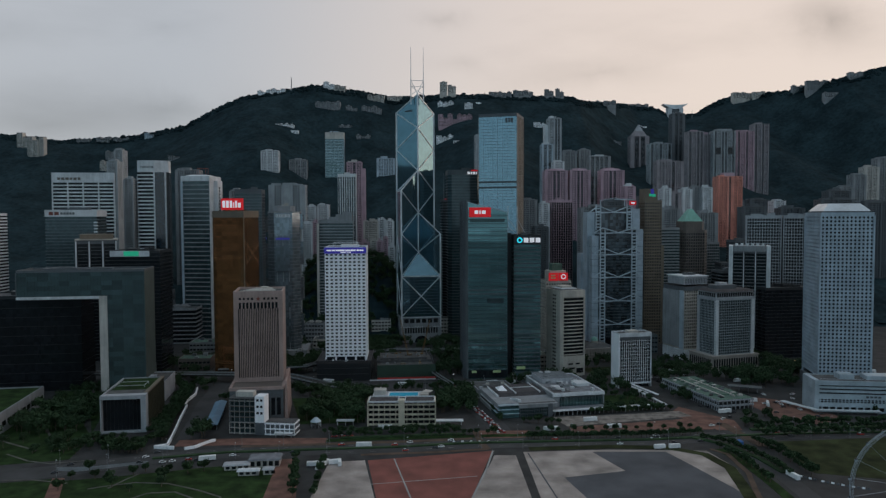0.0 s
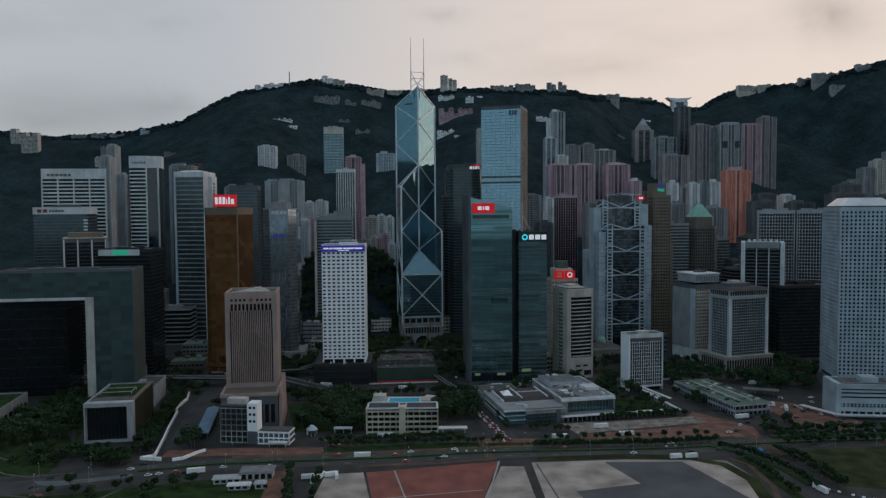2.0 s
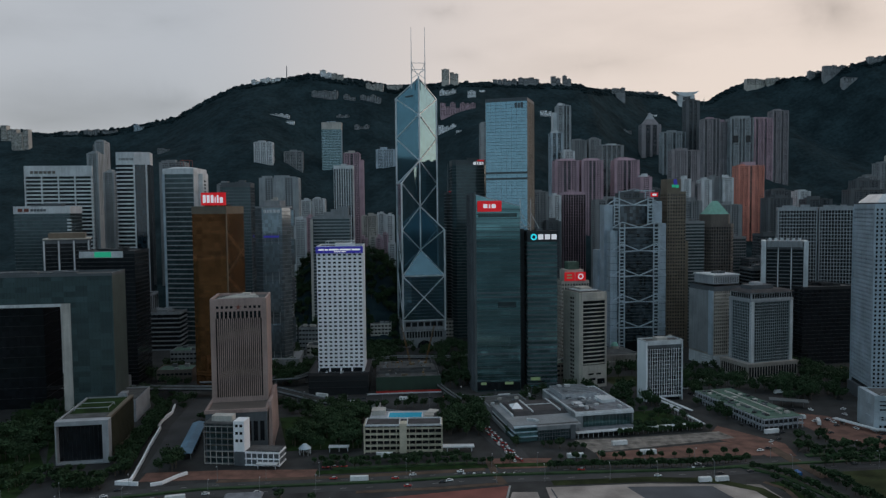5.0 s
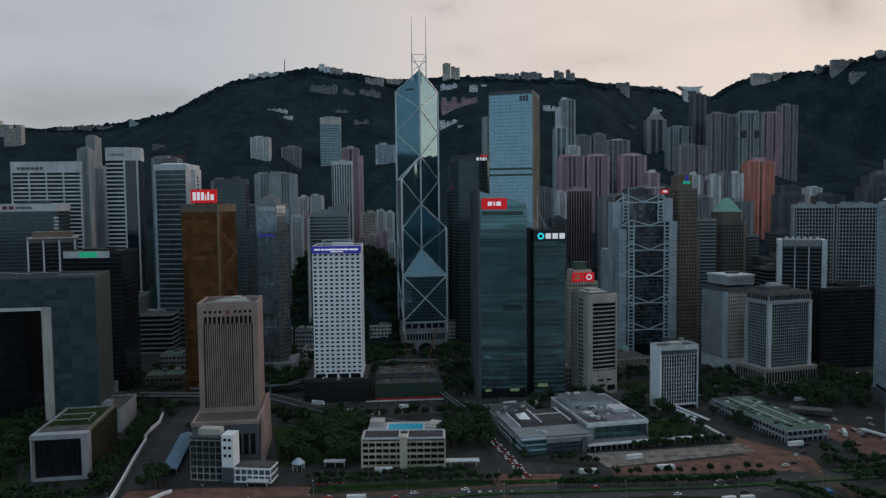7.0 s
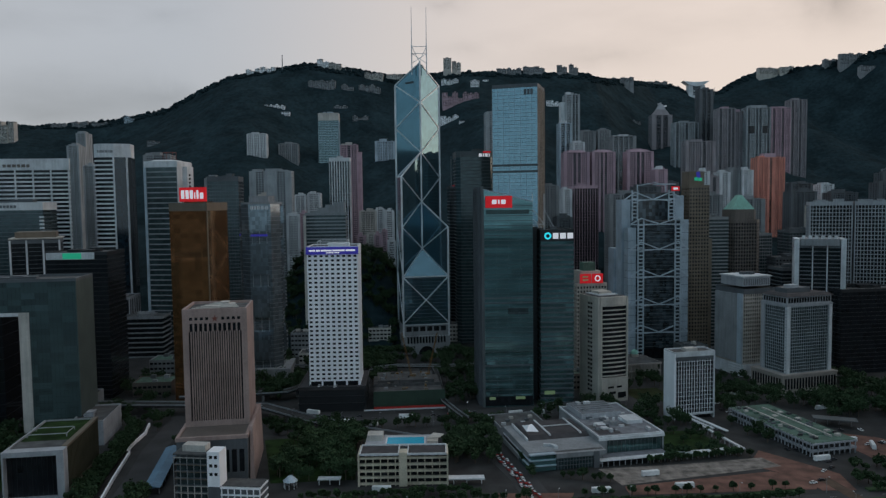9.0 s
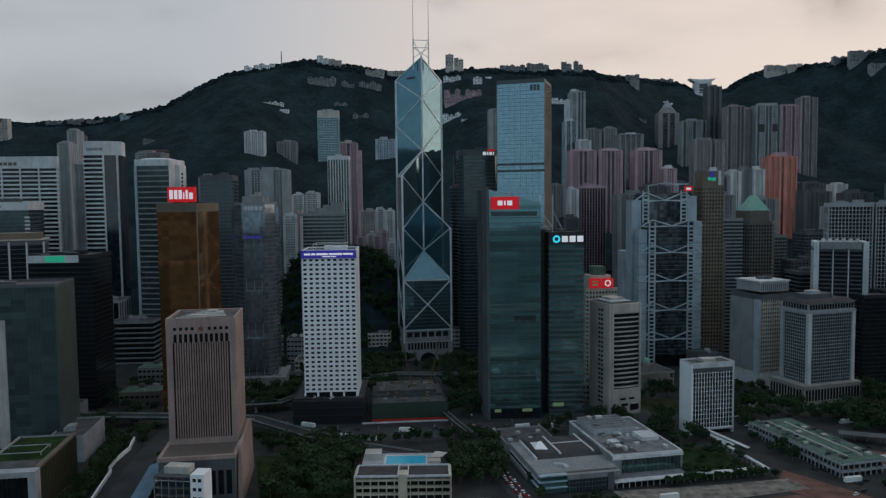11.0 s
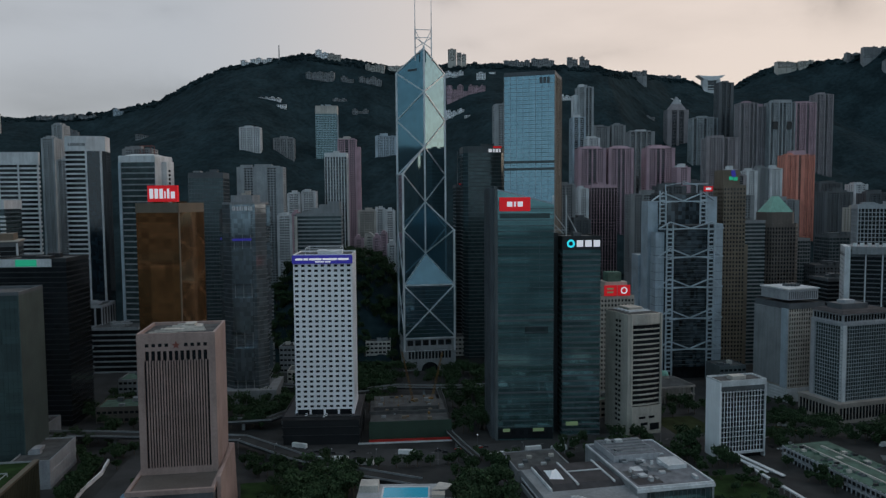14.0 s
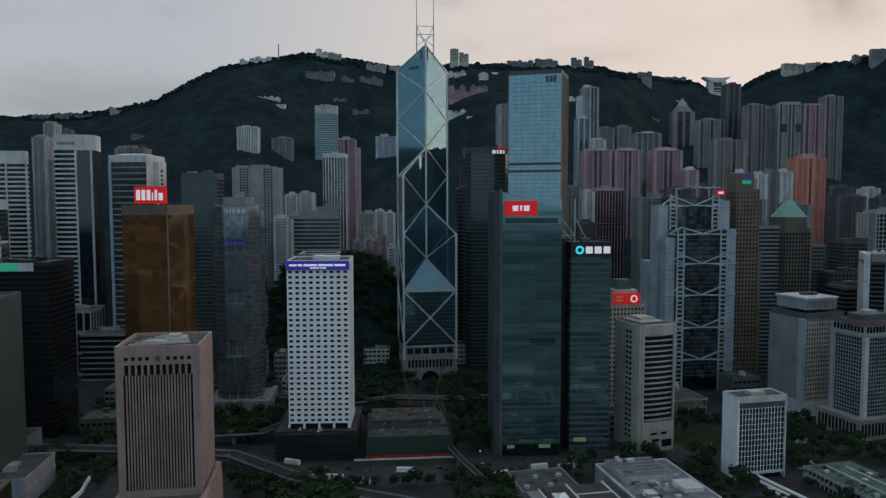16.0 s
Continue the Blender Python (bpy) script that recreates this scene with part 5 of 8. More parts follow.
club_building()
t_ = tower("office_tower", "old cream stepped tower with red lit signs", 115.5, 838, 10, rect(30, 28), 0, 92, M["beige"], M["glass"], 3.8, 1.8, 3, 1.3, 0.5, seed=48, pieces=1)
for x0 in (3, 15):
    part("sign_board", Solid().box(x0, x0 + 11, -0.6, 0.4, 93, 102), M["signred"], t_, "lit red square sign")
part("sign_emblem", ring(Solid(), [(3 * math.cos(a), 3 * math.sin(a)) for a in np.linspace(0, 2 * math.pi, 17)[:-1]],
                         [(1.9 * math.cos(a), 1.9 * math.sin(a)) for a in np.linspace(0, 2 * math.pi, 17)[:-1]], 0, 0.2), M["signwhite"], t_).matrix_basis = pose(20.5, -0.62, 97.5, 90, 0, 0)
for z in (95.5, 98.5):
    part("logo_bar", Solid().box(5.5, 11, -0.8, -0.6, z, z + 1.4), M["lampdim"], t_)
part("crown_step", Solid().box(6, 26, 6, 24, 92, 104), M["beige"], t_)
part("crown_step", Solid().box(10, 22, 9, 20, 104, 112), M["greenroof"], t_)


def suspended_bank():
    """Steel bank building hung from ladder masts and trusses."""
    top = thing("bank_building", "blue-grey steel bank building with exposed masts and trusses", "office building", 187, 921, 0, 6)
    w = 64.0
    for x0, x1, y0, y1, h in ((7, 57, 2, 20, 148), (7, 57, 20, 40, 178), (7, 57, 40, 56, 120)):
        part("glazing", Solid().box(x0, x1, y0, y1, 12, h), M["bankglass"], top)
    line = Solid().box(14, 50, 1.7, 2.1, 0, 0.35).mesh("floor_line", M["slate"])
    for i in range(34):
        part("floor_line", line, None, top).location.z = 14 + i * 3.95
    # ladder masts
    for x in (11.5, 52.5):
        for y, h in ((0.6, 150), (19, 182)):
            for dx in (-3.0, 3.0):
                part("mast", Solid().bar((x + dx, y, 0), (x + dx, y, h), 0.85, 8), M["steel"], top)
            rung = Solid().box(x - 3, x + 3, y - 0.4, y + 0.4, 0, 1.3).mesh("mast_rung", M["steel"])
            for i in range(int((h - 8) / 4)):
                if y < 5 or i > 34:
                    part("mast_rung", rung, None, top).location.z = 8 + i * 4
    # suspension trusses
    for z, y, h in ((30, 0, 8), (60, 0, 8), (90, 0, 8), (119, 0, 8), (146, 0, 6), (172, 18.5, 8)):
        for x0, x1 in ((11.5, 32), (52.5, 32)):
            part("truss_arm", Solid().bar((x0, y, z + h), (x1, y, z), 0.8), M["steel"], top)
            part("truss_arm", Solid().bar((x0, y, z - h * 0.2), (x1, y, z), 0.6), M["steel"], top)
        for x0, x1 in ((11.5, 0), (52.5, w)):
            part("truss_arm", Solid().bar((x0, y, z + h), (x1, y, z), 0.8), M["steel"], top)
        part("truss_tie", Solid().bar((0, y, z - 0.4), (w, y, z - 0.4), 0.7), M["steel"], top)
    for x0, x1, y0, y1, h in ((-1.5, 7, 3, 16, 142), (57, 65, 3, 16, 150), (-3, 7, 20, 38, 172), (57, 67, 20, 38, 176), (-5, 6, 40, 58, 118), (58, 68, 42, 58, 118)):
        part("service_tower", Solid().box(x0, x1, y0, y1, 6, h), M["bluegrey"], top, "smooth blue-grey service tower")
        for i in range(int((h - 10) / 8) if y0 < 18 else 0):
            part("module_joint", Solid().box(x0 - 0.05, x1 + 0.05, y0 - 0.06, y1, 8 + i * 8, 8.3 + i * 8), M["dgrey"], top)
    part("roof", Solid().box(8, 56, 20, 40, 178, 179.5), M["roof"], top)
    part("roof", Solid().box(8, 56, 2, 20, 148, 149.2), M["roof"], top)
    part("roof_crane", Solid().bar((16, 24, 179), (16, 24, 188), 0.6).bar((16, 24, 187), (34, 24, 190), 0.4), M["steel"], top)
    part("roof_crane", Solid().bar((48, 24, 179), (48, 24, 188), 0.6).bar((48, 24, 187), (34, 24, 191), 0.4), M["steel"], top)
    part("helipad", Solid().prism(chamfered(24, 16, 5), 188, 189.2), M["steel"], top).location = (38, 24, 0)
    part("logo_sign", Solid().box(52, 61, 17.2, 18, 181, 186), M["signred"], top, "small red lit logo")
    part("logo_mark", Solid().prism([(54, 17.0), (59, 17.0), (59, 17.2), (54, 17.2)], 182.4, 184.6), M["signwhite"], top)
    part("undercroft", Solid().box(9, 55, 6, 50, 0, 12), M["dkglass"], top)


suspended_bank()
t_ = tower("office_tower", "brown granite bank tower with punched windows and a logo panel", 258.5, 950, 4, rect(22.5, 24), 0, 186, M["brown"], M["glass"], 4, 1.9, 3.4, 1.5, 0.5, crown=2, seed=21, pieces=0)
part("shoulder", Solid().box(22.3, 27, 3, 22, 0, 128), M["brown"], t_)
part("crown_block", Solid().box(0, 17, 2, 22, 186, 202), M["brown"], t_)
for x0, z0, k in ((6, 192, "signgreen"), (8.5, 195, "signblue"), (10.5, 191.5, "signgreen"), (8, 198, "signblue")):
    part("logo_patch", Solid().box(x0, x0 + 4, 1.5, 1.95, z0, z0 + 3.6), M[k], t_)
tower("office_tower", "grey glass office block with banded storeys", 290, 985, 4, rect(26, 34), 0, 150, M["grey"], M["gglass"], 4, 1.6, 0, 0.3, 0.5, seed=49)
t_ = tower("office_tower", "brown stone tower with a green pyramid roof", 323, 1000, 5, chamfered(38, 38, 6), 0, 146, M["dbrown"], M["glass"], 4, 1.5, 3.2, 1.3, 0.5, crown=3, seed=22, pieces=0)
part("attic", Solid().prism(inset_plan(chamfered(38, 38, 6), 4), 146, 159), M["dbrown"], t_)
part("pyramid_roof", Solid().taper(inset_plan(rect(38, 38), 6), inset_plan(rect(38, 38), 16.5), 159, 176), M["copper"], t_, "green copper pyramid roof")


def hall_of_shops():
    t = tower("office_building", "beige office block with one blank panelled flank", 276, 843, 18, rect(38, 41), 0, 84, M["beige"], M["glass"], 3.6, 1.5, 2.6, 1.1, 0.6, base=12, base_mat=M["white2"], seed=23, crown=4, crown_mat=M["dgrey"], pieces=0)
    part("flank_panel", Solid().box(-1.6, -0.35, 1, 40, 14, 80), M["grey"], t, "plain pale grey flank panel")
    part("flank_edge", Solid().box(-1.75, -0.3, 0.2, 7, 12.5, 80.5), M["bluegrey"], t)
    part("roof_block", Solid().box(3, 35, 5, 37, 87, 96), M["stone"], t)
    for i in range(14):
        part("roof_fin", Solid().box(4 + i * 2.2, 4.8 + i * 2.2, 4.7, 5.0, 88, 94), M["dgrey"], t)
    part("roof_edge", Solid().box(2, 36, 4, 38, 95.8, 97), M["white2"], t)
    clutter(t, [(6, 8), (32, 8), (32, 34), (6, 34)], 97, random.Random(3), M["dgrey"], 4, 2.5)
    for i in range(4):
        part("shop_band", Solid().box(-1.4, -0.36, 2, 20, 2 + i * 2.6, 3.4 + i * 2.6), M["white2"], t)


hall_of_shops()


def banded_hotel():
    t = tower("hotel_building", "white grid-fronted hotel on a stone colonnade base", 291.5, 787, 18, rect(50, 31), 16, 76, M["ash"], M["gglass"], 2.9, 0.5, 2.35, 0.10, 0.6, crown=1.0, seed=24, pieces=0, proud=0.2)
    for x in (0, 46.5):
        part("corner_pier", Solid().box(x, x + 3.5, -0.7, 2, 0, 60), M["white2"], t)
    part("corner_pier", Solid().box(-0.5, 1.8, 27, 31, 0, 60), M["stone"], t)
    part("frieze", Solid().box(-0.6, 50.6, -0.6, 31.6, 60, 62), M["stone"], t)
    part("attic", Solid().box(0.5, 49.5, 0.5, 30.5, 62, 68.5), M["stone"], t)
    for i in range(16):
        part("attic_window", Solid().box(2 + i * 2.95, 4 + i * 2.95, 0.3, 0.6, 63, 67.4), M["dkglass"], t)
    for i in range(9):
        part("attic_window", Solid().box(0.3, 0.6, 2 + i * 3.1, 4 + i * 3.1, 63, 67.4), M["dkglass"], t)
    part("roof", Solid().taper([(-1, -1), (51, -1), (51, 32), (-1, 32)], [(3, 3), (47, 3), (47, 28), (3, 28)], 68.5, 71), M["darkroof"], t)
    part("roof_house", Solid().box(8, 34, 9, 24, 71, 75), M["dgrey"], t)
    part("roof_house", Solid().box(14, 24, 12, 20, 75, 77.5), M["stone"], t)
    top = thing("hotel_podium", "stone hotel podium with tall dark bays", "podium", 286.5, 781, 0, 18)
    part("wall", Solid().box(0, 60, 0, 40, 0, 16), M["pink2"], top)
    for i in range(18):
        part("bay_window", Solid().box(2 + i * 3.2, 3.9 + i * 3.2, -0.2, 0.3, 3, 12.5), M["dkglass"], top)
    for i in range(11):
        part("bay_window", Solid().box(-0.2, 0.3, 3 + i * 3.3, 4.9 + i * 3.3, 3, 12.5), M["dkglass"], top)
    part("cornice", Solid().box(-0.6, 60.6, -0.6, 40.6, 14.4, 16.02), M["pink2"], top)


banded_hotel()
t_ = tower("office_tower", "dark ribbed office tower between white end piers", 340, 878, -22, rect(46, 34), 0, 124, M["dgrey"], M["dkglass"], 3.9, 1.0, 0, 0.4, 0.6, crown=2, seed=25, pieces=0)
for x in (0, 41.5):
    part("end_pier", Solid().box(x, x + 4.5, -1.2, 34, 0, 131), M["white2"], t_)
for x in (16, 29):
    part("rib", Solid().box(x, x + 1.0, -0.8, 0.4, 0, 124), M["white2"], t_)
part("roof_drum", Solid().prism([(5.5, 0), (10, -2.2), (23, -3.2), (36, -2.2), (40.5, 0), (40.5, 33), (5.5, 33)], 124.3, 131), M["grey"], t_)
for i in range(6):
    part("roof_tank", Solid().bar((8.5 + i * 5.8, 6, 131), (8.5 + i * 5.8, 6, 134), 1.6, 8), M["alu"], t_)
for i, (x, w_) in enumerate(((390, 41.8), (431, 45))):
    tower("office_tower", "grey concrete tower with deep square window grid", x, 950 - i * 15, -20, rect(w_, 36), 0, 166, M["stone"], M["dkglass"], 4, 0.8, 3.3, 0.6, 1.2, crown=3, seed=26 + i, group="twin grid towers")
tower("office_building", "black glass office block in deep shade", 372, 848, 10, rect(66, 40), 0, 82, M["black"], M["dkglass"], 4, 0.6, 0, 0.3, 0.3, seed=50)
tower("office_building", "dark low office block behind the hotel", 350, 925, 6, rect(40, 30), 0, 96, M["dgrey"], M["dkglass"], 4, 1.2, 0, 0.3, 0.3, seed=51)
tower("office_building", "grey glass office block below the red flats", 358, 1040, 4, rect(32, 30), 0, 128, M["grey"], M["gglass"], 4, 1.2, 3, 0.4, 0.4, seed=52)
tower("office_building", "grey office block with plain walls", 385, 1020, 4, rect(50, 30), 0, 100, M["dgrey"], M["glass"], 4, 2.0, 4, 2.0, 0.4, seed=53)
t_ = tower("office_building", "dark glass office block with a red roof light", 420, 1060, 4, rect(60, 30), 0, 130, M["dgrey"], M["gglass"], 4, 1.2, 4, 0.6, 0.4, seed=54)
part("beacon", Solid().box(30, 33, -0.5, 0.3, 118, 121), M["signred"], t_, "round red lit sign")


def porthole_tower():
    """Tower with a round window in every bay."""
    w, d, z1, fl = 46.0, 48.0, 170.0, 3.55
    top = thing("office_tower", "blue-grey aluminium tower with rows of round windows", "office tower", 353.5, 690, 0, -10)
    part("glazing", Solid().box(0.8, w - 0.8, 0.8, d - 0.8, 0, z1 - 2), M["dkglass"], top)
    s = Solid()
    oct_ = [(math.cos(a), math.sin(a)) for a in [math.pi / 8 + i * math.pi / 4 for i in range(8)]]

    def bay(p0, u, n, bw):
        # square plate with an eight-sided hole and its reveal
        cx, cz, r = bw / 2, fl / 2, min(bw, fl) * 0.33
        outer = []
        for c, sn in oct_:
            k = min(bw / 2 / abs(c), fl / 2 / abs(sn))
            outer.append((cx + c * k, cz + sn * k))
        inner = [(cx + c * r, cz + sn * r) for c, sn in oct_]
        corners = [(bw, fl), (0, fl), (0, 0), (bw, 0)]
        pt = lambda q, off: (p0[0] + u[0] * q[0] + n[0] * off, p0[1] + u[1] * q[0] + n[1] * off, q[1])
        pts = [pt(q, 0) for q in outer] + [pt(q, 0) for q in inner] + [pt(q, -0.75) for q in inner] + [pt(q, 0) for q in corners]
        faces = []
        for i in range(8):
            j = (i + 1) % 8
            faces += [(i, j, 8 + j, 8 + i), (8 + i, 8 + j, 16 + j, 16 + i)]
        faces += [(0, 24, 1), (2, 25, 3), (4, 26, 5), (6, 27, 7)]
        s.add(pts, faces)

    for p0, u, n, ln in (((0, 0), (1, 0), (0, -1), w), ((w, 0), (0, 1), (1, 0), d), ((w, d), (-1, 0), (0, 1), w), ((0, d), (0, -1), (-1, 0), d)):
        k = 13
        for i in range(k):
            q = (p0[0] + u[0] * ln * i / k, p0[1] + u[1] * ln * i / k)
            bay(q, u, n, ln / k)
    me = s.mesh("storey", M["bluegrey"])
    joined = bmesh.new()
    joined.from_mesh(me)
    bmesh.ops.remove_doubles(joined, verts=joined.verts, dist=0.01)
    joined.to_mesh(me)
    joined.free()
    n = int((z1 - 14) / fl)
    for i in range(n):
        part("storey", me, None, top).location.z = z1 - 3 - (i + 1) * fl
    for x in (0, w):
        for y in (0, d):
            part("corner_strip", Solid().box(x - 0.7, x + 0.7, y - 0.7, y + 0.7, 0, z1 - 3), M["bluegrey"], top)
    part("crown", Solid().box(0, w, 0, d, z1 - 3, z1), M["bluegrey"], top)
    part("roof_neck", Solid().box(3.5, w - 3.5, 3.5, d - 3.5, z1, z1 + 1.2), M["dgrey"], top)
    part("hipped_roof", Solid().taper([(2, 2), (w - 2, 2), (w - 2, d - 2), (2, d - 2)], [(9, 9), (w - 9, 9), (w - 9, d - 9), (9, d - 9)], z1 + 1.2, z1 + 8.4), M["alu"], top, "pale hipped metal roof")
    part("base", Solid().box(-2, w + 2, -2, d + 2, 0, 11), M["dgrey"], top)


porthole_tower()


def post_office():
    top = thing("post_office_block", "white low post office with long dark window bands", "office building", 315.5, 619, 0, -7)
    d = 27.0
    part("core", Solid().box(1, 109, 1, d - 1, 0, 25), M["dkglass"], top)
    for i, (z, h) in enumerate(((0, 1.0), (4.6, 3.6), (11.2, 4.4), (17.0, 2.0), (20.4, 1.7), (23.2, 3.0))):
        part("wall_band", Solid().box(-i * 0.2, 110, -i * 0.2, d, z, z + h), M["steel"], top)
    for i in range(19):
        part("ground_pier", Solid().box(5 + i * 5.6, 6 + i * 5.6, -0.4, 1.2, 1.0, 4.6), M["steel"], top)
    for i in range(37):
        part("window_pier", Solid().box(3.5 + i * 2.9, 4.2 + i * 2.9, -0.4, 1.2, 8.2, 11.2), M["steel"], top)
    part("window_rail", Solid().box(2.4, 109.5, -0.3, 1.1, 9.55, 9.85), M["steel"], top)
    part("corner_wall", Solid().box(-1.4, 2.4, -1.5, d + 0.4, 0, 27.4), M["steel"], top, "blank pale end wall")
    for z in (6.0, 15.5):
        part("end_louvre", Solid().box(-1.55, -1.3, 4, 13, z, z + 4.2), M["bluegrey"], top)
    part("roof", Solid().box(2.4, 109, 1, d - 1, 26.2, 26.6), M["roof"], top)
    part("parapet", ring(Solid(), [(2.4, -1.2), (110, -1.2), (110, d), (2.4, d)], [(2.4, -0.6), (109.4, -0.6), (109.4, d - 0.6), (2.4, d - 0.6)], 26.204, 27.2), M["steel"], top)
    part("roof_house", Solid().box(22, 34, 8, 20, 26.6, 31), M["steel"], top)
    part("roof_house", Solid().box(44, 90, 8, 22, 26.6, 30), M["steel"], top)
    part("roof_rail", Solid().bar((4, 1, 28.2), (108, 1, 28.2), 0.1).bar((4, 1, 26.5), (4, 1, 28.2), 0.1).bar((56, 1, 26.5), (56, 1, 28.2), 0.1).bar((108, 1, 26.5), (108, 1, 28.2), 0.1), M["alu"], top)
    bars(top, 40, 52, -1.1, 13.0, 14.6, M["dgrey"], (1, 1, 1, 1))
    part("canopy", Solid().prism([(-22, 22), (-18, 24), (0, -3), (50, -3), (50, -7), (-2, -7)], 2.6, 3.4), M["white2"], top)
    for x, y in ((-16, 15), (-1.5, -5.5), (16, -5), (32, -5), (48, -5)):
        part("canopy_post", Solid().box(x, x + 0.5, y, y + 0.5, 0, 2.6), M["grey"], top)


post_office()


def hall_high_block():
    top = thing("civic_hall_tower", "white walled hall tower with a dark gridded glass front", "office building", 168, 706, 0, 13)
    w, d, h = 35.0, 16.5, 52.5
    part("side_wall", Solid().box(0, 1.0, 0, d, 0, h), M["white"], top, "blank white end wall")
    part("side_wall", Solid().box(w - 1.0, w, 0, d, 0, h), M["white2"], top)
    part("rear_wall", Solid().box(1, w - 1, d - 1, d, 0, h), M["white2"], top)
    part("glazing", Solid().box(1, w - 1, 1.0, d - 1, 4, h - 4), M["glass"], top)
    part("crown", Solid().box(1, w - 1, 0.02, d - 1, h - 3.0, h), M["white2"], top)
    part("attic_band", Solid().box(1, w - 1, 0.6, 1.2, h - 6.2, h - 3.1), M["dgrey"], top)
    post = Solid().box(-0.13, 0.13, 0.70, 1.0, 4, h - 6).mesh("mullion", M["white"])
    for i in range(14):
        part("mullion", post, None, top).location.x = 1.8 + i * 2.28
    bar = Solid().box(1, w - 1, 0.78, 1.0, 0, 0.24).mesh("transom", M["white"])
    for i in range(13):
        part("transom", bar, None, top).location.z = 4.5 + i * 3.4
    part("sill", Solid().box(1, w - 1, 0, 1.2, 3.2, 4.4), M["white2"], top)
    part("roof", Solid().box(1, w - 1, 1, d - 1, h - 0.3, h + 0.2), M["roof"], top)
    part("parapet", ring(Solid(), rect(w, d), inset_plan(rect(w, d), 0.6), h + 0.002, h + 1.0), M["white2"], top)
    part("roof_house", Solid().box(12, 22, 4, 11, h + 0.2, h + 2.6), M["offwhite"], top)
    part("ground_floor", Solid().box(2, w - 2, 2, d - 1.5, 0, 4), M["dkglass"], top)


hall_high_block()


def hall_low_block():
    top = thing("civic_hall", "low white hall with dark theatre roof and glass foyer", "public building", 50, 590, 0, 12)
    # theatre wing
    part("wall", Solid().box(-4, 47, 14, 72, 0, 11.4), M["grey"], top)
    for z in (3.2, 6.6):
        part("floor_band", Solid().box(-4.3, -3.8, 34, 70, z, z + 0.9), M["white2"], top)
    for i in range(9):
        part("side_window", Solid().box(-4.15, -3.9, 36 + i * 3.8, 38.6 + i * 3.8, 4.3, 6.4), M["dkglass"], top)
    # glazed corner in three set-back bands
    for i, (z0, z1) in enumerate(((0.4, 3.6), (4.2, 7.0), (7.6, 10.4))):
        part("foyer_glass", Solid().box(-4.6 + i * 0.5, 13, 9.4 + i * 0.5, 32, z0, z1), M["blinds"], top, "pale blue glazed foyer corner")
        part("foyer_band", Solid().box(-5.0 + i * 0.5, 13.2, 9.0 + i * 0.5, 32.2, z1, z1 + 0.6), M["bluegrey"], top)
    part("front_glazing", Solid().box(13.4, 38.0, 9.6, 15, 0.4, 8.0), M["gglass"], top, "dark glazed front behind columns")
    for i in range(12):
        part("front_mullion", Solid().box(14.2 + i * 2.05, 14.45 + i * 2.05, 9.3, 9.7, 0.4, 8.0), M["dgrey"], top)
    for z in (2.8, 5.6):
        part("front_transom", Solid().box(13.4, 38.0, 9.35, 9.7, z, z + 0.35), M["dgrey"], top)
    part("fascia", Solid().box(13.2, 46.8, 9.0, 36, 8.0, 11.0), M["grey"], top, "grey concrete fascia and terrace")
    part("terrace", Solid().box(14.0, 46.0, 12.0, 36, 10.9, 11.2), M["roof"], top)
    part("front_column", Solid().box(38.4, 42.2, 8.4, 14, 0, 10.9), M["dgrey"], top)
    for i in range(5):
        a = i * 0.42
        part("terrace_seat", Solid().box(10 + 5.0 * math.sin(a), 12.4 + 5.0 * math.sin(a), 18 + 5.5 * math.cos(a), 20 + 5.5 * math.cos(a), 11.0, 13.0), M["alu"], top)
    part("roof", Solid().taper([(3.2, 36.4), (47.2, 36.4), (47.2, 71), (3.2, 71)], [(5, 40), (46, 40), (46, 70), (5, 70)], 11.4, 14.0), M["darkroof"], top, "dark felted theatre roof")
    for x in (18.5, 40.5):
        part("roof_rib", Solid().box(x, x + 1.0, 37, 71, 13.6, 14.7), M["white2"], top)
    part("roof_rib", Solid().box(19.5, 40.5, 56, 56.8, 13.9, 14.5), M["white2"], top)
    part("roof_rim", Solid().box(2.4, 3.2, 36, 71.4, 11.4, 13.0), M["white2"], top)
    part("skylight", Solid().add([(6, 48, 14.0), (14, 46, 14.0), (15, 60, 14.0), (7, 62, 14.0), (9, 53, 17.0), (12, 55, 17.0)], [(0, 1, 5, 4), (1, 2, 5), (2, 3, 4, 5), (3, 0, 4), (3, 2, 1, 0)]), M["white"], top, "white folded skylight")
    # concert wing
    part("wall", Solid().box(47.1, 94, 21, 95, 0, 14.8), M["grey"], top)
    part("front_glass", Solid().box(53, 92.4, 20.5, 21.4, 4.4, 13.0), M["gglass"], top, "long dark green foyer window")
    for i in range(14):
        part("front_mullion", Solid().box(54.5 + i * 2.8, 54.7 + i * 2.8, 20.3, 20.6, 4.4, 13.0), M["slate"], top)
    part("glass_band", Solid().box(53.2, 92.2, 20.42, 20.5, 4.6, 9.6), M["teal"], top, "teal glazed lower band")
    part("front_beam", Solid().box(47, 94.2, 20.2, 21.2, 13.0, 14.8), M["white2"], top)
    part("roof", Solid().box(48, 93, 22, 94, 14.7, 15.2), M["paleroof"], top, "pale patched flat roof")
    part("parapet", ring(Solid(), [(47.1, 21), (94, 21), (94, 95), (47.1, 95)], [(47.9, 21.8), (93.2, 21.8), (93.2, 94.2), (47.9, 94.2)], 14.802, 15.9), M["white2"], top)
    rng = random.Random(11)
    part("roof_stage", Solid().box(52, 82, 62, 92, 15.2, 19.0), M["stone"], top, "raised stage house")
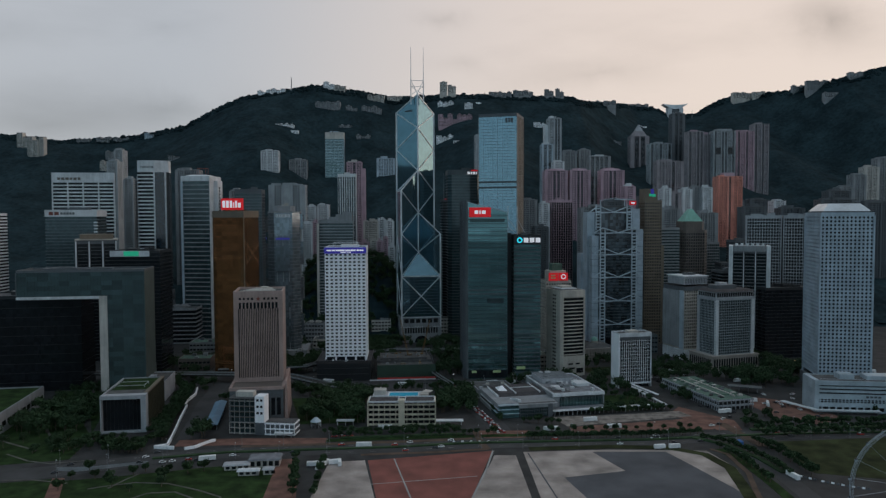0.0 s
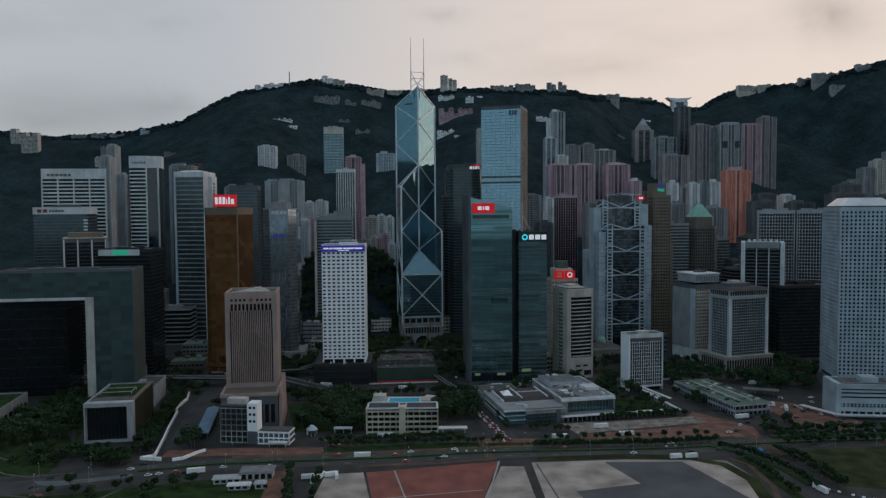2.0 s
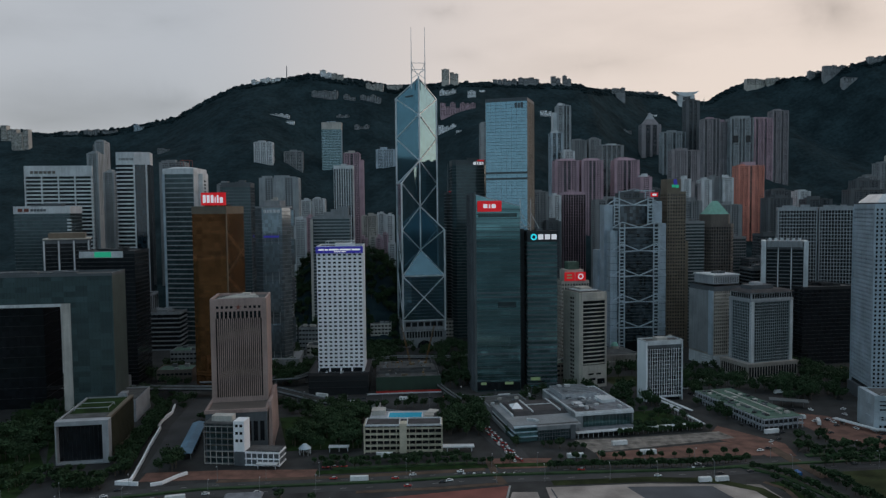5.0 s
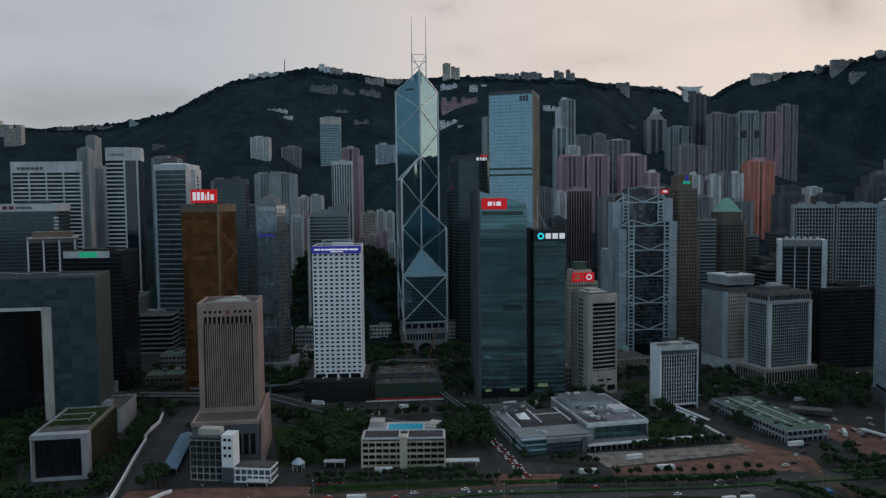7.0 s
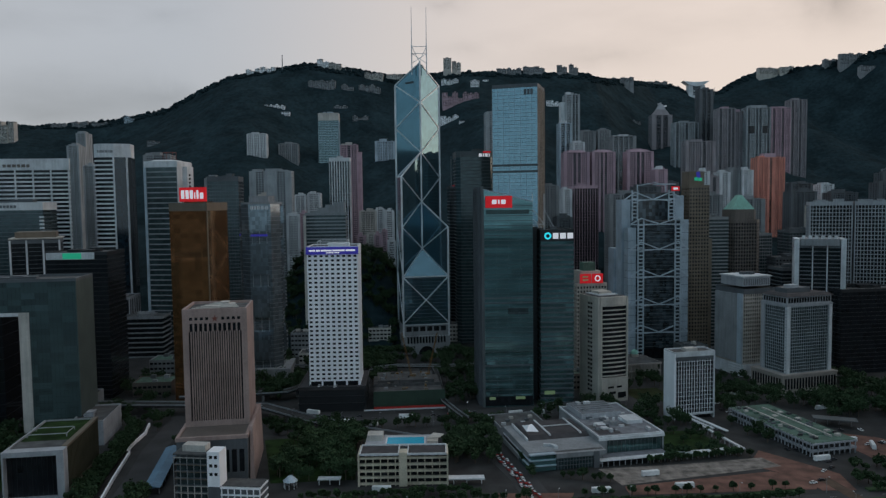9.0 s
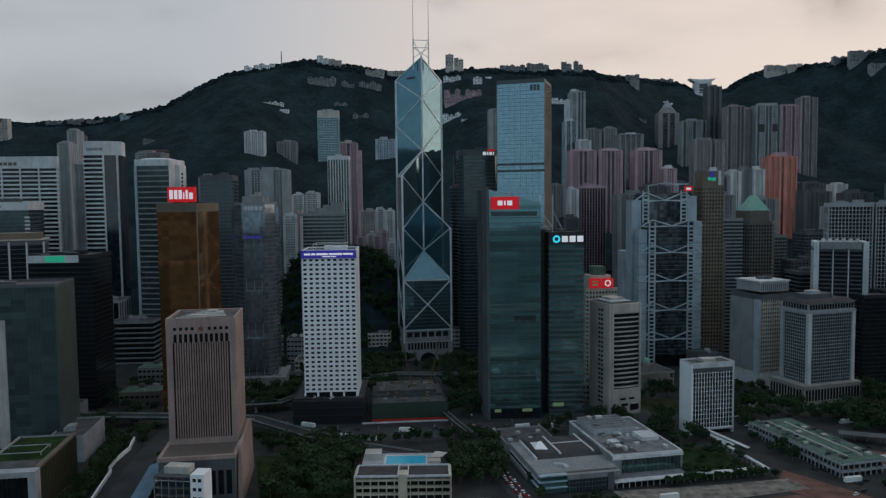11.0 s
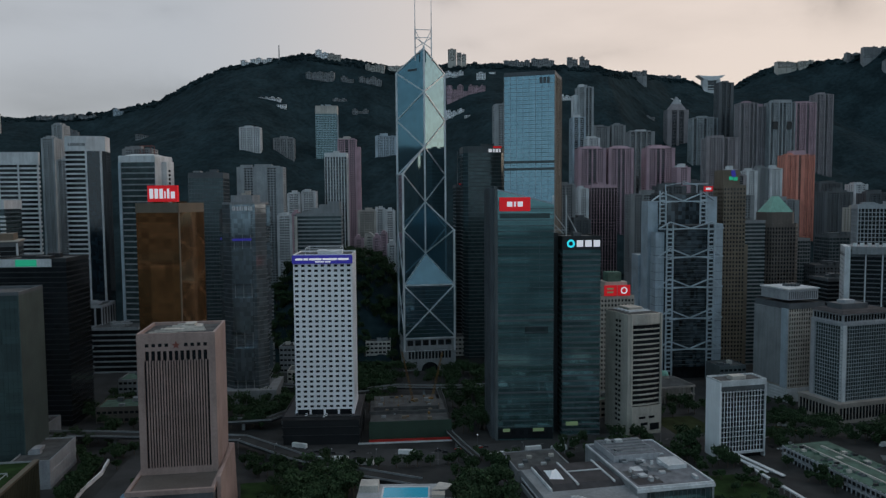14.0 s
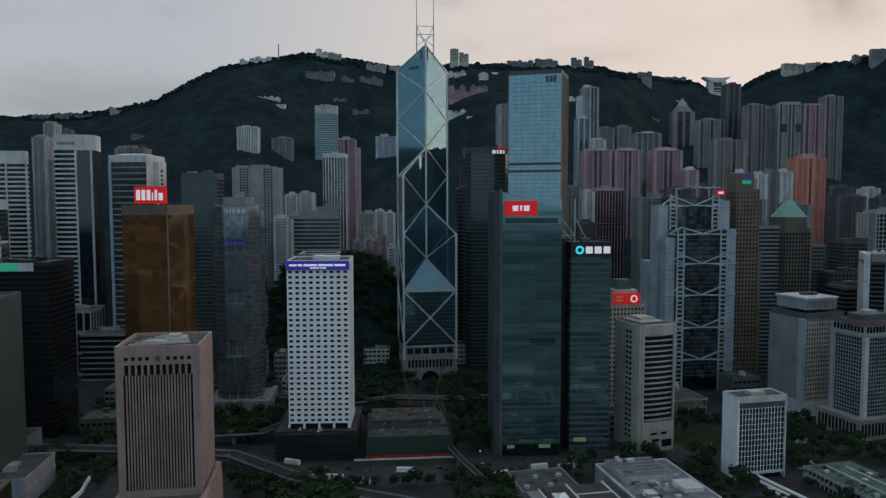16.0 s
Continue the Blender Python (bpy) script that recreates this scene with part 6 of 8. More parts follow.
    part("stage_roof", Solid().box(52.6, 81.4, 62.6, 91.4, 18.9, 19.3), M["paleroof"], top)
    part("roof_room", Solid().box(78, 90, 44, 58, 15.2, 17.6), M["white2"], top)
    part("roof_patch", Solid().box(50, 66, 26, 38, 15.18, 15.24), M["darkroof"], top)
    for i in range(26):
        x, y = rng.uniform(50, 86), rng.uniform(26, 90)
        z = 19.3 if (53 < x < 76 and 63 < y < 86) else 15.2
        part("roof_unit", Solid().box(x, x + rng.uniform(1.2, 4.5), y, y + rng.uniform(1.2, 4.5), z - 0.05, z + rng.uniform(0.7, 2.4)), M[rng.choice(("alu", "white2", "grey", "dgrey"))], top)
    for i in range(5):
        part("roof_duct", Solid().box(54, 80, 66 + i * 5, 66.9 + i * 5, 19.2, 20.1), M["grey"], top)
    for i in range(5):
        part("roof_patch", Solid().box(50 + i * 7.5, 56 + i * 7.5, 40 + (i % 3) * 6, 47 + (i % 3) * 6, 15.18, 15.22 + i * 0.012), M[("roof", "white2", "grey")[i % 3]], top)
    # covered way round the garden
    part("canopy", Solid().box(43, 147, 8.2, 12.6, 3.6, 4.3), M["white2"], top, "long white covered way")
    for i in range(26):
        part("canopy_post", Solid().box(44 + i * 4, 44.4 + i * 4, 8.6, 9.0, 0, 3.6), M["stone"], top)
    part("canopy", Solid().box(47.5, 92, 12.7, 20.4, 3.8, 4.4), M["paleroof"], top)
    part("garden_wall", Solid().box(145, 147, 12.7, 66, 3.4, 4.3), M["white2"], top)
    for i in range(10):
        part("canopy_post", Solid().box(145.6, 146.1, 14 + i * 5.4, 14.5 + i * 5.4, 0, 3.4), M["stone"], top)


hall_low_block()
cover("lawn", "enclosed memorial garden lawn beside the hall", "lawn", [(146, 622), (186, 630), (176, 682), (136, 675)], M["grass"], 0.12)
for x, y in ((168, 712), (176, 706)):
    top = thing("footbridge", "grey concrete footbridge ramp to the hall tower", "footbridge", x, y, 0, -58)
    part("deck", Solid().add([(0, 0, 5), (38, 0, 1), (38, 3, 1), (0, 3, 5), (0, 0, 5.6), (38, 0, 1.6), (38, 3, 1.6), (0, 3, 5.6)], [(0, 1, 5, 4), (1, 2, 6, 5), (2, 3, 7, 6), (3, 0, 4, 7), (4, 5, 6, 7), (3, 2, 1, 0)]), M["white2"], top)
    for k in range(3):
        part("pier", Solid().box(4 + k * 12, 5 + k * 12, 1, 2, 0, 4.4 - k * 1.2), M["grey"], top)


def pier_hall():
    top = thing("car_park_hall", "long white two-storey hall with green painted roof", "car park", 233, 622, 0, 14)
    w, d, h = 36.0, 90.0, 8.5
    # the shade of the open parking floors is put in as one black block
    part("core", Solid().box(2.5, w - 2.5, 2.5, d - 2.5, 0, h), M["black"], top)
    for z in (3.8, h):
        part("floor_edge", Solid().box(0, w, 0, d, z - 0.9, z + 0.3), M["stone"], top)
    for i in range(26):
        part("column", Solid().box(-0.3, 0.5, 1 + i * 3.5, 1.35 + i * 3.5, 0, h + 1.0), M["stone"], top)
    for i in range(9):
        part("column", Solid().box(1 + i * 4.2, 1.4 + i * 4.2, -0.3, 0.5, 0, h + 0.3), M["stone"], top)
    part("roof", Solid().box(0.6, w - 0.6, 0.6, d - 0.6, h + 0.25, h + 0.6), M["greenroof"], top, "green painted roof deck")
    part("ramp_wall", Solid().box(11, 12, 8, d - 6, h + 0.6, h + 2.0), M["offwhite"], top)
    part("ramp_wall", Solid().box(22, 23, 8, d - 10, h + 0.6, h + 2.0), M["offwhite"], top)
    part("ramp_wall", Solid().box(12.5, 21.5, 14, d - 18, h + 0.6, h + 1.7), M["greenroof"], top)
    rng = random.Random(8)
    for i in range(46):
        x, y = rng.choice((3, 7.5, 25, 30)), 5 + rng.random() * 78
        part("roof_hatch", Solid().taper([(x, y), (x + 3.6, y), (x + 3.6, y + 1.7), (x, y + 1.7)], [(x + 0.6, y + 0.2), (x + 3.0, y + 0.2), (x + 3.0, y + 1.5), (x + 0.6, y + 1.5)], h + 0.6, h + 1.9), M[rng.choice(("dgrey", "black", "dgrey", "greenroof"))], top)
    for i in range(8):
        x, y = rng.choice((4, 15, 27)), 8 + i * 9.5
        part("roof_unit", Solid().box(x, x + rng.uniform(2, 4), y, y + rng.uniform(1.5, 3.5), h + 0.6, h + rng.uniform(1.4, 2.6)), M["offwhite"], top)


pier_hall()
top = thing("canopy_shelter", "long pale bus shelter roof on posts", "shelter", 268, 690, 0, -20)
part("roof", Solid().box(0, 30, 0, 10, 5, 5.6), M["slate"], top)
for i in range(4):
    part("post", Solid().box(2 + i * 8, 2.5 + i * 8, 5, 5.5, 0, 5), M["grey"], top)


# ---- building site and roads in the air ----
def building_site():
    top = thing("construction_site", "building site of raw concrete behind green netting", "construction site", -70, 742, 0, 6)
    part("hoarding", Solid().box(0, 60, 0, 0.6, 0, 2.6), M["carred"], top, "red painted hoarding")
    part("hoarding_kerb", Solid().box(-8, 60, -1.6, -0.8, 0, 1.1), M["white2"], top)
    part("netting", Solid().box(0, 60, 2, 3, 2, 15), M["hoard"], top, "dark green netting")
    part("slab", Solid().box(1, 59, 3, 70, 11, 12), M["roof"], top)
    part("wall", Solid().box(1, 59, 3.2, 69, 0, 11), M["dgrey"], top)
    part("parapet", Solid().box(0, 60, 30, 31, 12, 14.5), M["roof"], top)
    part("slab", Solid().box(4, 54, 40, 72, 12, 15), M["roof"], top)
    rng = random.Random(5)
    for i in range(26):
        x, y = rng.uniform(3, 55), rng.uniform(6, 68)
        z = 15 if (y > 40 and 4 < x < 50) else 12
        part("pallet", Solid().box(x, x + rng.uniform(1, 4), y, y + rng.uniform(1, 4), z - 0.05, z + rng.uniform(0.6, 2.4)), M[rng.choice(("brown", "orange", "grey", "roof"))], top)
    for i in range(14):
        x = 5 + i * 3.6
        part("steel_post", Solid().bar((x, 50, 15), (x, 50, 19), 0.12), M["orange"], top)


building_site()


def crawler_crane(x, y, rz, lean):
    top = thing("crane", "yellow-orange lattice crane over the building site", "crane", x, y, 12.0, rz)
    part("cab", Solid().box(-2, 2, -2.5, 2.5, 1.2, 4), M["orange"], top)
    part("track", Solid().box(-2.6, -1.4, -3.2, 3.2, 0, 1.3), M["tyre"], top)
    part("track", Solid().box(1.4, 2.6, -3.2, 3.2, 0, 1.3), M["tyre"], top)
    s = Solid()
    ln = 40.0
    for dx in (-0.7, 0.7):
        for dy in (-0.7, 0.7):
            s.bar((dx, 2 + dy, 3), (dx * 0.5, 2 + dy * 0.5 + ln * lean, ln), 0.13)
    for i in range(12):
        k0, k1 = i / 12, (i + 1) / 12
        s.bar((-0.7, 1.3 + ln * lean * k0, 3 + (ln - 3) * k0), (0.7, 1.3 + ln * lean * k1, 3 + (ln - 3) * k1), 0.1)
        s.bar((0.7, 2.7 + ln * lean * k0, 3 + (ln - 3) * k0), (-0.7, 2.7 + ln * lean * k1, 3 + (ln - 3) * k1), 0.1)
    part("boom", s, M["orange"], top)
    part("hoist_rope", Solid().bar((0, 2 + ln * lean, ln), (0, 2 + ln * lean, 10), 0.06), M["dgrey"], top)


crawler_crane(-40, 800, 40, 0.35)
crawler_crane(-28, 806, -60, 0.25)


def flyover(line, width, heights, label):
    top = thing("flyover", label, "road bridge", 0, 0, 0)
    out = strip(line, width)
    n = len(line)
    for i in range(n - 1):
        a, b, c, d = out[i], out[i + 1], out[2 * n - 2 - i], out[2 * n - 1 - i]
        z0, z1 = heights[i], heights[i + 1]
        s = Solid().add([(*a, z0 - 1.4), (*b, z1 - 1.4), (*c, z1 - 1.4), (*d, z0 - 1.4), (*a, z0), (*b, z1), (*c, z1), (*d, z0)],
                        [(0, 1, 5, 4), (1, 2, 6, 5), (2, 3, 7, 6), (3, 0, 4, 7), (4, 5, 6, 7), (3, 2, 1, 0)])
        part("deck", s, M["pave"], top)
        for p, q in ((a, b), (d, c)):
            part("parapet", Solid().add([(*p, z0), (*q, z1), (*q, z1 + 1.2), (*p, z0 + 1.2), (p[0], p[1] + 0.4, z0), (q[0], q[1] + 0.4, z1), (q[0], q[1] + 0.4, z1 + 1.2), (p[0], p[1] + 0.4, z0 + 1.2)],
                                        [(0, 1, 2, 3), (5, 4, 7, 6), (3, 2, 6, 7), (1, 5, 6, 2), (4, 0, 3, 7)]), M["grey"], top)
        m = (Vector(a) + Vector(b) + Vector(c) + Vector(d)) / 4
        zm = (z0 + z1) / 2
        if zm > 3:
            part("pier", Solid().prism([(m.x - 1, m.y - 1.5), (m.x + 1, m.y - 1.5), (m.x + 1, m.y + 1.5), (m.x - 1, m.y + 1.5)], 0, zm - 1.3), M["grey"], top)


flyover([(-420, 748), (-350, 744), (-281, 741), (-224, 738), (-158, 730), (-113, 697), (-70, 676), (-30, 668)], 11, (8, 8, 8, 8, 8, 6.5, 4, 0.3), "grey concrete flyover curving past the garrison block")
flyover([(-240, 768), (-190, 772), (-150, 778), (-136, 800), (-128, 850)], 9, (7, 7, 7.5, 8, 8), "grey concrete ramp behind the garrison block")
flyover([(-120, 860), (-60, 872), (-10, 868), (40, 880), (70, 900)], 9, (4, 8, 8, 7, 3), "grey concrete flyover before the braced tower")
flyover([(-12, 745), (-14, 780), (-18, 830), (-22, 866)], 4, (7, 7, 7.5, 8), "pale covered footbridge beside the building site")
flyover([(-12, 745), (-2, 715), (6, 694)], 4, (7, 7, 7), "pale covered footbridge over the trunk road")
flyover([(-220, 900), (-150, 880), (-120, 860)], 9, (6, 6, 4), "grey concrete flyover behind the towers")


BLOCKS = ((-292, 792, 34, 26, 12, 6, "dbrown", "low brown terrace block with a pale roof"), (-330, 742, 26, 22, 14, 4, "grey", "low grey street block"),
          (-300, 850, 40, 26, 20, 4, "grey", "low grey street block"), (-250, 900, 36, 26, 16, 8, "slate", "low slate-grey street block"),
          (-165, 905, 30, 24, 14, 3, "offwhite", "low cream street block"), (-100, 985, 26, 20, 18, 5, "offwhite", "low cream street block"),
          (-185, 960, 24, 22, 26, 0, "grey", "low grey street block"), (100, 800, 26, 20, 14, 8, "pink2", "low dusky stone block"),
          (110, 905, 40, 30, 26, 6, "grey", "low grey street block"), (232, 880, 26, 24, 22, 10, "slate", "low slate-grey street block"),
          (70, 845, 30, 26, 18, 6, "beige", "low beige street block"), (-20, 1015, 26, 20, 24, 4, "offwhite", "low cream street block"))


def court_building():
    """Old stone court with a colonnade and a small dome."""
    top = thing("court_building", "old grey stone court with columns and a domed roof", "public building", 160, 836, 0, 14)
    w, d = 40.0, 34.0
    part("wall", Solid().box(3, w - 3, 3, d - 3, 0, 15), M["pink2"], top)
    part("cornice", Solid().box(0, w, 0, d, 13.2, 14.8), M["pink2"], top)
    part("floor_edge", Solid().box(0, w, 0, d, 6.4, 7.2), M["pink2"], top)
    column = Solid().bar((0, 0, 0), (0, 0, 13.2), 0.55, 8, 0.45).mesh("column", M["pink2"])
    for i in range(12):
        part("column", column, None, top).location = (1.0 + i * (w - 2) / 11, 0.8, 0)
    for i in range(1, 9):
        part("column", column, None, top).location = (0.8, 0.8 + i * (d - 1.6) / 8, 0)
    part("roof", Solid().taper([(0.5, 0.5), (w - 0.5, 0.5), (w - 0.5, d - 0.5), (0.5, d - 0.5)], [(8, 9), (w - 8, 9), (w - 8, d - 9), (8, d - 9)], 14.8, 18), M["roof"], top, "low hipped tiled roof")
    drum = [(w / 2 + 4 * math.cos(a), d / 2 + 4 * math.sin(a)) for a in np.linspace(0, 2 * math.pi, 13)[:-1]]
    part("drum", Solid().prism(drum, 17, 21), M["pink2"], top)
    dome = Solid()
    for z0, k0, z1, k1 in ((21, 0, 23, 0.6), (23, 0.6, 24.4, 1.8), (24.4, 1.8, 25, 3.2)):
        dome.taper(inset_plan(drum, k0), inset_plan(drum, k1), z0, z1)
    part("dome", dome, M["copper"], top)


court_building()


top = thing("roof_deck_block", "low grey deck behind the theatre with a white parapet", "building", 30, 668, 0, 12)
FOOT.append((46, 684, 28))
part("wall", Solid().box(0, 36, 0, 34, 0, 7), M["grey"], top)
part("roof", Solid().box(0.8, 35.2, 0.8, 33.2, 6.9, 7.2), M["roof"], top)
part("parapet", ring(Solid(), rect(36, 34), inset_plan(rect(36, 34), 0.8), 7.002, 7.7), M["grey"], top)
for i in range(6):
    part("roof_unit", Solid().box(3 + i * 5, 6 + i * 5, 6 + (i % 3) * 7, 8.4 + (i % 3) * 7, 7.2, 8.8), M[("alu", "dgrey", "offwhite")[i % 3]], top)


def street_block(x, y, w, d, h, rz, wall, seed, label):
    """A low block between the towers, with banded windows and plant on the roof."""
    rng = random.Random(seed)
    top = thing("low_block", label, "building", x, y, float(knoll(x + w / 2, y)), rz, "low blocks between the towers")
    FOOT.append((x + w / 2, y + d / 2 - 2, w / 2 + 6))
    part("wall", Solid().box(0, w, 0, d, 0, h), M[wall], top)
    n = max(1, int(h / 4.5))
    panes = Solid()
    for f in range(n):
        k = max(2, int(w / 4))
        for j in range(k):
            panes.box((j + 0.15) * w / k, (j + 0.85) * w / k, -0.12, 0.2, f * h / n + 1.4, f * h / n + 3.4)
    tagged(part("window_glass", panes, M["dkglass"], top), kind="stuff")
    part("parapet", ring(Solid(), rect(w, d), inset_plan(rect(w, d), 0.5), h + 0.002, h + 1.0), M[wall], top)
    part("roof", Solid().prism(inset_plan(rect(w, d), 0.55), h - 0.1, h + 0.12), M[rng.choice(("roof", "darkroof", "greenroof"))], top)
    for i in range(3):
        a, b = rng.uniform(2, w - 8), rng.uniform(2, max(3, d - 7))
        part("roof_unit", Solid().box(a, a + rng.uniform(3, 6), b, b + rng.uniform(2, 5), h + 0.12, h + rng.uniform(1.5, 3.5)), M[rng.choice(("grey", "offwhite", "dgrey"))], top)


for i, row in enumerate(BLOCKS):
    street_block(*row[:7], 300 + i, row[7])


# ---- towers on the slopes ----
WALLS = {"o": M["offwhite"], "g": M["grey"], "r": M["rose"], "w": M["white2"], "b": M["bluegrey"], "d": M["dgrey"], "n": M["pink2"], "e": M["beige"]}
WORDS = {"o": "cream", "g": "grey", "r": "faded pink", "w": "white", "b": "blue-grey", "d": "dark grey", "n": "dusky", "e": "beige"}


WALLS["q"], WORDS["q"] = M["red"], "red-orange"
WALLS["u"], WORDS["u"] = M["dusk"], "dusky grey"
WALLS["k"], WORDS["k"] = M["ash"], "ash-grey"
SHARE = {"P": 1.0, "N": 0.45, "W": 1.7, "G": 1.1, "R": 0.8}


def flats(x, y, w, z1, wall, cols="PWNWP", d=24, rz=4, floor=3.1, seed=0, group="towers on the slope", label="", cap="", z0=None, glass="farglass"):
    """A block of flats that stands on the slope. cols, from one end of the front to the other: P a plain wall, N a narrow one,
    W a column of windows, G a glazed strip, R a deep recess. cap: the wall of the roof houses."""
    if z0 is None:
        z0 = float(min(terrain(x, y), terrain(x + w, y), terrain(x + w / 2, y + d / 2))) - 2
    rng = random.Random(seed)
    h = z1 - z0
    mat = WALLS[wall]
    top = thing("apartment_tower", label or f"{WORDS[wall]} concrete apartment tower with small windows", "apartment tower", x, y, z0, rz, group)
    FOOT.append((x + w / 2, y + d / 2, w / 2 + 6))
    part("glazing", Solid().box(0.5, w - 0.5, 1.6, d - 1.6, 0, h - 1.0), M[glass], top)
    k = w / sum(SHARE[c] for c in cols)
    n = max(1, round(h / floor))
    fl = h / n
    s = Solid()
    a = 0.0
    for c in cols:
        b = a + SHARE[c] * k
        if c in "PN":
            out = 0.0 if c == "P" else 0.5
            part("wall_pier", Solid().box(a, b, -out, d + out, 0, h), mat, top)
        elif c != "R":
            y0, high = (0.5, 0.45) if c == "W" else (1.0, 0.2)
            for j in range(n):
                s.box(a, b, y0, d - y0, j * fl, j * fl + fl * high)
            if c == "W":
                for t in (0.33, 0.67):
                    m = a + (b - a) * t
                    s.box(m - 0.1 * k, m + 0.1 * k, y0 - 0.1, d - y0 + 0.1, 0, h)
        a = b
    if s.v:
        tagged(part("window_grid", s, mat, top), kind="stuff")
    panes = Solid()
    xs = w if x < 0 else 0.0
    for j in range(max(0, n - 30), n):
        for t in (0.22, 0.45, 0.7):
            panes.box(xs - 0.06, xs + 0.06, d * t, d * t + 2.0, j * fl + 1.0, j * fl + 2.5)
    tagged(part("side_window", panes, M[glass], top), kind="stuff")
    part("roof", Solid().box(0.3, w - 0.3, 0.3, d - 0.3, h - 0.6, h + 0.2), M["roof"], top)
    part("parapet", ring(Solid(), rect(w, d), inset_plan(rect(w, d), 0.5), h + 0.002, h + 1.2), mat, top)
    hat = WALLS[cap] if cap else mat
    mid = w * rng.uniform(0.4, 0.6)
    part("roof_house", Solid().box(mid - w * 0.2, mid + w * 0.17, d * 0.25, d * 0.75, h + 0.2, h + rng.uniform(4.0, 6.5)), hat, top)
    part("roof_house", Solid().box(w * 0.06, w * 0.3, d * 0.2, d * 0.6, h + 0.2, h + rng.uniform(2.0, 4.0)), hat, top)
    part("roof_tank", Solid().box(w * 0.72, w * 0.9, d * 0.3, d * 0.6, h + 0.2, h + rng.uniform(2.0, 3.6)), mat, top)
    return top


ROSE = "faded pink tiled apartment tower with plain side piers"
t_ = flats(211, 1500, 27, 364, "k", "PWPGNGP", seed=60, label="tall white apartment tower with a stepped crown")
part("crown_block", Solid().box(3, 11, 4, 18, 364 - t_.location.z, 370 - t_.location.z), M["white2"], t_)
part("wing", Solid().box(-7, 0.2, 4, 22, 0, 352 - t_.location.z), M["white2"], t_)
flats(185, 1400, 21, 302, "b", "NGNGN", seed=61, label="slim tower with dark blue window strips between white piers", cap="w", glass="bglass")
flats(201, 1360, 20, 266, "w", "PWNWP", seed=62, cap="w")
flats(257, 1600, 31, 306, "g", "PWNWP", seed=63)
flats(291, 1600, 26, 308, "g", "PWNWP", seed=64)
for i, (x, w_) in enumerate(((177, 41), (221, 37), (276, 42))):
    t_ = flats(x, 1300, w_, 246, "r", "PWNGNGNWP", seed=65 + i, label=ROSE)
    part("arched_cap", Solid().taper([(2, 2), (w_ - 2, 2), (w_ - 2, 22), (2, 22)], [(w_ * 0.25, 4), (w_ * 0.75, 4), (w_ * 0.75, 20), (w_ * 0.25, 20)], 246 - t_.location.z, 250.5 - t_.location.z), M["rose"], t_)
flats(307, 1255, 19, 216, "r", "PWP", seed=68, cap="w", label="short faded pink apartment block with white roof house")
flats(275, 1400, 41, 279, "g", "NGNGNGNGP", seed=69, label="dark glazed apartment tower with white vertical piers", cap="w", glass="bglass")
t_ = flats(460, 1826, 47, 362, "u", "PGNGP", seed=70, label="dusky apartment tower under a pointed roof")
part("shoulder", Solid().taper([(3, 3), (44, 3), (44, 21), (3, 21)], [(13, 7), (34, 7), (34, 17), (13, 17)], 362 - t_.location.z, 376 - t_.location.z), M["dusk"], t_)
part("pointed_roof", Solid().taper([(13, 7), (34, 7), (34, 17), (13, 17)], [(22.5, 11), (24.5, 11), (24.5, 13), (22.5, 13)], 376 - t_.location.z, 392 - t_.location.z), M["stone"], t_, "pale pointed roof")
flats(473, 1700, 52, 331, "k", "NGNWNGNWNGN", seed=71, label="blue-grey apartment tower with striped bays")
flats(432, 1500, 56, 276, "u", "PWNWNGNWP", seed=72)
flats(555, 1750, 17, 354, "b", "PGP", seed=73)
flats(524, 1700, 30, 400, "d", "PGNGP", seed=74, label="dark grey apartment tower rising to the ridge")
for i, row in enumerate(((533, 1615, 35, 349, "u", "NGNWNGNGN", "r"), (566, 1622, 24, 343, "u", "NWNWN", "r"), (586, 1608, 49, 349, "k", "NGNWNGNGNWNGN", "k"), (649, 1640, 40, 352, "r", "NGNWNGNWN", "r"), (692, 1650, 34, 369, "u", "NGNWNGNWN", "u"))):
    t_ = flats(*row[:6], seed=75 + i, cap=row[6], label=("grey apartment tower with a pink roof crown", "grey apartment tower with a pink roof crown", "pale ribbed apartment tower with open sky gardens", "pink apartment tower with plain side piers", "dusky ribbed apartment tower")[i])
    if i == 2:
        # shade inside the open garden storeys, set on the front as dark boxes
        for a in (6, 32):
            part("sky_garden", Solid().box(a, a + 10, -0.8, 1.0, 300 - t_.location.z, 314 - t_.location.z), M["dkglass"], t_, "dark box for the shade of an open garden storey")
        part("crown_beam", Solid().box(8, 42, 2, 20, 349 - t_.location.z, 355 - t_.location.z), M["ash"], t_)
t_ = flats(508, 1365, 45, 238, "q", "NWNWPGPNWNWN", d=28, rz=3, seed=28, label="red-orange tiled apartment tower with ribbed balcony bays", group="", glass="glass")
part("crown_block", Solid().box(12, 32, 6, 22, 238 - t_.location.z, 246 - t_.location.z), M["rose"], t_)
flats(421, 1300, 17, 212, "w", "PWP", seed=81)
flats(439, 1304, 16, 216, "g", "PWP", seed=82)
flats(456, 1300, 18, 215, "w", "PWNWP", seed=83)
flats(356, 1200, 14, 210, "w", "PWP", seed=84)
flats(387, 1250, 15, 204, "u", "PGP", seed=85, label="dark brownish slab of flats")
flats(605, 1350, 22, 192, "w", "PWNWP", seed=86)
flats(618, 1500, 34, 196, "g", "PWWWP", seed=87)
flats(326, 1258, 18, 196, "d", "PWP", seed=88)
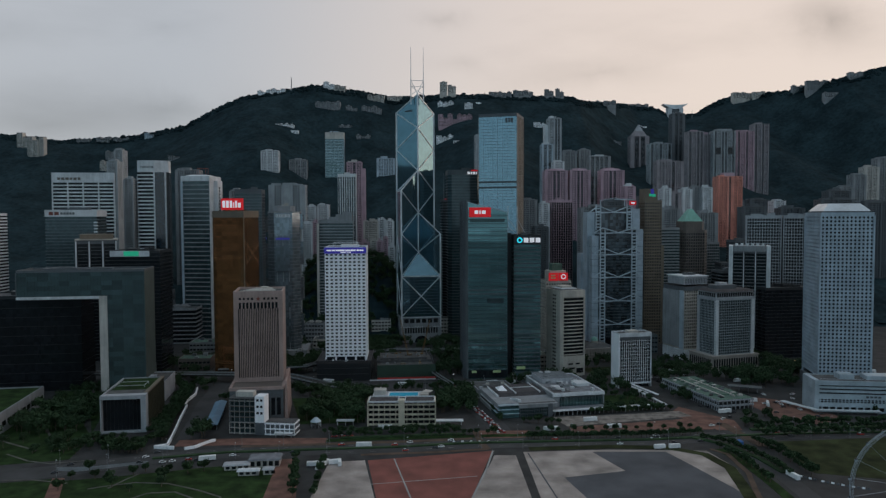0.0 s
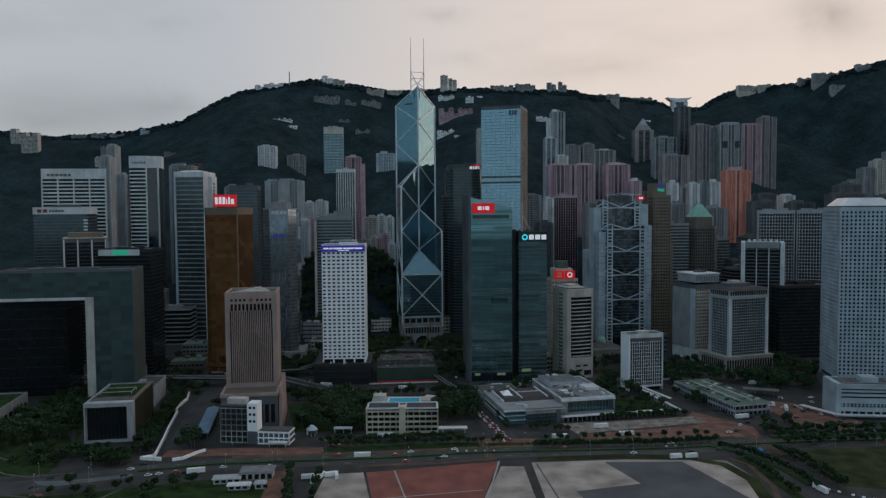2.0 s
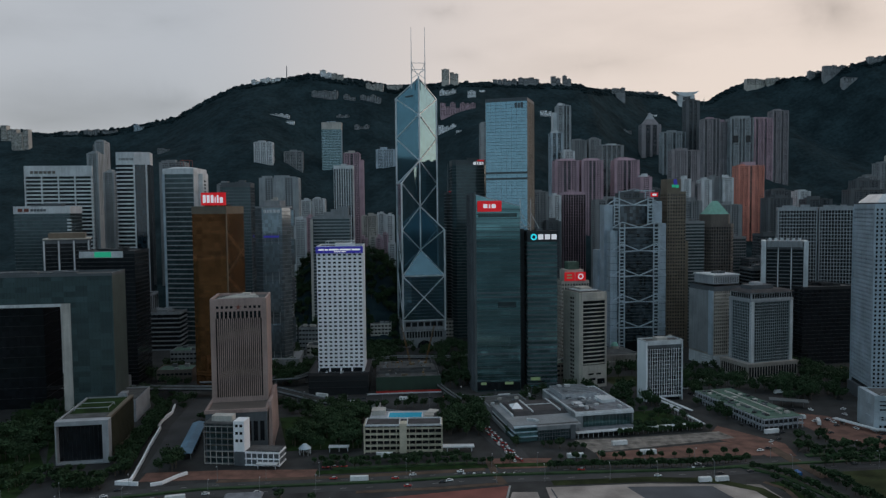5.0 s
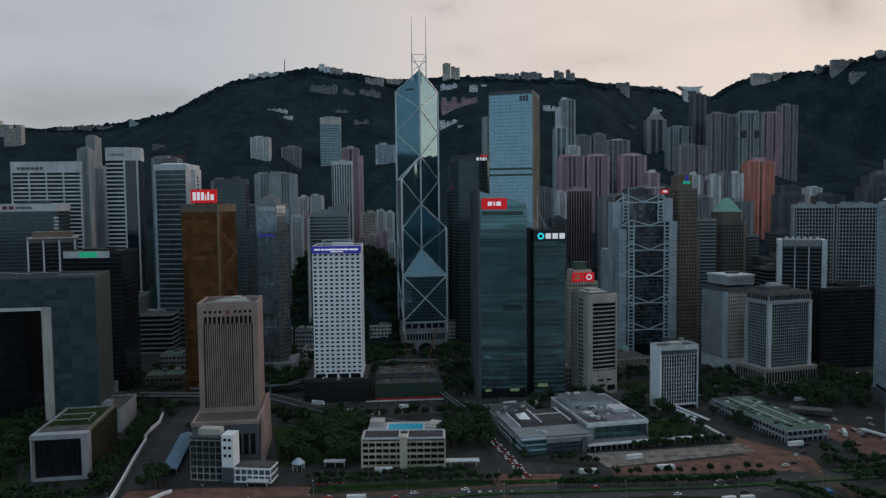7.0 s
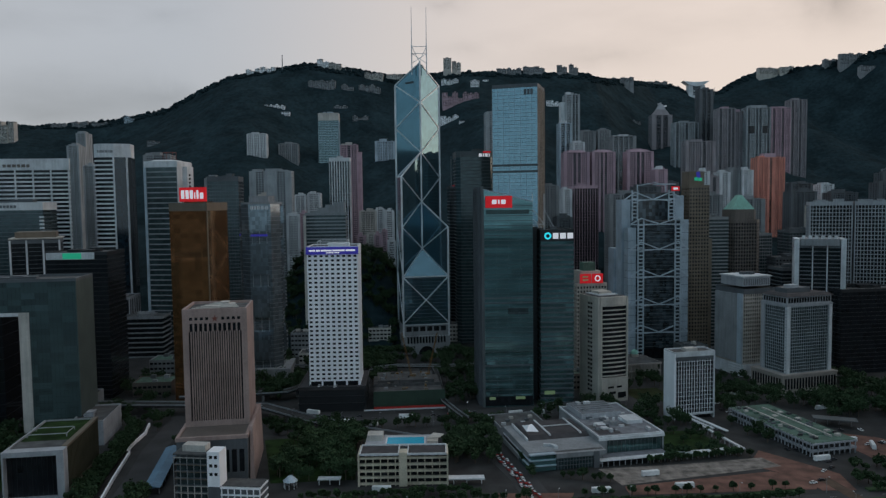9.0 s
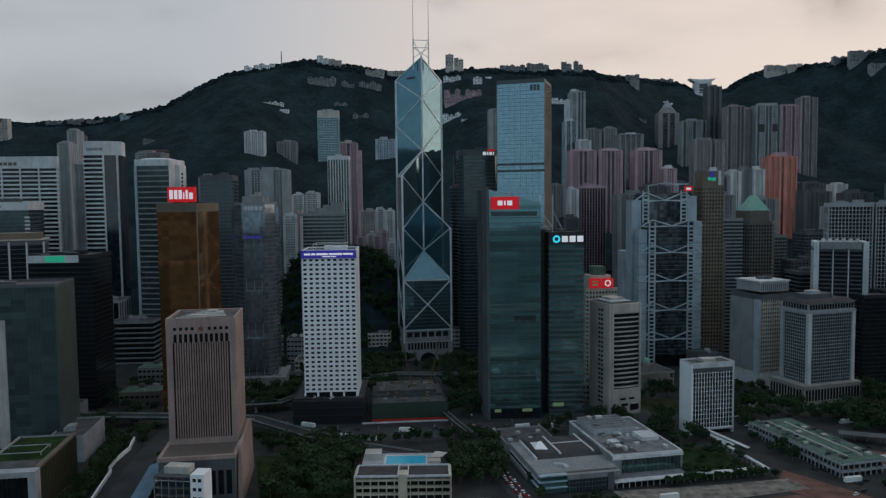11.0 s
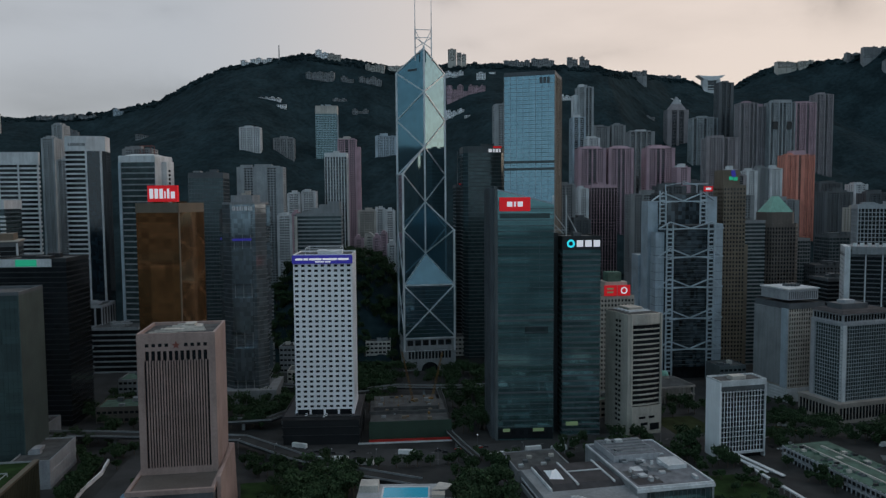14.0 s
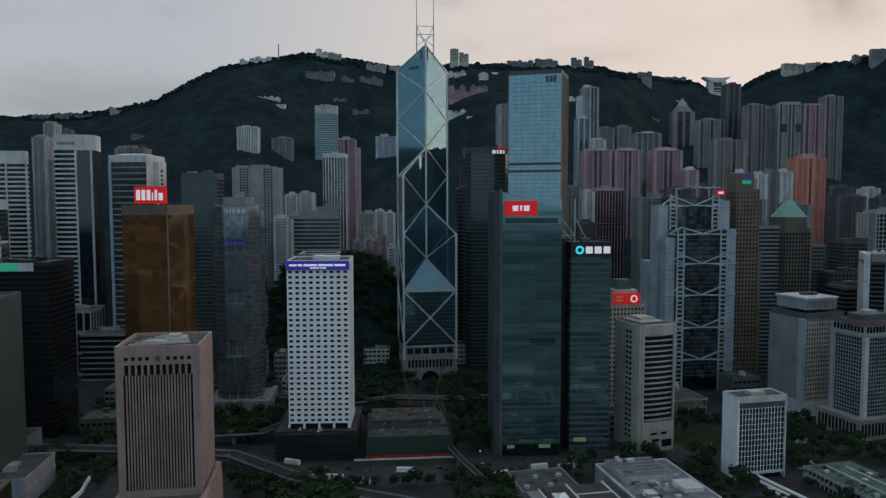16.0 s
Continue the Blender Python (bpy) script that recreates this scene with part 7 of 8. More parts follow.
for i, row in enumerate(((805, 1500, 30, 222, "g"), (838, 1510, 28, 248, "g"), (868, 1520, 30, 264, "o"), (900, 1530, 40, 283, "g"), (945, 1540, 60, 292, "g"), (640, 1250, 60, 192, "d"), (500, 1230, 40, 180, "d"), (690, 1210, 60, 186, "d"),
                         (590, 1290, 44, 178, "d"), (705, 1350, 42, 210, "d"), (602, 1450, 40, 196, "d"))):
    flats(*row, ("PWNWP", "PWWNWWP")[row[2] > 36], seed=100 + i)
# the west side
t_ = flats(-266, 1105, 55, 214, "k", "PNWNPPNWNP", seed=111, label="wide ash-grey concrete tower with plain walls")
t_ = flats(-174, 1300, 27, 262, "r", "NWNGNWN", seed=112, label="slim brick-pink apartment tower with white balconies", cap="o")
part("stepped_shoulder", Solid().box(27, 33, 2, 20, 0, 252 - t_.location.z), M["rose"], t_)
for i, row in enumerate(((-214, 1085, 17, 156, "w", "PWNWP"), (-198, 1090, 9, 158, "r", "PWP"), (-238, 1250, 18, 183, "w", "PWNWP"), (-219, 1254, 20, 186, "w", "PWNWP"), (-140, 1250, 26, 158, "o", "PWNWNWP"), (-116, 1255, 14, 161, "w", "PWP"),
                         (-102, 1250, 15, 158, "w", "PWP"), (-126, 1105, 11, 127, "r", "PWP"), (-114, 1112, 11, 130, "o", "PWP"), (-104, 1108, 9, 128, "r", "PWP"), (-94, 1104, 8, 133, "r", "PWP"), (-86, 1100, 11, 120, "w", "PWP"),
                         (-250, 1350, 26, 172, "o", "PWNWP"), (-553, 1200, 17, 258, "k", "PWNWP"), (-555, 1232, 14, 279, "k", "PWNWP"), (-496, 1130, 15, 225, "k", "PWNWP"), (-480, 1142, 22, 230, "g", "PWNWP"), (-423, 1150, 37, 240, "g", "PWNWNWP"),
                         (-306, 1080, 26, 201, "g", "PWNWP"), (-330, 1120, 24, 206, "g", "PWNWP"))):
    flats(*row, seed=120 + i)
for i, row in enumerate(((52, 1250, 34, 304, "k"), (112, 1080, 24, 190, "g"), (130, 1060, 20, 150, "d"), (202, 1090, 40, 178, "g"), (240, 1110, 34, 188, "d"), (330, 1120, 30, 176, "g"), (395, 1150, 34, 170, "g"), (480, 1120, 34, 160, "e"),
                         (530, 1090, 60, 150, "g"), (151, 1148, 13, 186, "w"))):
    flats(*row, ("PWP", "PWNWP", "PWNWNWP")[(row[2] > 15) + (row[2] > 36)], seed=140 + i)
t_ = tower("office_tower", "dark tower with pale vertical stripes", 167, 1150, 3, rect(33, 34), 20, 191, M["rose"], M["dkglass"], 4, 0.4, 3.5, 0.7, 0.5, crown=3, seed=55, group="")
t_ = tower("office_tower", "slim white tower with vertical blue window stripes", -168, 1150, 3, rect(28, 26), 20, 233, M["white2"], M["bglass"], 4, 0.3, 3.6, 1.1, 0.5, crown=4, seed=56, pieces=1)
t_ = tower("office_tower", "grey slab tower with a stepped roofline", -174, 1000, 4, rect(48, 26), 0, 160, M["grey"], M["gglass"], 4, 1.6, 0, 0.5, 0.6, seed=6, pieces=0)
part("end_pier", Solid().box(-1.5, 1.5, -1, 26, 0, 158), M["offwhite"], t_)
for i in range(4):
    part("roof_step", Solid().box(6 + i * 9, 46, 3, 24, 160 + i * 3.4, 163.5 + i * 3.4), M["grey"], t_)
t_ = tower("apartment_tower", "tall teal glass apartment tower on the hillside", -265, 1629, 3, rect(41, 28), 244, 352, M["bluegrey"], M["teal"], 3.3, 0.8, 3, 0.5, 0.4, crown=14, crown_mat=M["offwhite"], seed=57, category="apartment tower")
flats(-387, 1545, 37, 304, "w", "NWNWNWN", d=20, seed=160, group="hillside blocks", label="white hillside block with rows of balconies", z0=float(terrain(-370, 1545)) - 2)
flats(-337, 1589, 38, 288, "g", "NWNWNWN", d=20, seed=161, group="hillside blocks", label="grey hillside block with rows of balconies")
flats(-147, 1581, 40, 290, "b", "PWNWNWP", d=22, seed=162, group="hillside blocks", label="blue-grey hillside block among trees")


def hill_house(x, y, w, z0, z1, wall, seed):
    """A group of joined villas or a small stepped block among the trees."""
    rng = random.Random(seed)
    ground = float(min(terrain(x, y), terrain(x + w, y), terrain(x + w / 2, y - 6)))
    base = min(z0, ground) - 5
    top = thing("hillside_house", f"{WORDS[wall]} low hillside building among trees", "house", x, y, base, rng.uniform(-6, 6), "houses on the ridge")
    FOOT.append((x + w / 2, y + 6, w / 2 - 1))
    d = min(16, max(8, w * 0.4))
    mat = M["white"] if wall == "w" else WALLS[wall]
    n = max(1, int(w / 11))
    h = z1 - base
    for i in range(n):
        a, b = w * i / n, w * (i + 1) / n - (0.6 if n > 1 else 0)
        hh = h * 1.0 - (z1 - z0) * rng.uniform(0.0, 0.4) * (i % 2 if n > 1 else 0) - rng.uniform(0, 1.5)
        y0 = rng.uniform(-1.5, 2.5)
        part("wing", Solid().box(a, b, y0, d, 0, hh), mat, top)
        panes = Solid()
        for f in range(max(1, int((hh - 4) / 3.2))):
            zz = hh - 2.6 - f * 3.2
            if zz < h - (z1 - z0) - 3:
                break
            k = max(2, int((b - a) / 3.2))
            for j in range(k):
                if rng.random() < 0.92:
                    panes.box(a + (j + 0.18) * (b - a) / k, a + (j + 0.82) * (b - a) / k, y0 - 0.15, y0 + 0.2, zz, zz + 1.6)
        tagged(part("window_glass", panes, M["dkglass"], top), kind="stuff")
        part("roof", Solid().box(a - 0.4, b + 0.3, y0 - 0.4, d + 0.4, hh + 0.002, hh + 0.7), M["roof"], top)
        if rng.random() < 0.6:
            part("roof_house", Solid().box(a + (b - a) * 0.3, a + (b - a) * 0.65, d * 0.35, d * 0.8, hh + 0.7, hh + 3.2), mat, top)


HOUSES = (((-1101, 1893, 32, 346, 385, "o"), (-1043, 1837, 42, 318, 368, "o"), (-968, 1933, 37, 361, 373, "g"), (-916, 1933, 40, 362, 376, "g"), (-870, 1933, 40, 362, 374, "g"), (-786, 1925, 24, 370, 387, "b"),
           (-493, 1941, 37, 484, 498, "w"), (-456, 1941, 37, 489, 503, "w"), (-319, 1941, 30, 500, 519, "w"), (-289, 1937, 30, 493, 511, "o"), (-328, 1869, 63, 436, 457, "g"), (-251, 1869, 29, 431, 446, "g"),
           (-211, 1877, 50, 430, 447, "g"), (-202, 1925, 44, 465, 483, "o"), (-151, 1937, 40, 466, 481, "o")),
          ((-412, 1773, 49, 381, 390, "w"), (-369, 1761, 19, 363, 373, "w"), (-213, 1769, 34, 350, 362, "g"), (-260, 1809, 31, 382, 390, "g"), (-13, 1938, 19, 492, 517, "o"), (8, 1938, 22, 492, 511, "o"),
           (-18, 1893, 41, 445, 460, "w"), (50, 1865, 20, 435, 452, "w"), (-15, 1785, 82, 386, 413, "r"), (-20, 1729, 40, 339, 356, "w"), (20, 1697, 12, 333, 342, "w"), (80, 1897, 14, 451, 460, "w"),
           (116, 1942, 60, 482, 492, "g"), (181, 1942, 52, 484, 496, "g"), (219, 1813, 32, 380, 398, "w")),
          ((263, 1942, 24, 482, 499, "g"), (292, 1942, 22, 480, 499, "g"), (402, 2077, 79, 477, 488, "g"), (537, 2245, 86, 493, 505, "g"), (552, 2117, 28, 415, 424, "w"), (437, 1917, 22, 351, 360, "g"),
           (860, 2205, 54, 516, 532, "o"), (916, 2197, 60, 518, 532, "o"), (1000, 2125, 34, 519, 538, "g"), (1018, 2081, 67, 519, 543, "g"), (1112, 2037, 39, 540, 558, "g"), (1038, 2021, 62, 489, 501, "g"),
           (-852, 1813, 34, 278, 306, "o"), (-858, 1857, 23, 309, 334, "g"), (-640, 1700, 26, 300, 309, "g")))
for j, rows in enumerate(HOUSES):
    for i, row in enumerate(rows):
        hill_house(*row, 200 + j * 20 + i)


def wok_tower():
    """Lookout building with an upturned crescent on top."""
    z = float(terrain(692, 2216))
    top = thing("lookout_tower", "pale lookout building with an upturned crescent top", "lookout tower", 656, 2216, z - 2, 0)
    h = 499 - z
    s = Solid()
    n = 16
    up, lo = [], []
    for i in range(n + 1):
        t = -1 + 2 * i / n
        up.append((36 + 37 * t, h + 3.0 * t * t))
        lo.append((36 + 35 * t, h - 11 * (1 - t * t) - 1.2 + 3.0 * t * t))
    pts = [(x, y, zz) for y in (0, 26) for x, zz in up + lo]
    m = 2 * (n + 1)
    faces = []
    for i in range(n):
        a, b, c, d = i, i + 1, n + 1 + i + 1, n + 1 + i
        faces += [(d, c, b, a), (m + a, m + b, m + c, m + d), (a, b, m + b, m + a), (c, d, m + d, m + c)]
    faces += [(0, m, m + n + 1, n + 1), (n, n + 1 + n, m + n + 1 + n, m + n)]
    part("crescent", s.add(pts, faces), M["alu"], top, "upturned pale metal crescent")
    for x0, x1 in ((14, 26), (48, 60)):
        part("leg", Solid().box(x0, x1, 2, 24, 0, h - 8), M["white2"], top)
    part("middle_glazing", Solid().box(26, 48, 6, 22, 0, h - 9), M["bglass"], top)
    for zz in (8, 16, 24):
        part("floor_band", Solid().box(24, 50, 4, 22, zz, zz + 2), M["white2"], top)
    part("base", Solid().box(10, 64, -2, 28, 0, 12), M["white2"], top)


wok_tower()
for x, y, h, w_ in ((-402, 1938, 40, 1.6), (-250, 1938, 16, 0.6), (-236, 1938, 13, 0.6), (158, 1942, 16, 0.6), (745, 2225, 26, 0.8)):
    top = thing("radio_mast", "tall thin radio mast on the ridge", "mast", x, y, float(terrain(x, y)) - 2, 0, "ridge masts")
    part("pole", Solid().bar((0, 0, 0), (0, 0, h), w_, 6, w_ * 0.6), M["grey"], top)
    part("foot_block", Solid().box(-3, 3, -3, 3, 0, 4), M["grey"], top)


def crest(x):
    """How far back the skyline of the hills lies."""
    return np.interp(x, (-3000, 350, 560, 900, 1100, 3000), (1950, 1950, 2250, 2250, 2050, 2050))


def woods():
    """The closed canopy that covers the hills, and taller crowns that break it."""
    rng = np.random.RandomState(7)
    # canopy: rounded crowns, each about ten metres wide, over the slope
    xs, ys = np.arange(-1560, 1560, 4.8), np.arange(965, 2290, 4.8)
    gx, gy = np.meshgrid(xs, ys)
    cell = 10.5
    jx, jy, jh = rng.uniform(0.1, 0.9, (400, 400)), rng.uniform(0.1, 0.9, (400, 400)), rng.uniform(0.35, 1.0, (400, 400))
    ci, cj = np.floor(gx / cell).astype(int), np.floor(gy / cell).astype(int)
    bump = np.zeros(gx.shape)
    for di in (-1, 0, 1):
        for dj in (-1, 0, 1):
            i, j = (ci + di) % 400, (cj + dj) % 400
            gap = np.hypot(gx / cell - (ci + di) - jx[i, j], gy / cell - (cj + dj) - jy[i, j])
            bump = np.maximum(bump, jh[i, j] * np.sqrt(np.clip(1 - (gap / 0.95) ** 2, 0, 1)))
    # the canopy thins out round the buildings
    open_ground = np.ones(gx.shape)
    for cx, cy, r in FOOT:
        if cy > 1030:
            open_ground = np.minimum(open_ground, np.clip(np.maximum(np.abs(gx - cx) - r + 4, np.abs(gy - cy) - 14) / 10, 0, 1))
    gz = terrain(gx, gy) + (5.4 * bump - 0.8 + rng.uniform(-0.35, 0.35, gx.shape)) * open_ground + 0.3
    keep = (np.abs(gx) < gy * 0.66 + 130) & (gy < crest(gx) + 30) & ~((gx > 110) & (gx < 620) & (gy < 1180)) & ((gy > 1046) | (knoll(gx, gy) > 3))
    w = len(xs)
    ok = keep[:-1, :-1] & keep[1:, :-1] & keep[:-1, 1:] & keep[1:, 1:]
    jj, ii = np.nonzero(ok)
    k = jj * w + ii
    quads = np.stack([k, k + 1, k + w + 1, k + w], axis=1)
    used, inverse = np.unique(quads, return_inverse=True)
    sheet = bpy.data.meshes.new("hillside_canopy")
    verts = np.stack([gx.ravel(), gy.ravel(), gz.ravel()], axis=1)[used]
    fill(sheet, verts, inverse.reshape(-1, 4))
    tagged(new("hillside_canopy", sheet), "closed dark green canopy of the hillside woods, haze in its colour", "woodland", kind="stuff")
    # single crowns along the skyline
    n = 7000
    x = rng.uniform(-1450, 1450, n)
    y = crest(x) + rng.uniform(-26, 12, n)
    keep = (np.abs(x) < y * 0.66 + 120) & (y < crest(x) + 30) & ~((x > 110) & (x < 620) & (y < 1180))
    for cx, cy, r in FOOT:
        keep &= ~((np.abs(x - cx) < r + 1) & (y > cy - 9) & (y < cy + 12))
    x, y = x[keep], y[keep]
    n = len(x)
    z = terrain(x, y)
    g = (1 + 5 ** 0.5) / 2
    ico = np.array([(-1, g, 0), (1, g, 0), (-1, -g, 0), (1, -g, 0), (0, -1, g), (0, 1, g), (0, -1, -g), (0, 1, -g), (g, 0, -1), (g, 0, 1), (-g, 0, -1), (-g, 0, 1)]) / 1.9
    tri = np.array([(0, 11, 5), (0, 5, 1), (0, 1, 7), (0, 7, 10), (0, 10, 11), (1, 5, 9), (5, 11, 4), (11, 10, 2), (10, 7, 6), (7, 1, 8),
                    (3, 9, 4), (3, 4, 2), (3, 2, 6), (3, 6, 8), (3, 8, 9), (4, 9, 5), (2, 4, 11), (6, 2, 10), (8, 6, 7), (9, 8, 1)])
    size = rng.uniform(1.8, 4.2, n) * np.where(rng.uniform(0, 1, n) < 0.10, 1.7, 1.0)
    v = ico[None] * rng.uniform(0.78, 1.2, (n, 12, 1)) * size[:, None, None]
    v[:, :, 2] *= 0.7
    pts = (v + np.stack([x, y, z + size * 0.55 + 1.0], axis=1)[:, None, :]).reshape(-1, 3)
    me = bpy.data.meshes.new("hillside_woods")
    fill(me, pts, (tri[None] + (np.arange(n) * 12)[:, None, None]).reshape(-1, 3))
    tagged(new("hillside_woods", me), "dense dark green woodland on the hills, haze in its colour", "woodland", kind="stuff")


def fill(me, pts, faces):
    """Puts many faces of as many corners each into a smooth mesh."""
    n, k = faces.shape
    me.vertices.add(len(pts))
    me.vertices.foreach_set("co", pts.ravel())
    me.loops.add(faces.size)
    me.loops.foreach_set("vertex_index", faces.ravel().astype(np.int32))
    me.polygons.add(n)
    me.polygons.foreach_set("loop_start", (np.arange(n) * k).astype(np.int32))
    me.polygons.foreach_set("use_smooth", np.ones(n, dtype=bool))
    me.update()
    me.validate()
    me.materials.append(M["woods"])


woods()


# ---- unseen city blocks added to both sides, to darken what the glass mirrors ----
def unseen_side_city():
    rng = random.Random(77)
    for sx in (-1, 1):
        for i in range(34):
            x = sx * rng.uniform(690, 1500)
            y = rng.uniform(340, 960)
            w, d, h = rng.uniform(26, 50), rng.uniform(24, 44), rng.uniform(70, 210)
            top = thing("city_block", "unseen plain grey tower block, added to darken the mirror glass", "building", x, y, 0, rng.uniform(-10, 20), "city to both sides")
            part("wall", Solid().box(-w / 2, w / 2, -d / 2, d / 2, 0, h), M["greycity"], top)
            part("roof", Solid().box(-w / 2 + 2, w / 2 - 2, -d / 2 + 2, d / 2 - 2, h, h + 3), M["roof"], top)
            bands = Solid()
            for k in range(int(h / 8)):
                ring(bands, inset_plan([(-w / 2, -d / 2), (w / 2, -d / 2), (w / 2, d / 2), (-w / 2, d / 2)], -0.15), [(-w / 2, -d / 2), (w / 2, -d / 2), (w / 2, d / 2), (-w / 2, d / 2)], 4 + k * 8, 8 + k * 8)
            tagged(part("window_band", bands, M["dkglass"], top), kind="stuff")


unseen_side_city()


# ---- trees ----
def tree_kind(seed, h, spread):
    """A broad-leaved street tree: trunk with limbs, and a crown of many small leaf sprays."""
    rng = random.Random(seed)
    top = thing("tree", "dark green broad-leaved street tree", "tree", 0, -5000 + seed, -200)
    s = Solid().bar((0, 0, -0.3), (0, 0, h * 0.45), 0.28, 6, 0.16)
    for i in range(5):
        a = i * 1.26 + rng.uniform(-0.3, 0.3)
        r = spread * rng.uniform(0.4, 0.7)
        s.bar((0, 0, h * rng.uniform(0.28, 0.42)), (r * math.cos(a), r * math.sin(a), h * rng.uniform(0.55, 0.8)), 0.13, 4, 0.05)
    part("trunk", s, M["bark"], top)
    c = Solid()
    lumps = [(rng.uniform(-0.55, 0.55) * spread, rng.uniform(-0.55, 0.55) * spread, h * rng.uniform(0.5, 0.85), spread * rng.uniform(0.35, 0.55)) for _ in range(9)]
    for i in range(330):
        lx, ly, lz, lr = rng.choice(lumps)
        d = Vector((rng.gauss(0, 1), rng.gauss(0, 1), rng.gauss(0, 0.8))).normalized() * lr * rng.uniform(0.55, 1.05)
        p = Vector((lx, ly, lz)) + d
        u = Vector((rng.gauss(0, 1), rng.gauss(0, 1), rng.gauss(0, 1))).normalized()
        w = d.cross(u).normalized() if d.cross(u).length > 0.01 else Vector((1, 0, 0))
        k = rng.uniform(0.45, 0.95)
        q = u.cross(w)
        c.add([tuple(p - w * k), tuple(p + q * k * 0.7), tuple(p + w * k), tuple(p - q * k * 0.7)], [(0, 1, 2, 3)])
    part("crown", c, M["leaf"], top)
    return top


KINDS = [tree_kind(1, 9.5, 4.6), tree_kind(2, 7.0, 3.2), tree_kind(3, 12.5, 6.0), tree_kind(4, 5.0, 2.2)]
tree_rng = random.Random(21)


PLANTED = []


def plant(x, y, z=0.0, kinds=(0, 1, 2)):
    for bx, by, r in FOOT:
        if abs(x - bx) < r - 6 and by - 18 < y < by + 22:
            return
    k = tree_rng.choice(kinds)
    m = pose(x, y, z - 0.05, 0, 0, tree_rng.uniform(0, 360))
    sc = tree_rng.uniform(0.8, 1.25)
    PLANTED.append((k, m, sc))


def set_trees(limit=290):
    """The trees nearest the waterfront are things of their own; the rest of the planting is one."""
    PLANTED.sort(key=lambda p: p[1].translation.y)
    step = max(1.0, len([p for p in PLANTED if p[1].translation.y < 700]) / limit)
    chosen = {int(i * step) for i in range(limit)}
    leaf, wood = [], []
    for i, (k, m, sc) in enumerate(PLANTED):
        if i in chosen:
            ob = copy_thing(KINDS[k], m)
            ob.scale = (sc, sc, sc)
            ob["group"] = "street trees"
            ob["label"] = ("dark green broad-leaved street tree", "slim young dark green street tree", "large spreading dark green park tree", "small clipped dark green roadside tree")[k]
        else:
            mm = m @ Matrix.Diagonal((sc, sc, sc, 1))
            for ch in KINDS[k].children:
                (wood if ch.name.startswith("trunk") else leaf).append((ch.data, mm))
    for name, rows, mat, label in (("planting_foliage", leaf, M["leaf"], "dense dark green planting between the buildings"), ("planting_stems", wood, M["bark"], "tree stems of the dense planting")):
        vs, fs, n = [], [], 0
        for me, mm in rows:
            co = np.empty(len(me.vertices) * 3)
            me.vertices.foreach_get("co", co)
            r = np.array(mm)
            vs.append(co.reshape(-1, 3) @ r[:3, :3].T + r[:3, 3])
            fs.extend(tuple(v + n for v in p.vertices) for p in me.polygons)
            n += len(me.vertices)
        me = bpy.data.meshes.new(name)
        me.from_pydata(np.concatenate(vs).tolist(), [], fs)
        me.materials.append(mat)
        tagged(new(name, me), label, "trees", kind="stuff")


def grove(x0, x1, y0, y1, n, kinds=(0, 1, 2), z=0.0, skew=0.0):
    for _ in range(n):
        y = tree_rng.uniform(y0, y1)
        plant(tree_rng.uniform(x0, x1) + skew * (y - y0), y, z, kinds)


def row(line, every, kinds=(1, 3)):
    for a, b in zip(line, line[1:]):
        a, b = Vector(a), Vector(b)
        for i in range(max(1, int((b - a).length / every))):
            p = a.lerp(b, (i + tree_rng.uniform(0.2, 0.8)) * every / (b - a).length)
            plant(p.x, p.y, 0, kinds)


grove(-118, -68, 588, 672, 46, (0, 2, 2))
grove(-8, 24, 618, 662, 18, (0, 2))
grove(-440, -300, 500, 560, 16, (0, 2, 2))
grove(-345, -290, 570, 690, 34, (0, 2))
grove(-230, -221, 556, 700, 60, (0, 1, 3), skew=-0.16)
grove(-198, -184, 543, 566, 9, (2, 2, 0))
grove(140, 186, 628, 686, 16, (1, 3))
grove(150, 175, 690, 760, 10, (0, 2))
grove(286, 345, 700, 765, 34, (0, 2))
grove(355, 470, 600, 700, 10, (0, 2))
grove(-120, -62, 880, 955, 34, (0, 2, 2))
grove(0, 60, 850, 960, 40, (0, 2, 2))
grove(-40, 20, 1030, 1100, 24, (0, 2))
grove(-240, -150, 790, 840, 14, (0, 2))
grove(150, 210, 790, 900, 14, (0, 2))
grove(-210, -120, 900, 1000, 20, (0, 2))
grove(-250, -160, 440, 480, 16, (1, 3))
row([(-88, 548), (-20, 553), (40, 556)], 6.0)
row([(66, 560), (120, 563), (180, 568), (200, 572)], 9, (3,))
row([(236, 575), (330, 582), (430, 584)], 5.0, (1, 3))
row([(240, 548), (330, 556), (430, 556)], 6.0)
row([(196, 522), (203, 490), (204, 450)], 6.5, (3,))
row([(228, 540), (234, 500), (236, 460)], 6.0, (1, 3))
row([(-104, 500), (-92, 430)], 7.0)
row([(-84, 498), (-80, 430)], 7.5)
row([(-160, 700), (-80, 690), (0, 700)], 9.0, (0, 1))
row([(60, 590), (98, 580)], 6.0)
row([(45, 585), (40, 640)], 8.0, (1, 3))
row([(-213, 540), (-226, 598), (-243, 692)], 2.6, (3, 1))
row([(-217, 545), (-231, 603), (-247, 692)], 2.6, (3, 1))
grove(-296, -214, 512, 546, 90, (1, 3, 3))
grove(-440, -350, 480, 510, 26, (0, 2, 2))
grove(-340, -292, 556, 640, 24, (0, 2, 2))
grove(-118, -68, 588, 672, 50, (0, 2, 2))
grove(-10, 26, 612, 664, 22, (0, 2, 2))
grove(-350, -285, 560, 700, 50, (0, 2))
grove(-150, -70, 676, 700, 20, (0, 1))
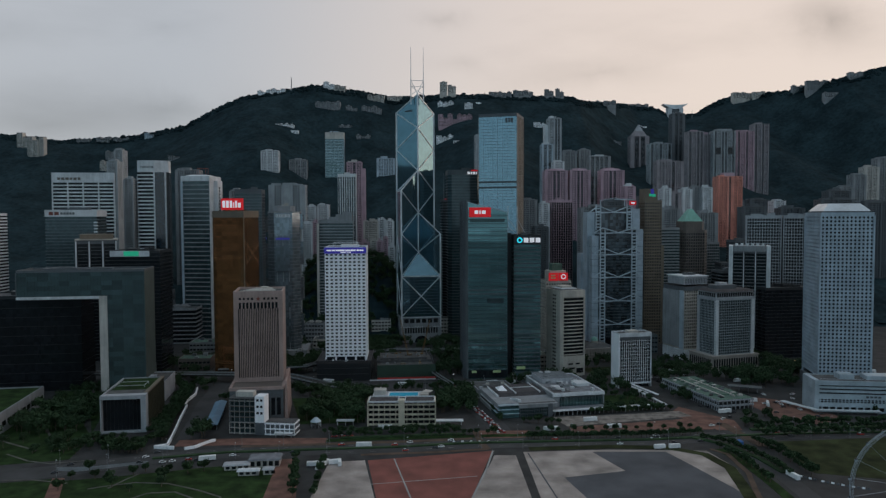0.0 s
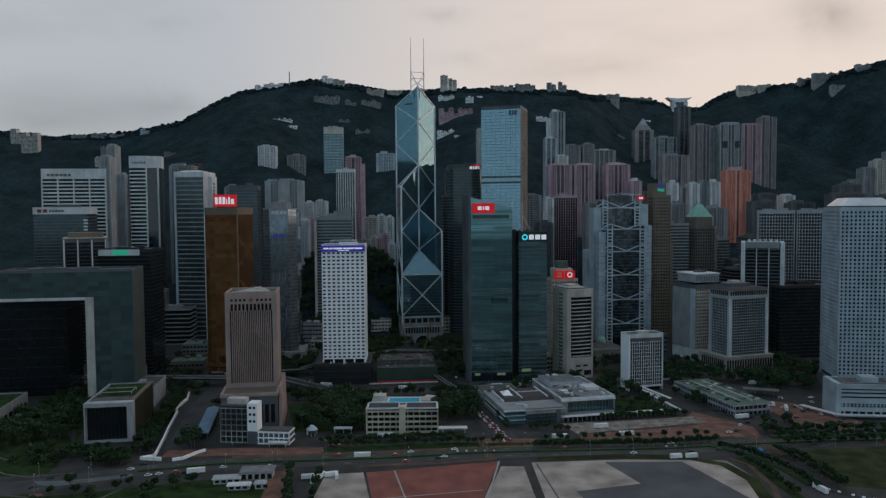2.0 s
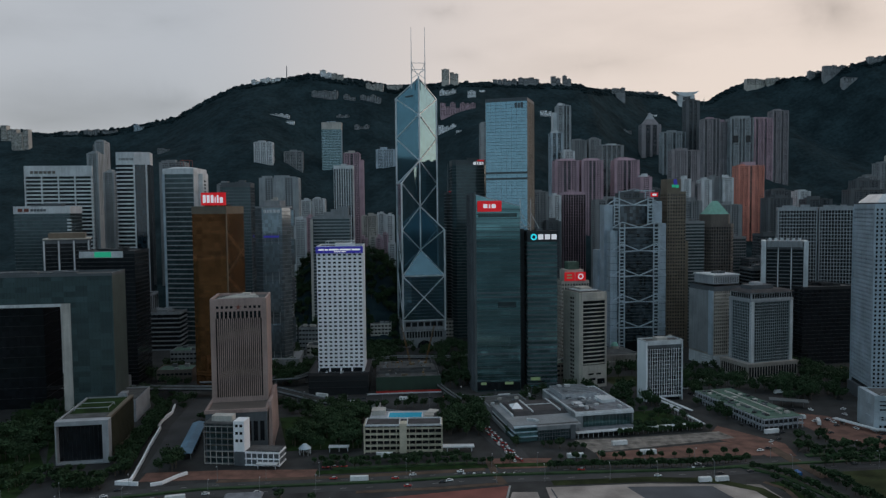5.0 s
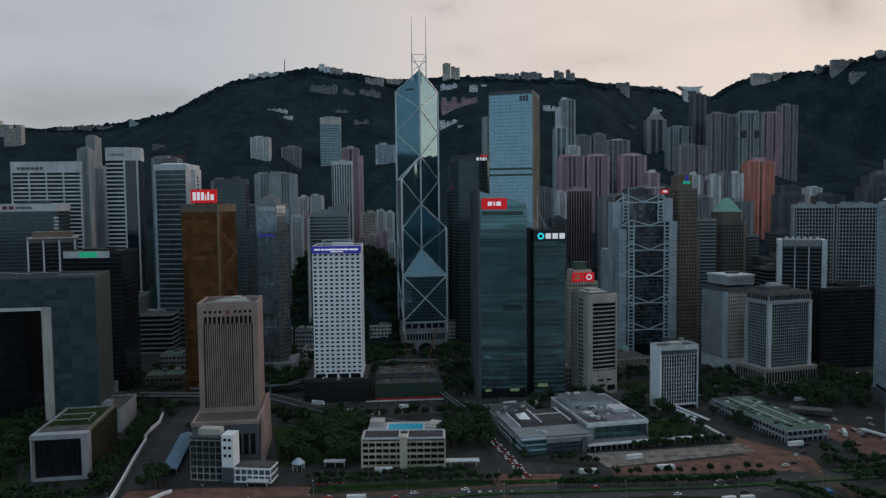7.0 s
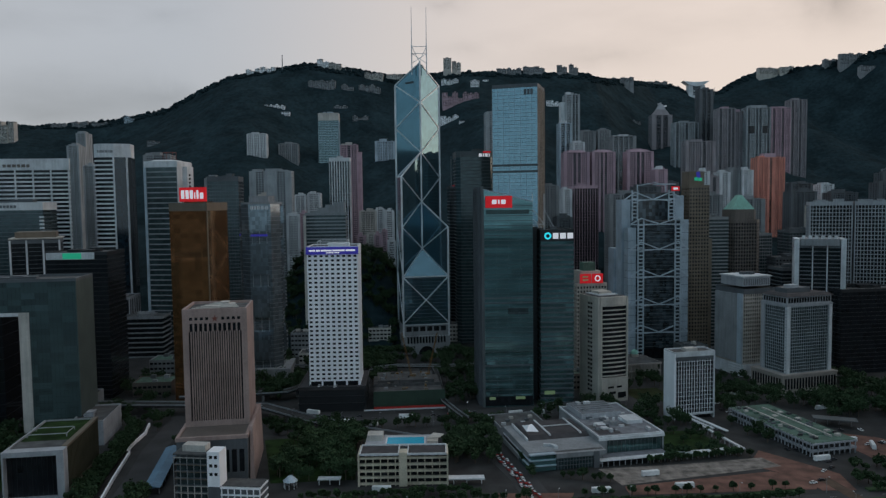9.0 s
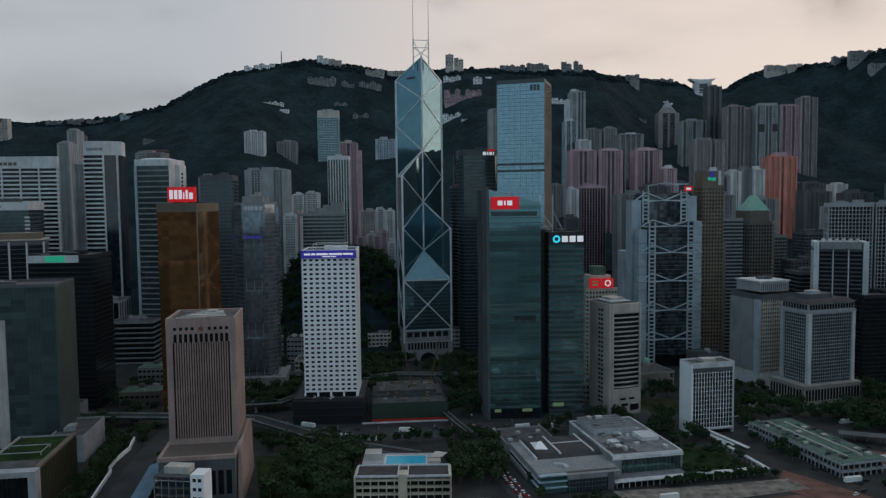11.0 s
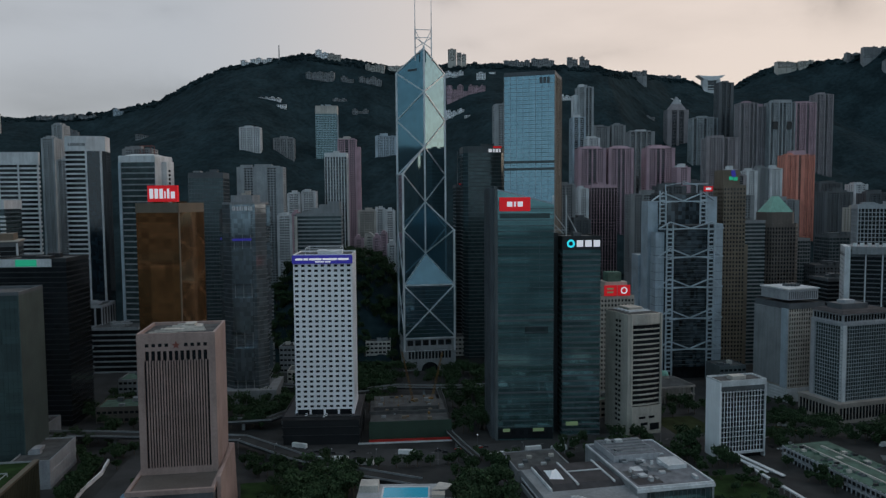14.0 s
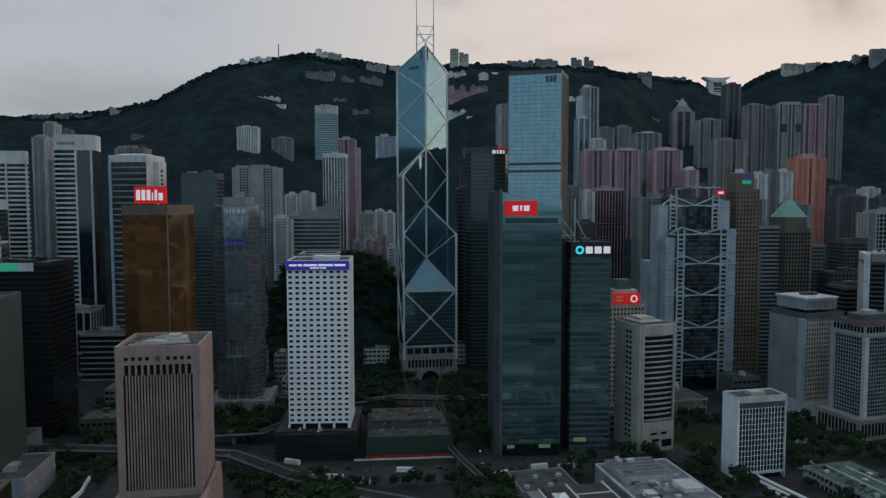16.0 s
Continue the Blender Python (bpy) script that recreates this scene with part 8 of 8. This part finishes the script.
grove(-250, -160, 768, 840, 40, (0, 2))
grove(285, 345, 705, 770, 30, (0, 2))
grove(240, 420, 572, 586, 20, (3,))
grove(-120, 60, 900, 960, 60, (0, 2, 2))
grove(100, 160, 790, 830, 14, (0, 2))
grove(130, 196, 618, 636, 12, (3, 1))
grove(-215, -150, 640, 700, 16, (0, 1))
grove(60, 130, 706, 742, 16, (0, 1))
grove(-20, 20, 860, 900, 14, (0, 2))
grove(-310, -255, 745, 900, 50, (0, 2, 2))
grove(-175, -128, 775, 900, 50, (0, 2))
grove(-140, -62, 815, 960, 80, (0, 2, 2))
grove(-10, 22, 760, 860, 40, (0, 2))
grove(195, 275, 780, 850, 28, (0, 1))
grove(100, 165, 690, 755, 34, (0, 1, 2))
grove(-330, -230, 690, 745, 40, (0, 1))
grove(60, 120, 830, 930, 40, (0, 2))
grove(345, 372, 780, 840, 16, (0, 2))
grove(345, 415, 745, 800, 40, (0, 2, 2))
grove(-10, 60, 665, 712, 30, (0, 1))
row([(122, 612), (192, 628)], 4.0, (3,))
row([(-96, 559), (-60, 560), (10, 568)], 4.0, (3,))
row([(60, 545), (150, 548), (196, 556)], 3.0, (3,))
row([(240, 564), (330, 570), (430, 572)], 4.6, (3,))
row([(192, 545), (208, 526), (218, 496), (222, 462)], 3.4, (3,))
row([(236, 530), (240, 500), (244, 470)], 3.4, (3,))
grove(200, 280, 735, 790, 46, (0, 2, 2))
grove(205, 226, 640, 730, 14, (0, 1))
grove(246, 270, 575, 615, 8, (3, 1))
for _ in range(430):
    kx, ky = tree_rng.uniform(-232, -52), tree_rng.uniform(972, 1098)
    if knoll(kx, ky) > 4:
        plant(kx, ky, float(terrain(kx, ky)) + 0.5, (0, 2, 2))
set_trees()


# ---- vehicles ----
def car_kind(name, label, paint, ln, wd, hb, hc, seed, roof=None):
    """A road vehicle with body, cabin and wheels."""
    top = thing(name, label, "bus" if ln > 8 else "car", seed * 10, -5000, -200)
    lo = [(-ln / 2, -wd / 2), (ln / 2, -wd / 2), (ln / 2, wd / 2), (-ln / 2, wd / 2)]
    k = 0.12
    part("body", Solid().taper(lo, inset_plan(lo, k), 0.35, hb), paint, top)
    if ln < 8:
        a = [(-ln * 0.36, -wd / 2 + k), (ln * 0.22, -wd / 2 + k), (ln * 0.22, wd / 2 - k), (-ln * 0.36, wd / 2 - k)]
        part("cabin", Solid().taper(a, [(p[0] * 0.72 - 0.1, p[1] * 0.8) for p in a], hb - 0.02, hc), M["glass"], top)
        part("roof", Solid().taper([(p[0] * 0.74 - 0.1, p[1] * 0.82) for p in a], [(p[0] * 0.68 - 0.1, p[1] * 0.76) for p in a], hc - 0.02, hc + 0.06), roof or paint, top)
    else:
        band = inset_plan(lo, k - 0.03)
        part("window_band", Solid().prism(band, hb * 0.48, hb * 0.72), M["glass"], top)
        part("roof", Solid().taper(inset_plan(lo, k), inset_plan(lo, k + 0.25), hb - 0.01, hb + 0.2), roof or paint, top)
    w = Solid().bar((0, -0.12, 0), (0, 0.12, 0), 0.36, 10).mesh("wheel", M["tyre"])
    for x in (-ln * 0.31, ln * 0.31):
        for y in (-wd / 2 + 0.08, wd / 2 - 0.08):
            part("wheel", w, None, top).location = (x, y, 0.36)
    return top


CARS = [car_kind("car", "white saloon car on the road", M["carwhite"], 4.6, 1.8, 0.95, 1.5, 1), car_kind("car", "dark saloon car on the road", M["cardark"], 4.6, 1.8, 0.95, 1.5, 2),
        car_kind("taxi", "red taxi with a silver roof", M["carred"], 4.7, 1.8, 0.95, 1.5, 3, M["alu"]), car_kind("bus", "white single-deck bus on the road", M["carwhite"], 11.5, 2.6, 3.2, 3.2, 4),
        car_kind("bus", "blue city bus with white roof", M["carblue"], 12, 2.6, 4.2, 4.2, 5, M["carwhite"]), car_kind("bus", "red double-deck bus beside the road", M["carred"], 11.5, 2.6, 4.3, 4.3, 6),
        car_kind("lorry", "white box lorry parked on the lot", M["carwhite"], 8.2, 2.4, 3.0, 3.0, 7)]


def drive(line, n, off, kinds, seed, z=0.08, lo=0, group="traffic"):
    rng = random.Random(seed)
    for _ in range(n):
        i = rng.randrange(lo, len(line) - 1)
        a, b = Vector(line[i]), Vector(line[i + 1])
        d = (b - a).normalized()
        p = a.lerp(b, rng.random()) + Vector((-d.y, d.x)) * off
        ob = copy_thing(CARS[rng.choice(kinds)], pose(p.x, p.y, z, 0, 0, math.degrees(math.atan2(d.y, d.x)) + (180 if off > 0 else 0)))
        ob["group"] = group


for off, seed in ((-9, 1), (-5, 2), (5, 3), (9, 4)):
    drive(MAIN_ROAD, 7, off, (0, 1, 1, 2), seed, lo=2)
    drive(UPPER_ROAD, 8, off, (0, 1, 1, 2, 3), seed + 10, lo=2)
for i in range(15):
    for dx in (-2.5, 1.2):
        f = i / 15
        copy_thing(CARS[2 if (i + (dx > 0)) % 3 else 0], pose(42 - 19 * f + dx + 1 + 0.7 * math.sin(i * 2.3 + dx), 562 + 80 * f + 1.6 * math.sin(i * 1.7 + 3 * dx), 0.09, 0, 0, 103))["group"] = "queue in the side street"
for x, y, rz, k in ((-60, 527, 3, 3), (-8, 523, 4, 1), (82, 566, 4, 3), (-79, 551, 2, 2), (-73, 551.6, 2, 2), (-85, 550.6, 2, 2), (-48, 571, 0, 3), (118, 592, 12, 3), (133, 572, 6, 3), (-68, 700, -10, 3), (222, 462, 100, 3), (20, 712, 12, 3), (28, 716, 12, 3),
                    (-210, 504, 22, 0), (-194, 493, 20, 0), (-188, 495, 18, 0), (-179, 494, 14, 1), (-172, 497, 14, 1), (-165, 498, 14, 3), (-150, 507, 8, 0), (-206, 514, 20, 1), (262, 655, 10, 3), (274, 652, 6, 3), (284, 640, 70, 3), (228, 596, 40, 0), (236, 602, 40, 1), (212, 577, 10, 0), (219, 581, 12, 1), (237, 616, 14, 3), (239, 612, 14, 1), (154, 521, 8, 6), (165, 522, 8, 6), (-90, 486, 12, 6), (-82, 488, 70, 6), (-76, 490, 20, 6), (-72, 488, 100, 6), (-86, 481, 95, 6), (260, 640, 20, 3), (246, 630, 16, 3)):
    copy_thing(CARS[k], pose(x, y, 0.09, 0, 0, rz))["group"] = "parked and passing vehicles"
park_rng = random.Random(31)
for _ in range(18):
    copy_thing(CARS[park_rng.choice((0, 1, 1, 1, 3))], pose(park_rng.uniform(205, 300), park_rng.uniform(720, 778), 0.09, 0, 0, park_rng.choice((14, 194, 104))))["group"] = "parked and passing vehicles"
for _ in range(26):
    copy_thing(CARS[park_rng.choice((0, 1, 1))], pose(park_rng.uniform(-128, -82), park_rng.choice((741.5, 745.0)) + park_rng.uniform(-0.3, 0.3), 19.96, 0, 0, 93) if park_rng.random() < 0.3 else
               pose(park_rng.uniform(212, 330), park_rng.uniform(600, 690), 0.09, 0, 0, park_rng.choice((14, 104))))["group"] = "parked and passing vehicles"


# ---- waterfront: pavilions, lamps, big wheel ----
for x, y, w_, d_, h_, rz, mt, lb in ((-148, 476, 18, 8, 3.2, 8, "stone", "low pale park pavilion with flat roof"), (-133, 482, 22, 14, 4.6, 6, "paleroof", "low pavilion with pale grey metal roof"), (-136, 466, 15, 6, 3.0, 6, "white2", "low white park kiosk"),
                                      (-120, 468, 8, 6, 3.4, 6, "stone", "low white park kiosk")):
    top = thing("pavilion", lb, "pavilion", x, y, 0, rz)
    part("wall", Solid().box(1, w_ - 1, 1, d_ - 1, 0, h_), M["offwhite"], top)
    part("roof", Solid().taper([(0, 0), (w_, 0), (w_, d_), (0, d_)], inset_plan(rect(w_, d_), 1.0), h_, h_ + 0.9), M[mt], top)
    for i in range(int(w_ / 4)):
        part("window", Solid().box(2 + i * 4, 4.6 + i * 4, 0.85, 1.1, 0.8, h_ - 0.6), M["glass"], top)
top = thing("garden_pavilion", "small round pavilion with a pale domed roof", "pavilion", -104, 578, 0)
part("roof", Solid().taper([(4.6 * math.cos(a * 0.785), 4.6 * math.sin(a * 0.785)) for a in range(8)], [(1.4 * math.cos(a * 0.785), 1.4 * math.sin(a * 0.785)) for a in range(8)], 4.5, 7.4), M["bluegrey"], top)
for a in range(8):
    part("post", Solid().bar((3.9 * math.cos(a * 0.785), 3.9 * math.sin(a * 0.785), 0), (3.9 * math.cos(a * 0.785), 3.9 * math.sin(a * 0.785), 4.6), 0.2), M["white2"], top)
top = thing("gatehouse", "small white gatehouse canopy", "shelter", -88, 580, 0)
part("roof", Solid().box(0, 14, 0, 5, 3.6, 4.3), M["white2"], top)
for x in (0.4, 7, 13):
    part("post", Solid().box(x, x + 0.5, 2, 2.5, 0, 3.6), M["white2"], top)


def lamp_kind():
    top = thing("street_lamp", "tall grey street lamp with an outreaching arm", "street lamp", 60, -5000, -200)
    part("pole", Solid().bar((0, 0, -0.2), (0, 0, 10), 0.13, 6, 0.08), M["grey"], top)
    part("arm", Solid().bar((0, 0, 9.9), (2.2, 0, 10.5), 0.07), M["grey"], top)
    part("lantern", Solid().box(1.7, 2.7, -0.2, 0.2, 10.35, 10.6), M["alu"], top)
    return top


LAMP = lamp_kind()
for line, off in ((MAIN_ROAD[2:-1], 13.0), (MAIN_ROAD[2:-1], -13.0), (UPPER_ROAD[2:-2], -17.0)):
    for a, b in zip(line, line[1:]):
        a, b = Vector(a), Vector(b)
        d = (b - a).normalized()
        for i in range(max(1, int((b - a).length / 30))):
            p = a + d * (i * 30 + 8) + Vector((-d.y, d.x)) * off
            copy_thing(LAMP, pose(p.x, p.y, 0, 0, 0, math.degrees(math.atan2(d.y, d.x)) + (-90 if off > 0 else 90)))["group"] = "street lamps"


def big_wheel():
    top = thing("ferris_wheel", "white steel observation wheel with round gondolas", "ferris wheel", 217, 334, 0, 0)
    r, cz = 30.0, 42.0
    for rr, rad in ((r, 0.13), (r - 1.3, 0.08)):
        for y in (-0.5, 0.5):
            s = Solid()
            for i in range(42):
                a, b = i * 2 * math.pi / 42, (i + 1) * 2 * math.pi / 42
                s.bar((rr * math.cos(a), y, cz + rr * math.sin(a)), (rr * math.cos(b), y, cz + rr * math.sin(b)), rad)
            part("rim", s, M["steel"], top)
    for i in range(21):
        a = i * 2 * math.pi / 21
        part("spoke", Solid().bar((0, 0, cz), ((r - 1.2) * math.cos(a), 0, cz + (r - 1.2) * math.sin(a)), 0.08), M["steel"], top)
        g = part("gondola", Solid().taper([(0.45 * math.cos(k), 0.45 * math.sin(k)) for k in np.linspace(0, 5.5, 8)], [(0.6 * math.cos(k), 0.6 * math.sin(k)) for k in np.linspace(0, 5.5, 8)], -1.1, -0.1), M["steel"], top)
        g.location = ((r + 0.6) * math.cos(a), 0, cz + (r + 0.6) * math.sin(a))
        part("gondola_glass", Solid().taper([(0.6 * math.cos(k), 0.6 * math.sin(k)) for k in np.linspace(0, 5.5, 8)], [(0.35 * math.cos(k), 0.35 * math.sin(k)) for k in np.linspace(0, 5.5, 8)], -0.1, 0.5), M["glass"], g)
    for x in (-16, 16):
        for y in (-6, 6):
            part("leg", Solid().bar((x, y, 0), (0, y * 0.3, cz), 0.45, 6), M["steel"], top)
    part("hub", Solid().bar((0, -3, cz), (0, 3, cz), 1.8, 12), M["steel"], top)


big_wheel()
top = thing("tarpaulin_tent", "small bright blue tarpaulin tent by the crossing path", "tent", 213.5, 528, 0, 20)
part("canopy", Solid().taper(rect(5, 4), [(2.2, 1.8), (2.8, 1.8), (2.8, 2.2), (2.2, 2.2)], 2.3, 3.8), M["carblue"], top, "bright blue tarpaulin")
part("side_sheet", Solid().box(0.1, 4.9, 0.1, 0.2, 0, 2.3), M["carblue"], top)
part("side_sheet", Solid().box(0.1, 0.2, 0.2, 3.9, 0, 2.3), M["carblue"], top)
for x in (0.1, 4.8):
    for y in (0.25, 3.8):
        part("pole", Solid().box(x, x + 0.1, y, y + 0.1, 0, 2.32), M["grey"], top)
# warm lamps in the dark street by the black block, and a bright work lamp
for i in range(6):
    top = thing("street_lantern", "small warm glowing lantern on a post", "lantern", 384 + i * 5.5, 812 + i * 0.6, 0, 0, "warm lanterns")
    part("post", Solid().bar((0, 0, -0.1), (0, 0, 4.2), 0.1), M["dgrey"], top)
    part("globe", Solid().taper([(0.3, 0), (0, 0.3), (-0.3, 0), (0, -0.3)], [(0.45, 0), (0, 0.45), (-0.45, 0), (0, -0.45)], 4.2, 5.0), M["lampwarm"], top)
for x, y, z in ((-222, 752, 9.0), (8, 742, 6.0)):
    top = thing("work_lamp", "bright white work lamp on a pole", "lamp", x, y, 0)
    part("post", Solid().bar((0, 0, -0.1), (0, 0, z), 0.12), M["dgrey"], top)
    part("lantern", Solid().box(-0.5, 0.5, -0.3, 0.3, z, z + 0.6), M["signwhite"], top)

# the patterns that the copies were made from are not part of the place
for ob in [*KINDS, *CARS, LAMP]:
    for o in [*ob.children_recursive, ob]:
        bpy.data.objects.remove(o)
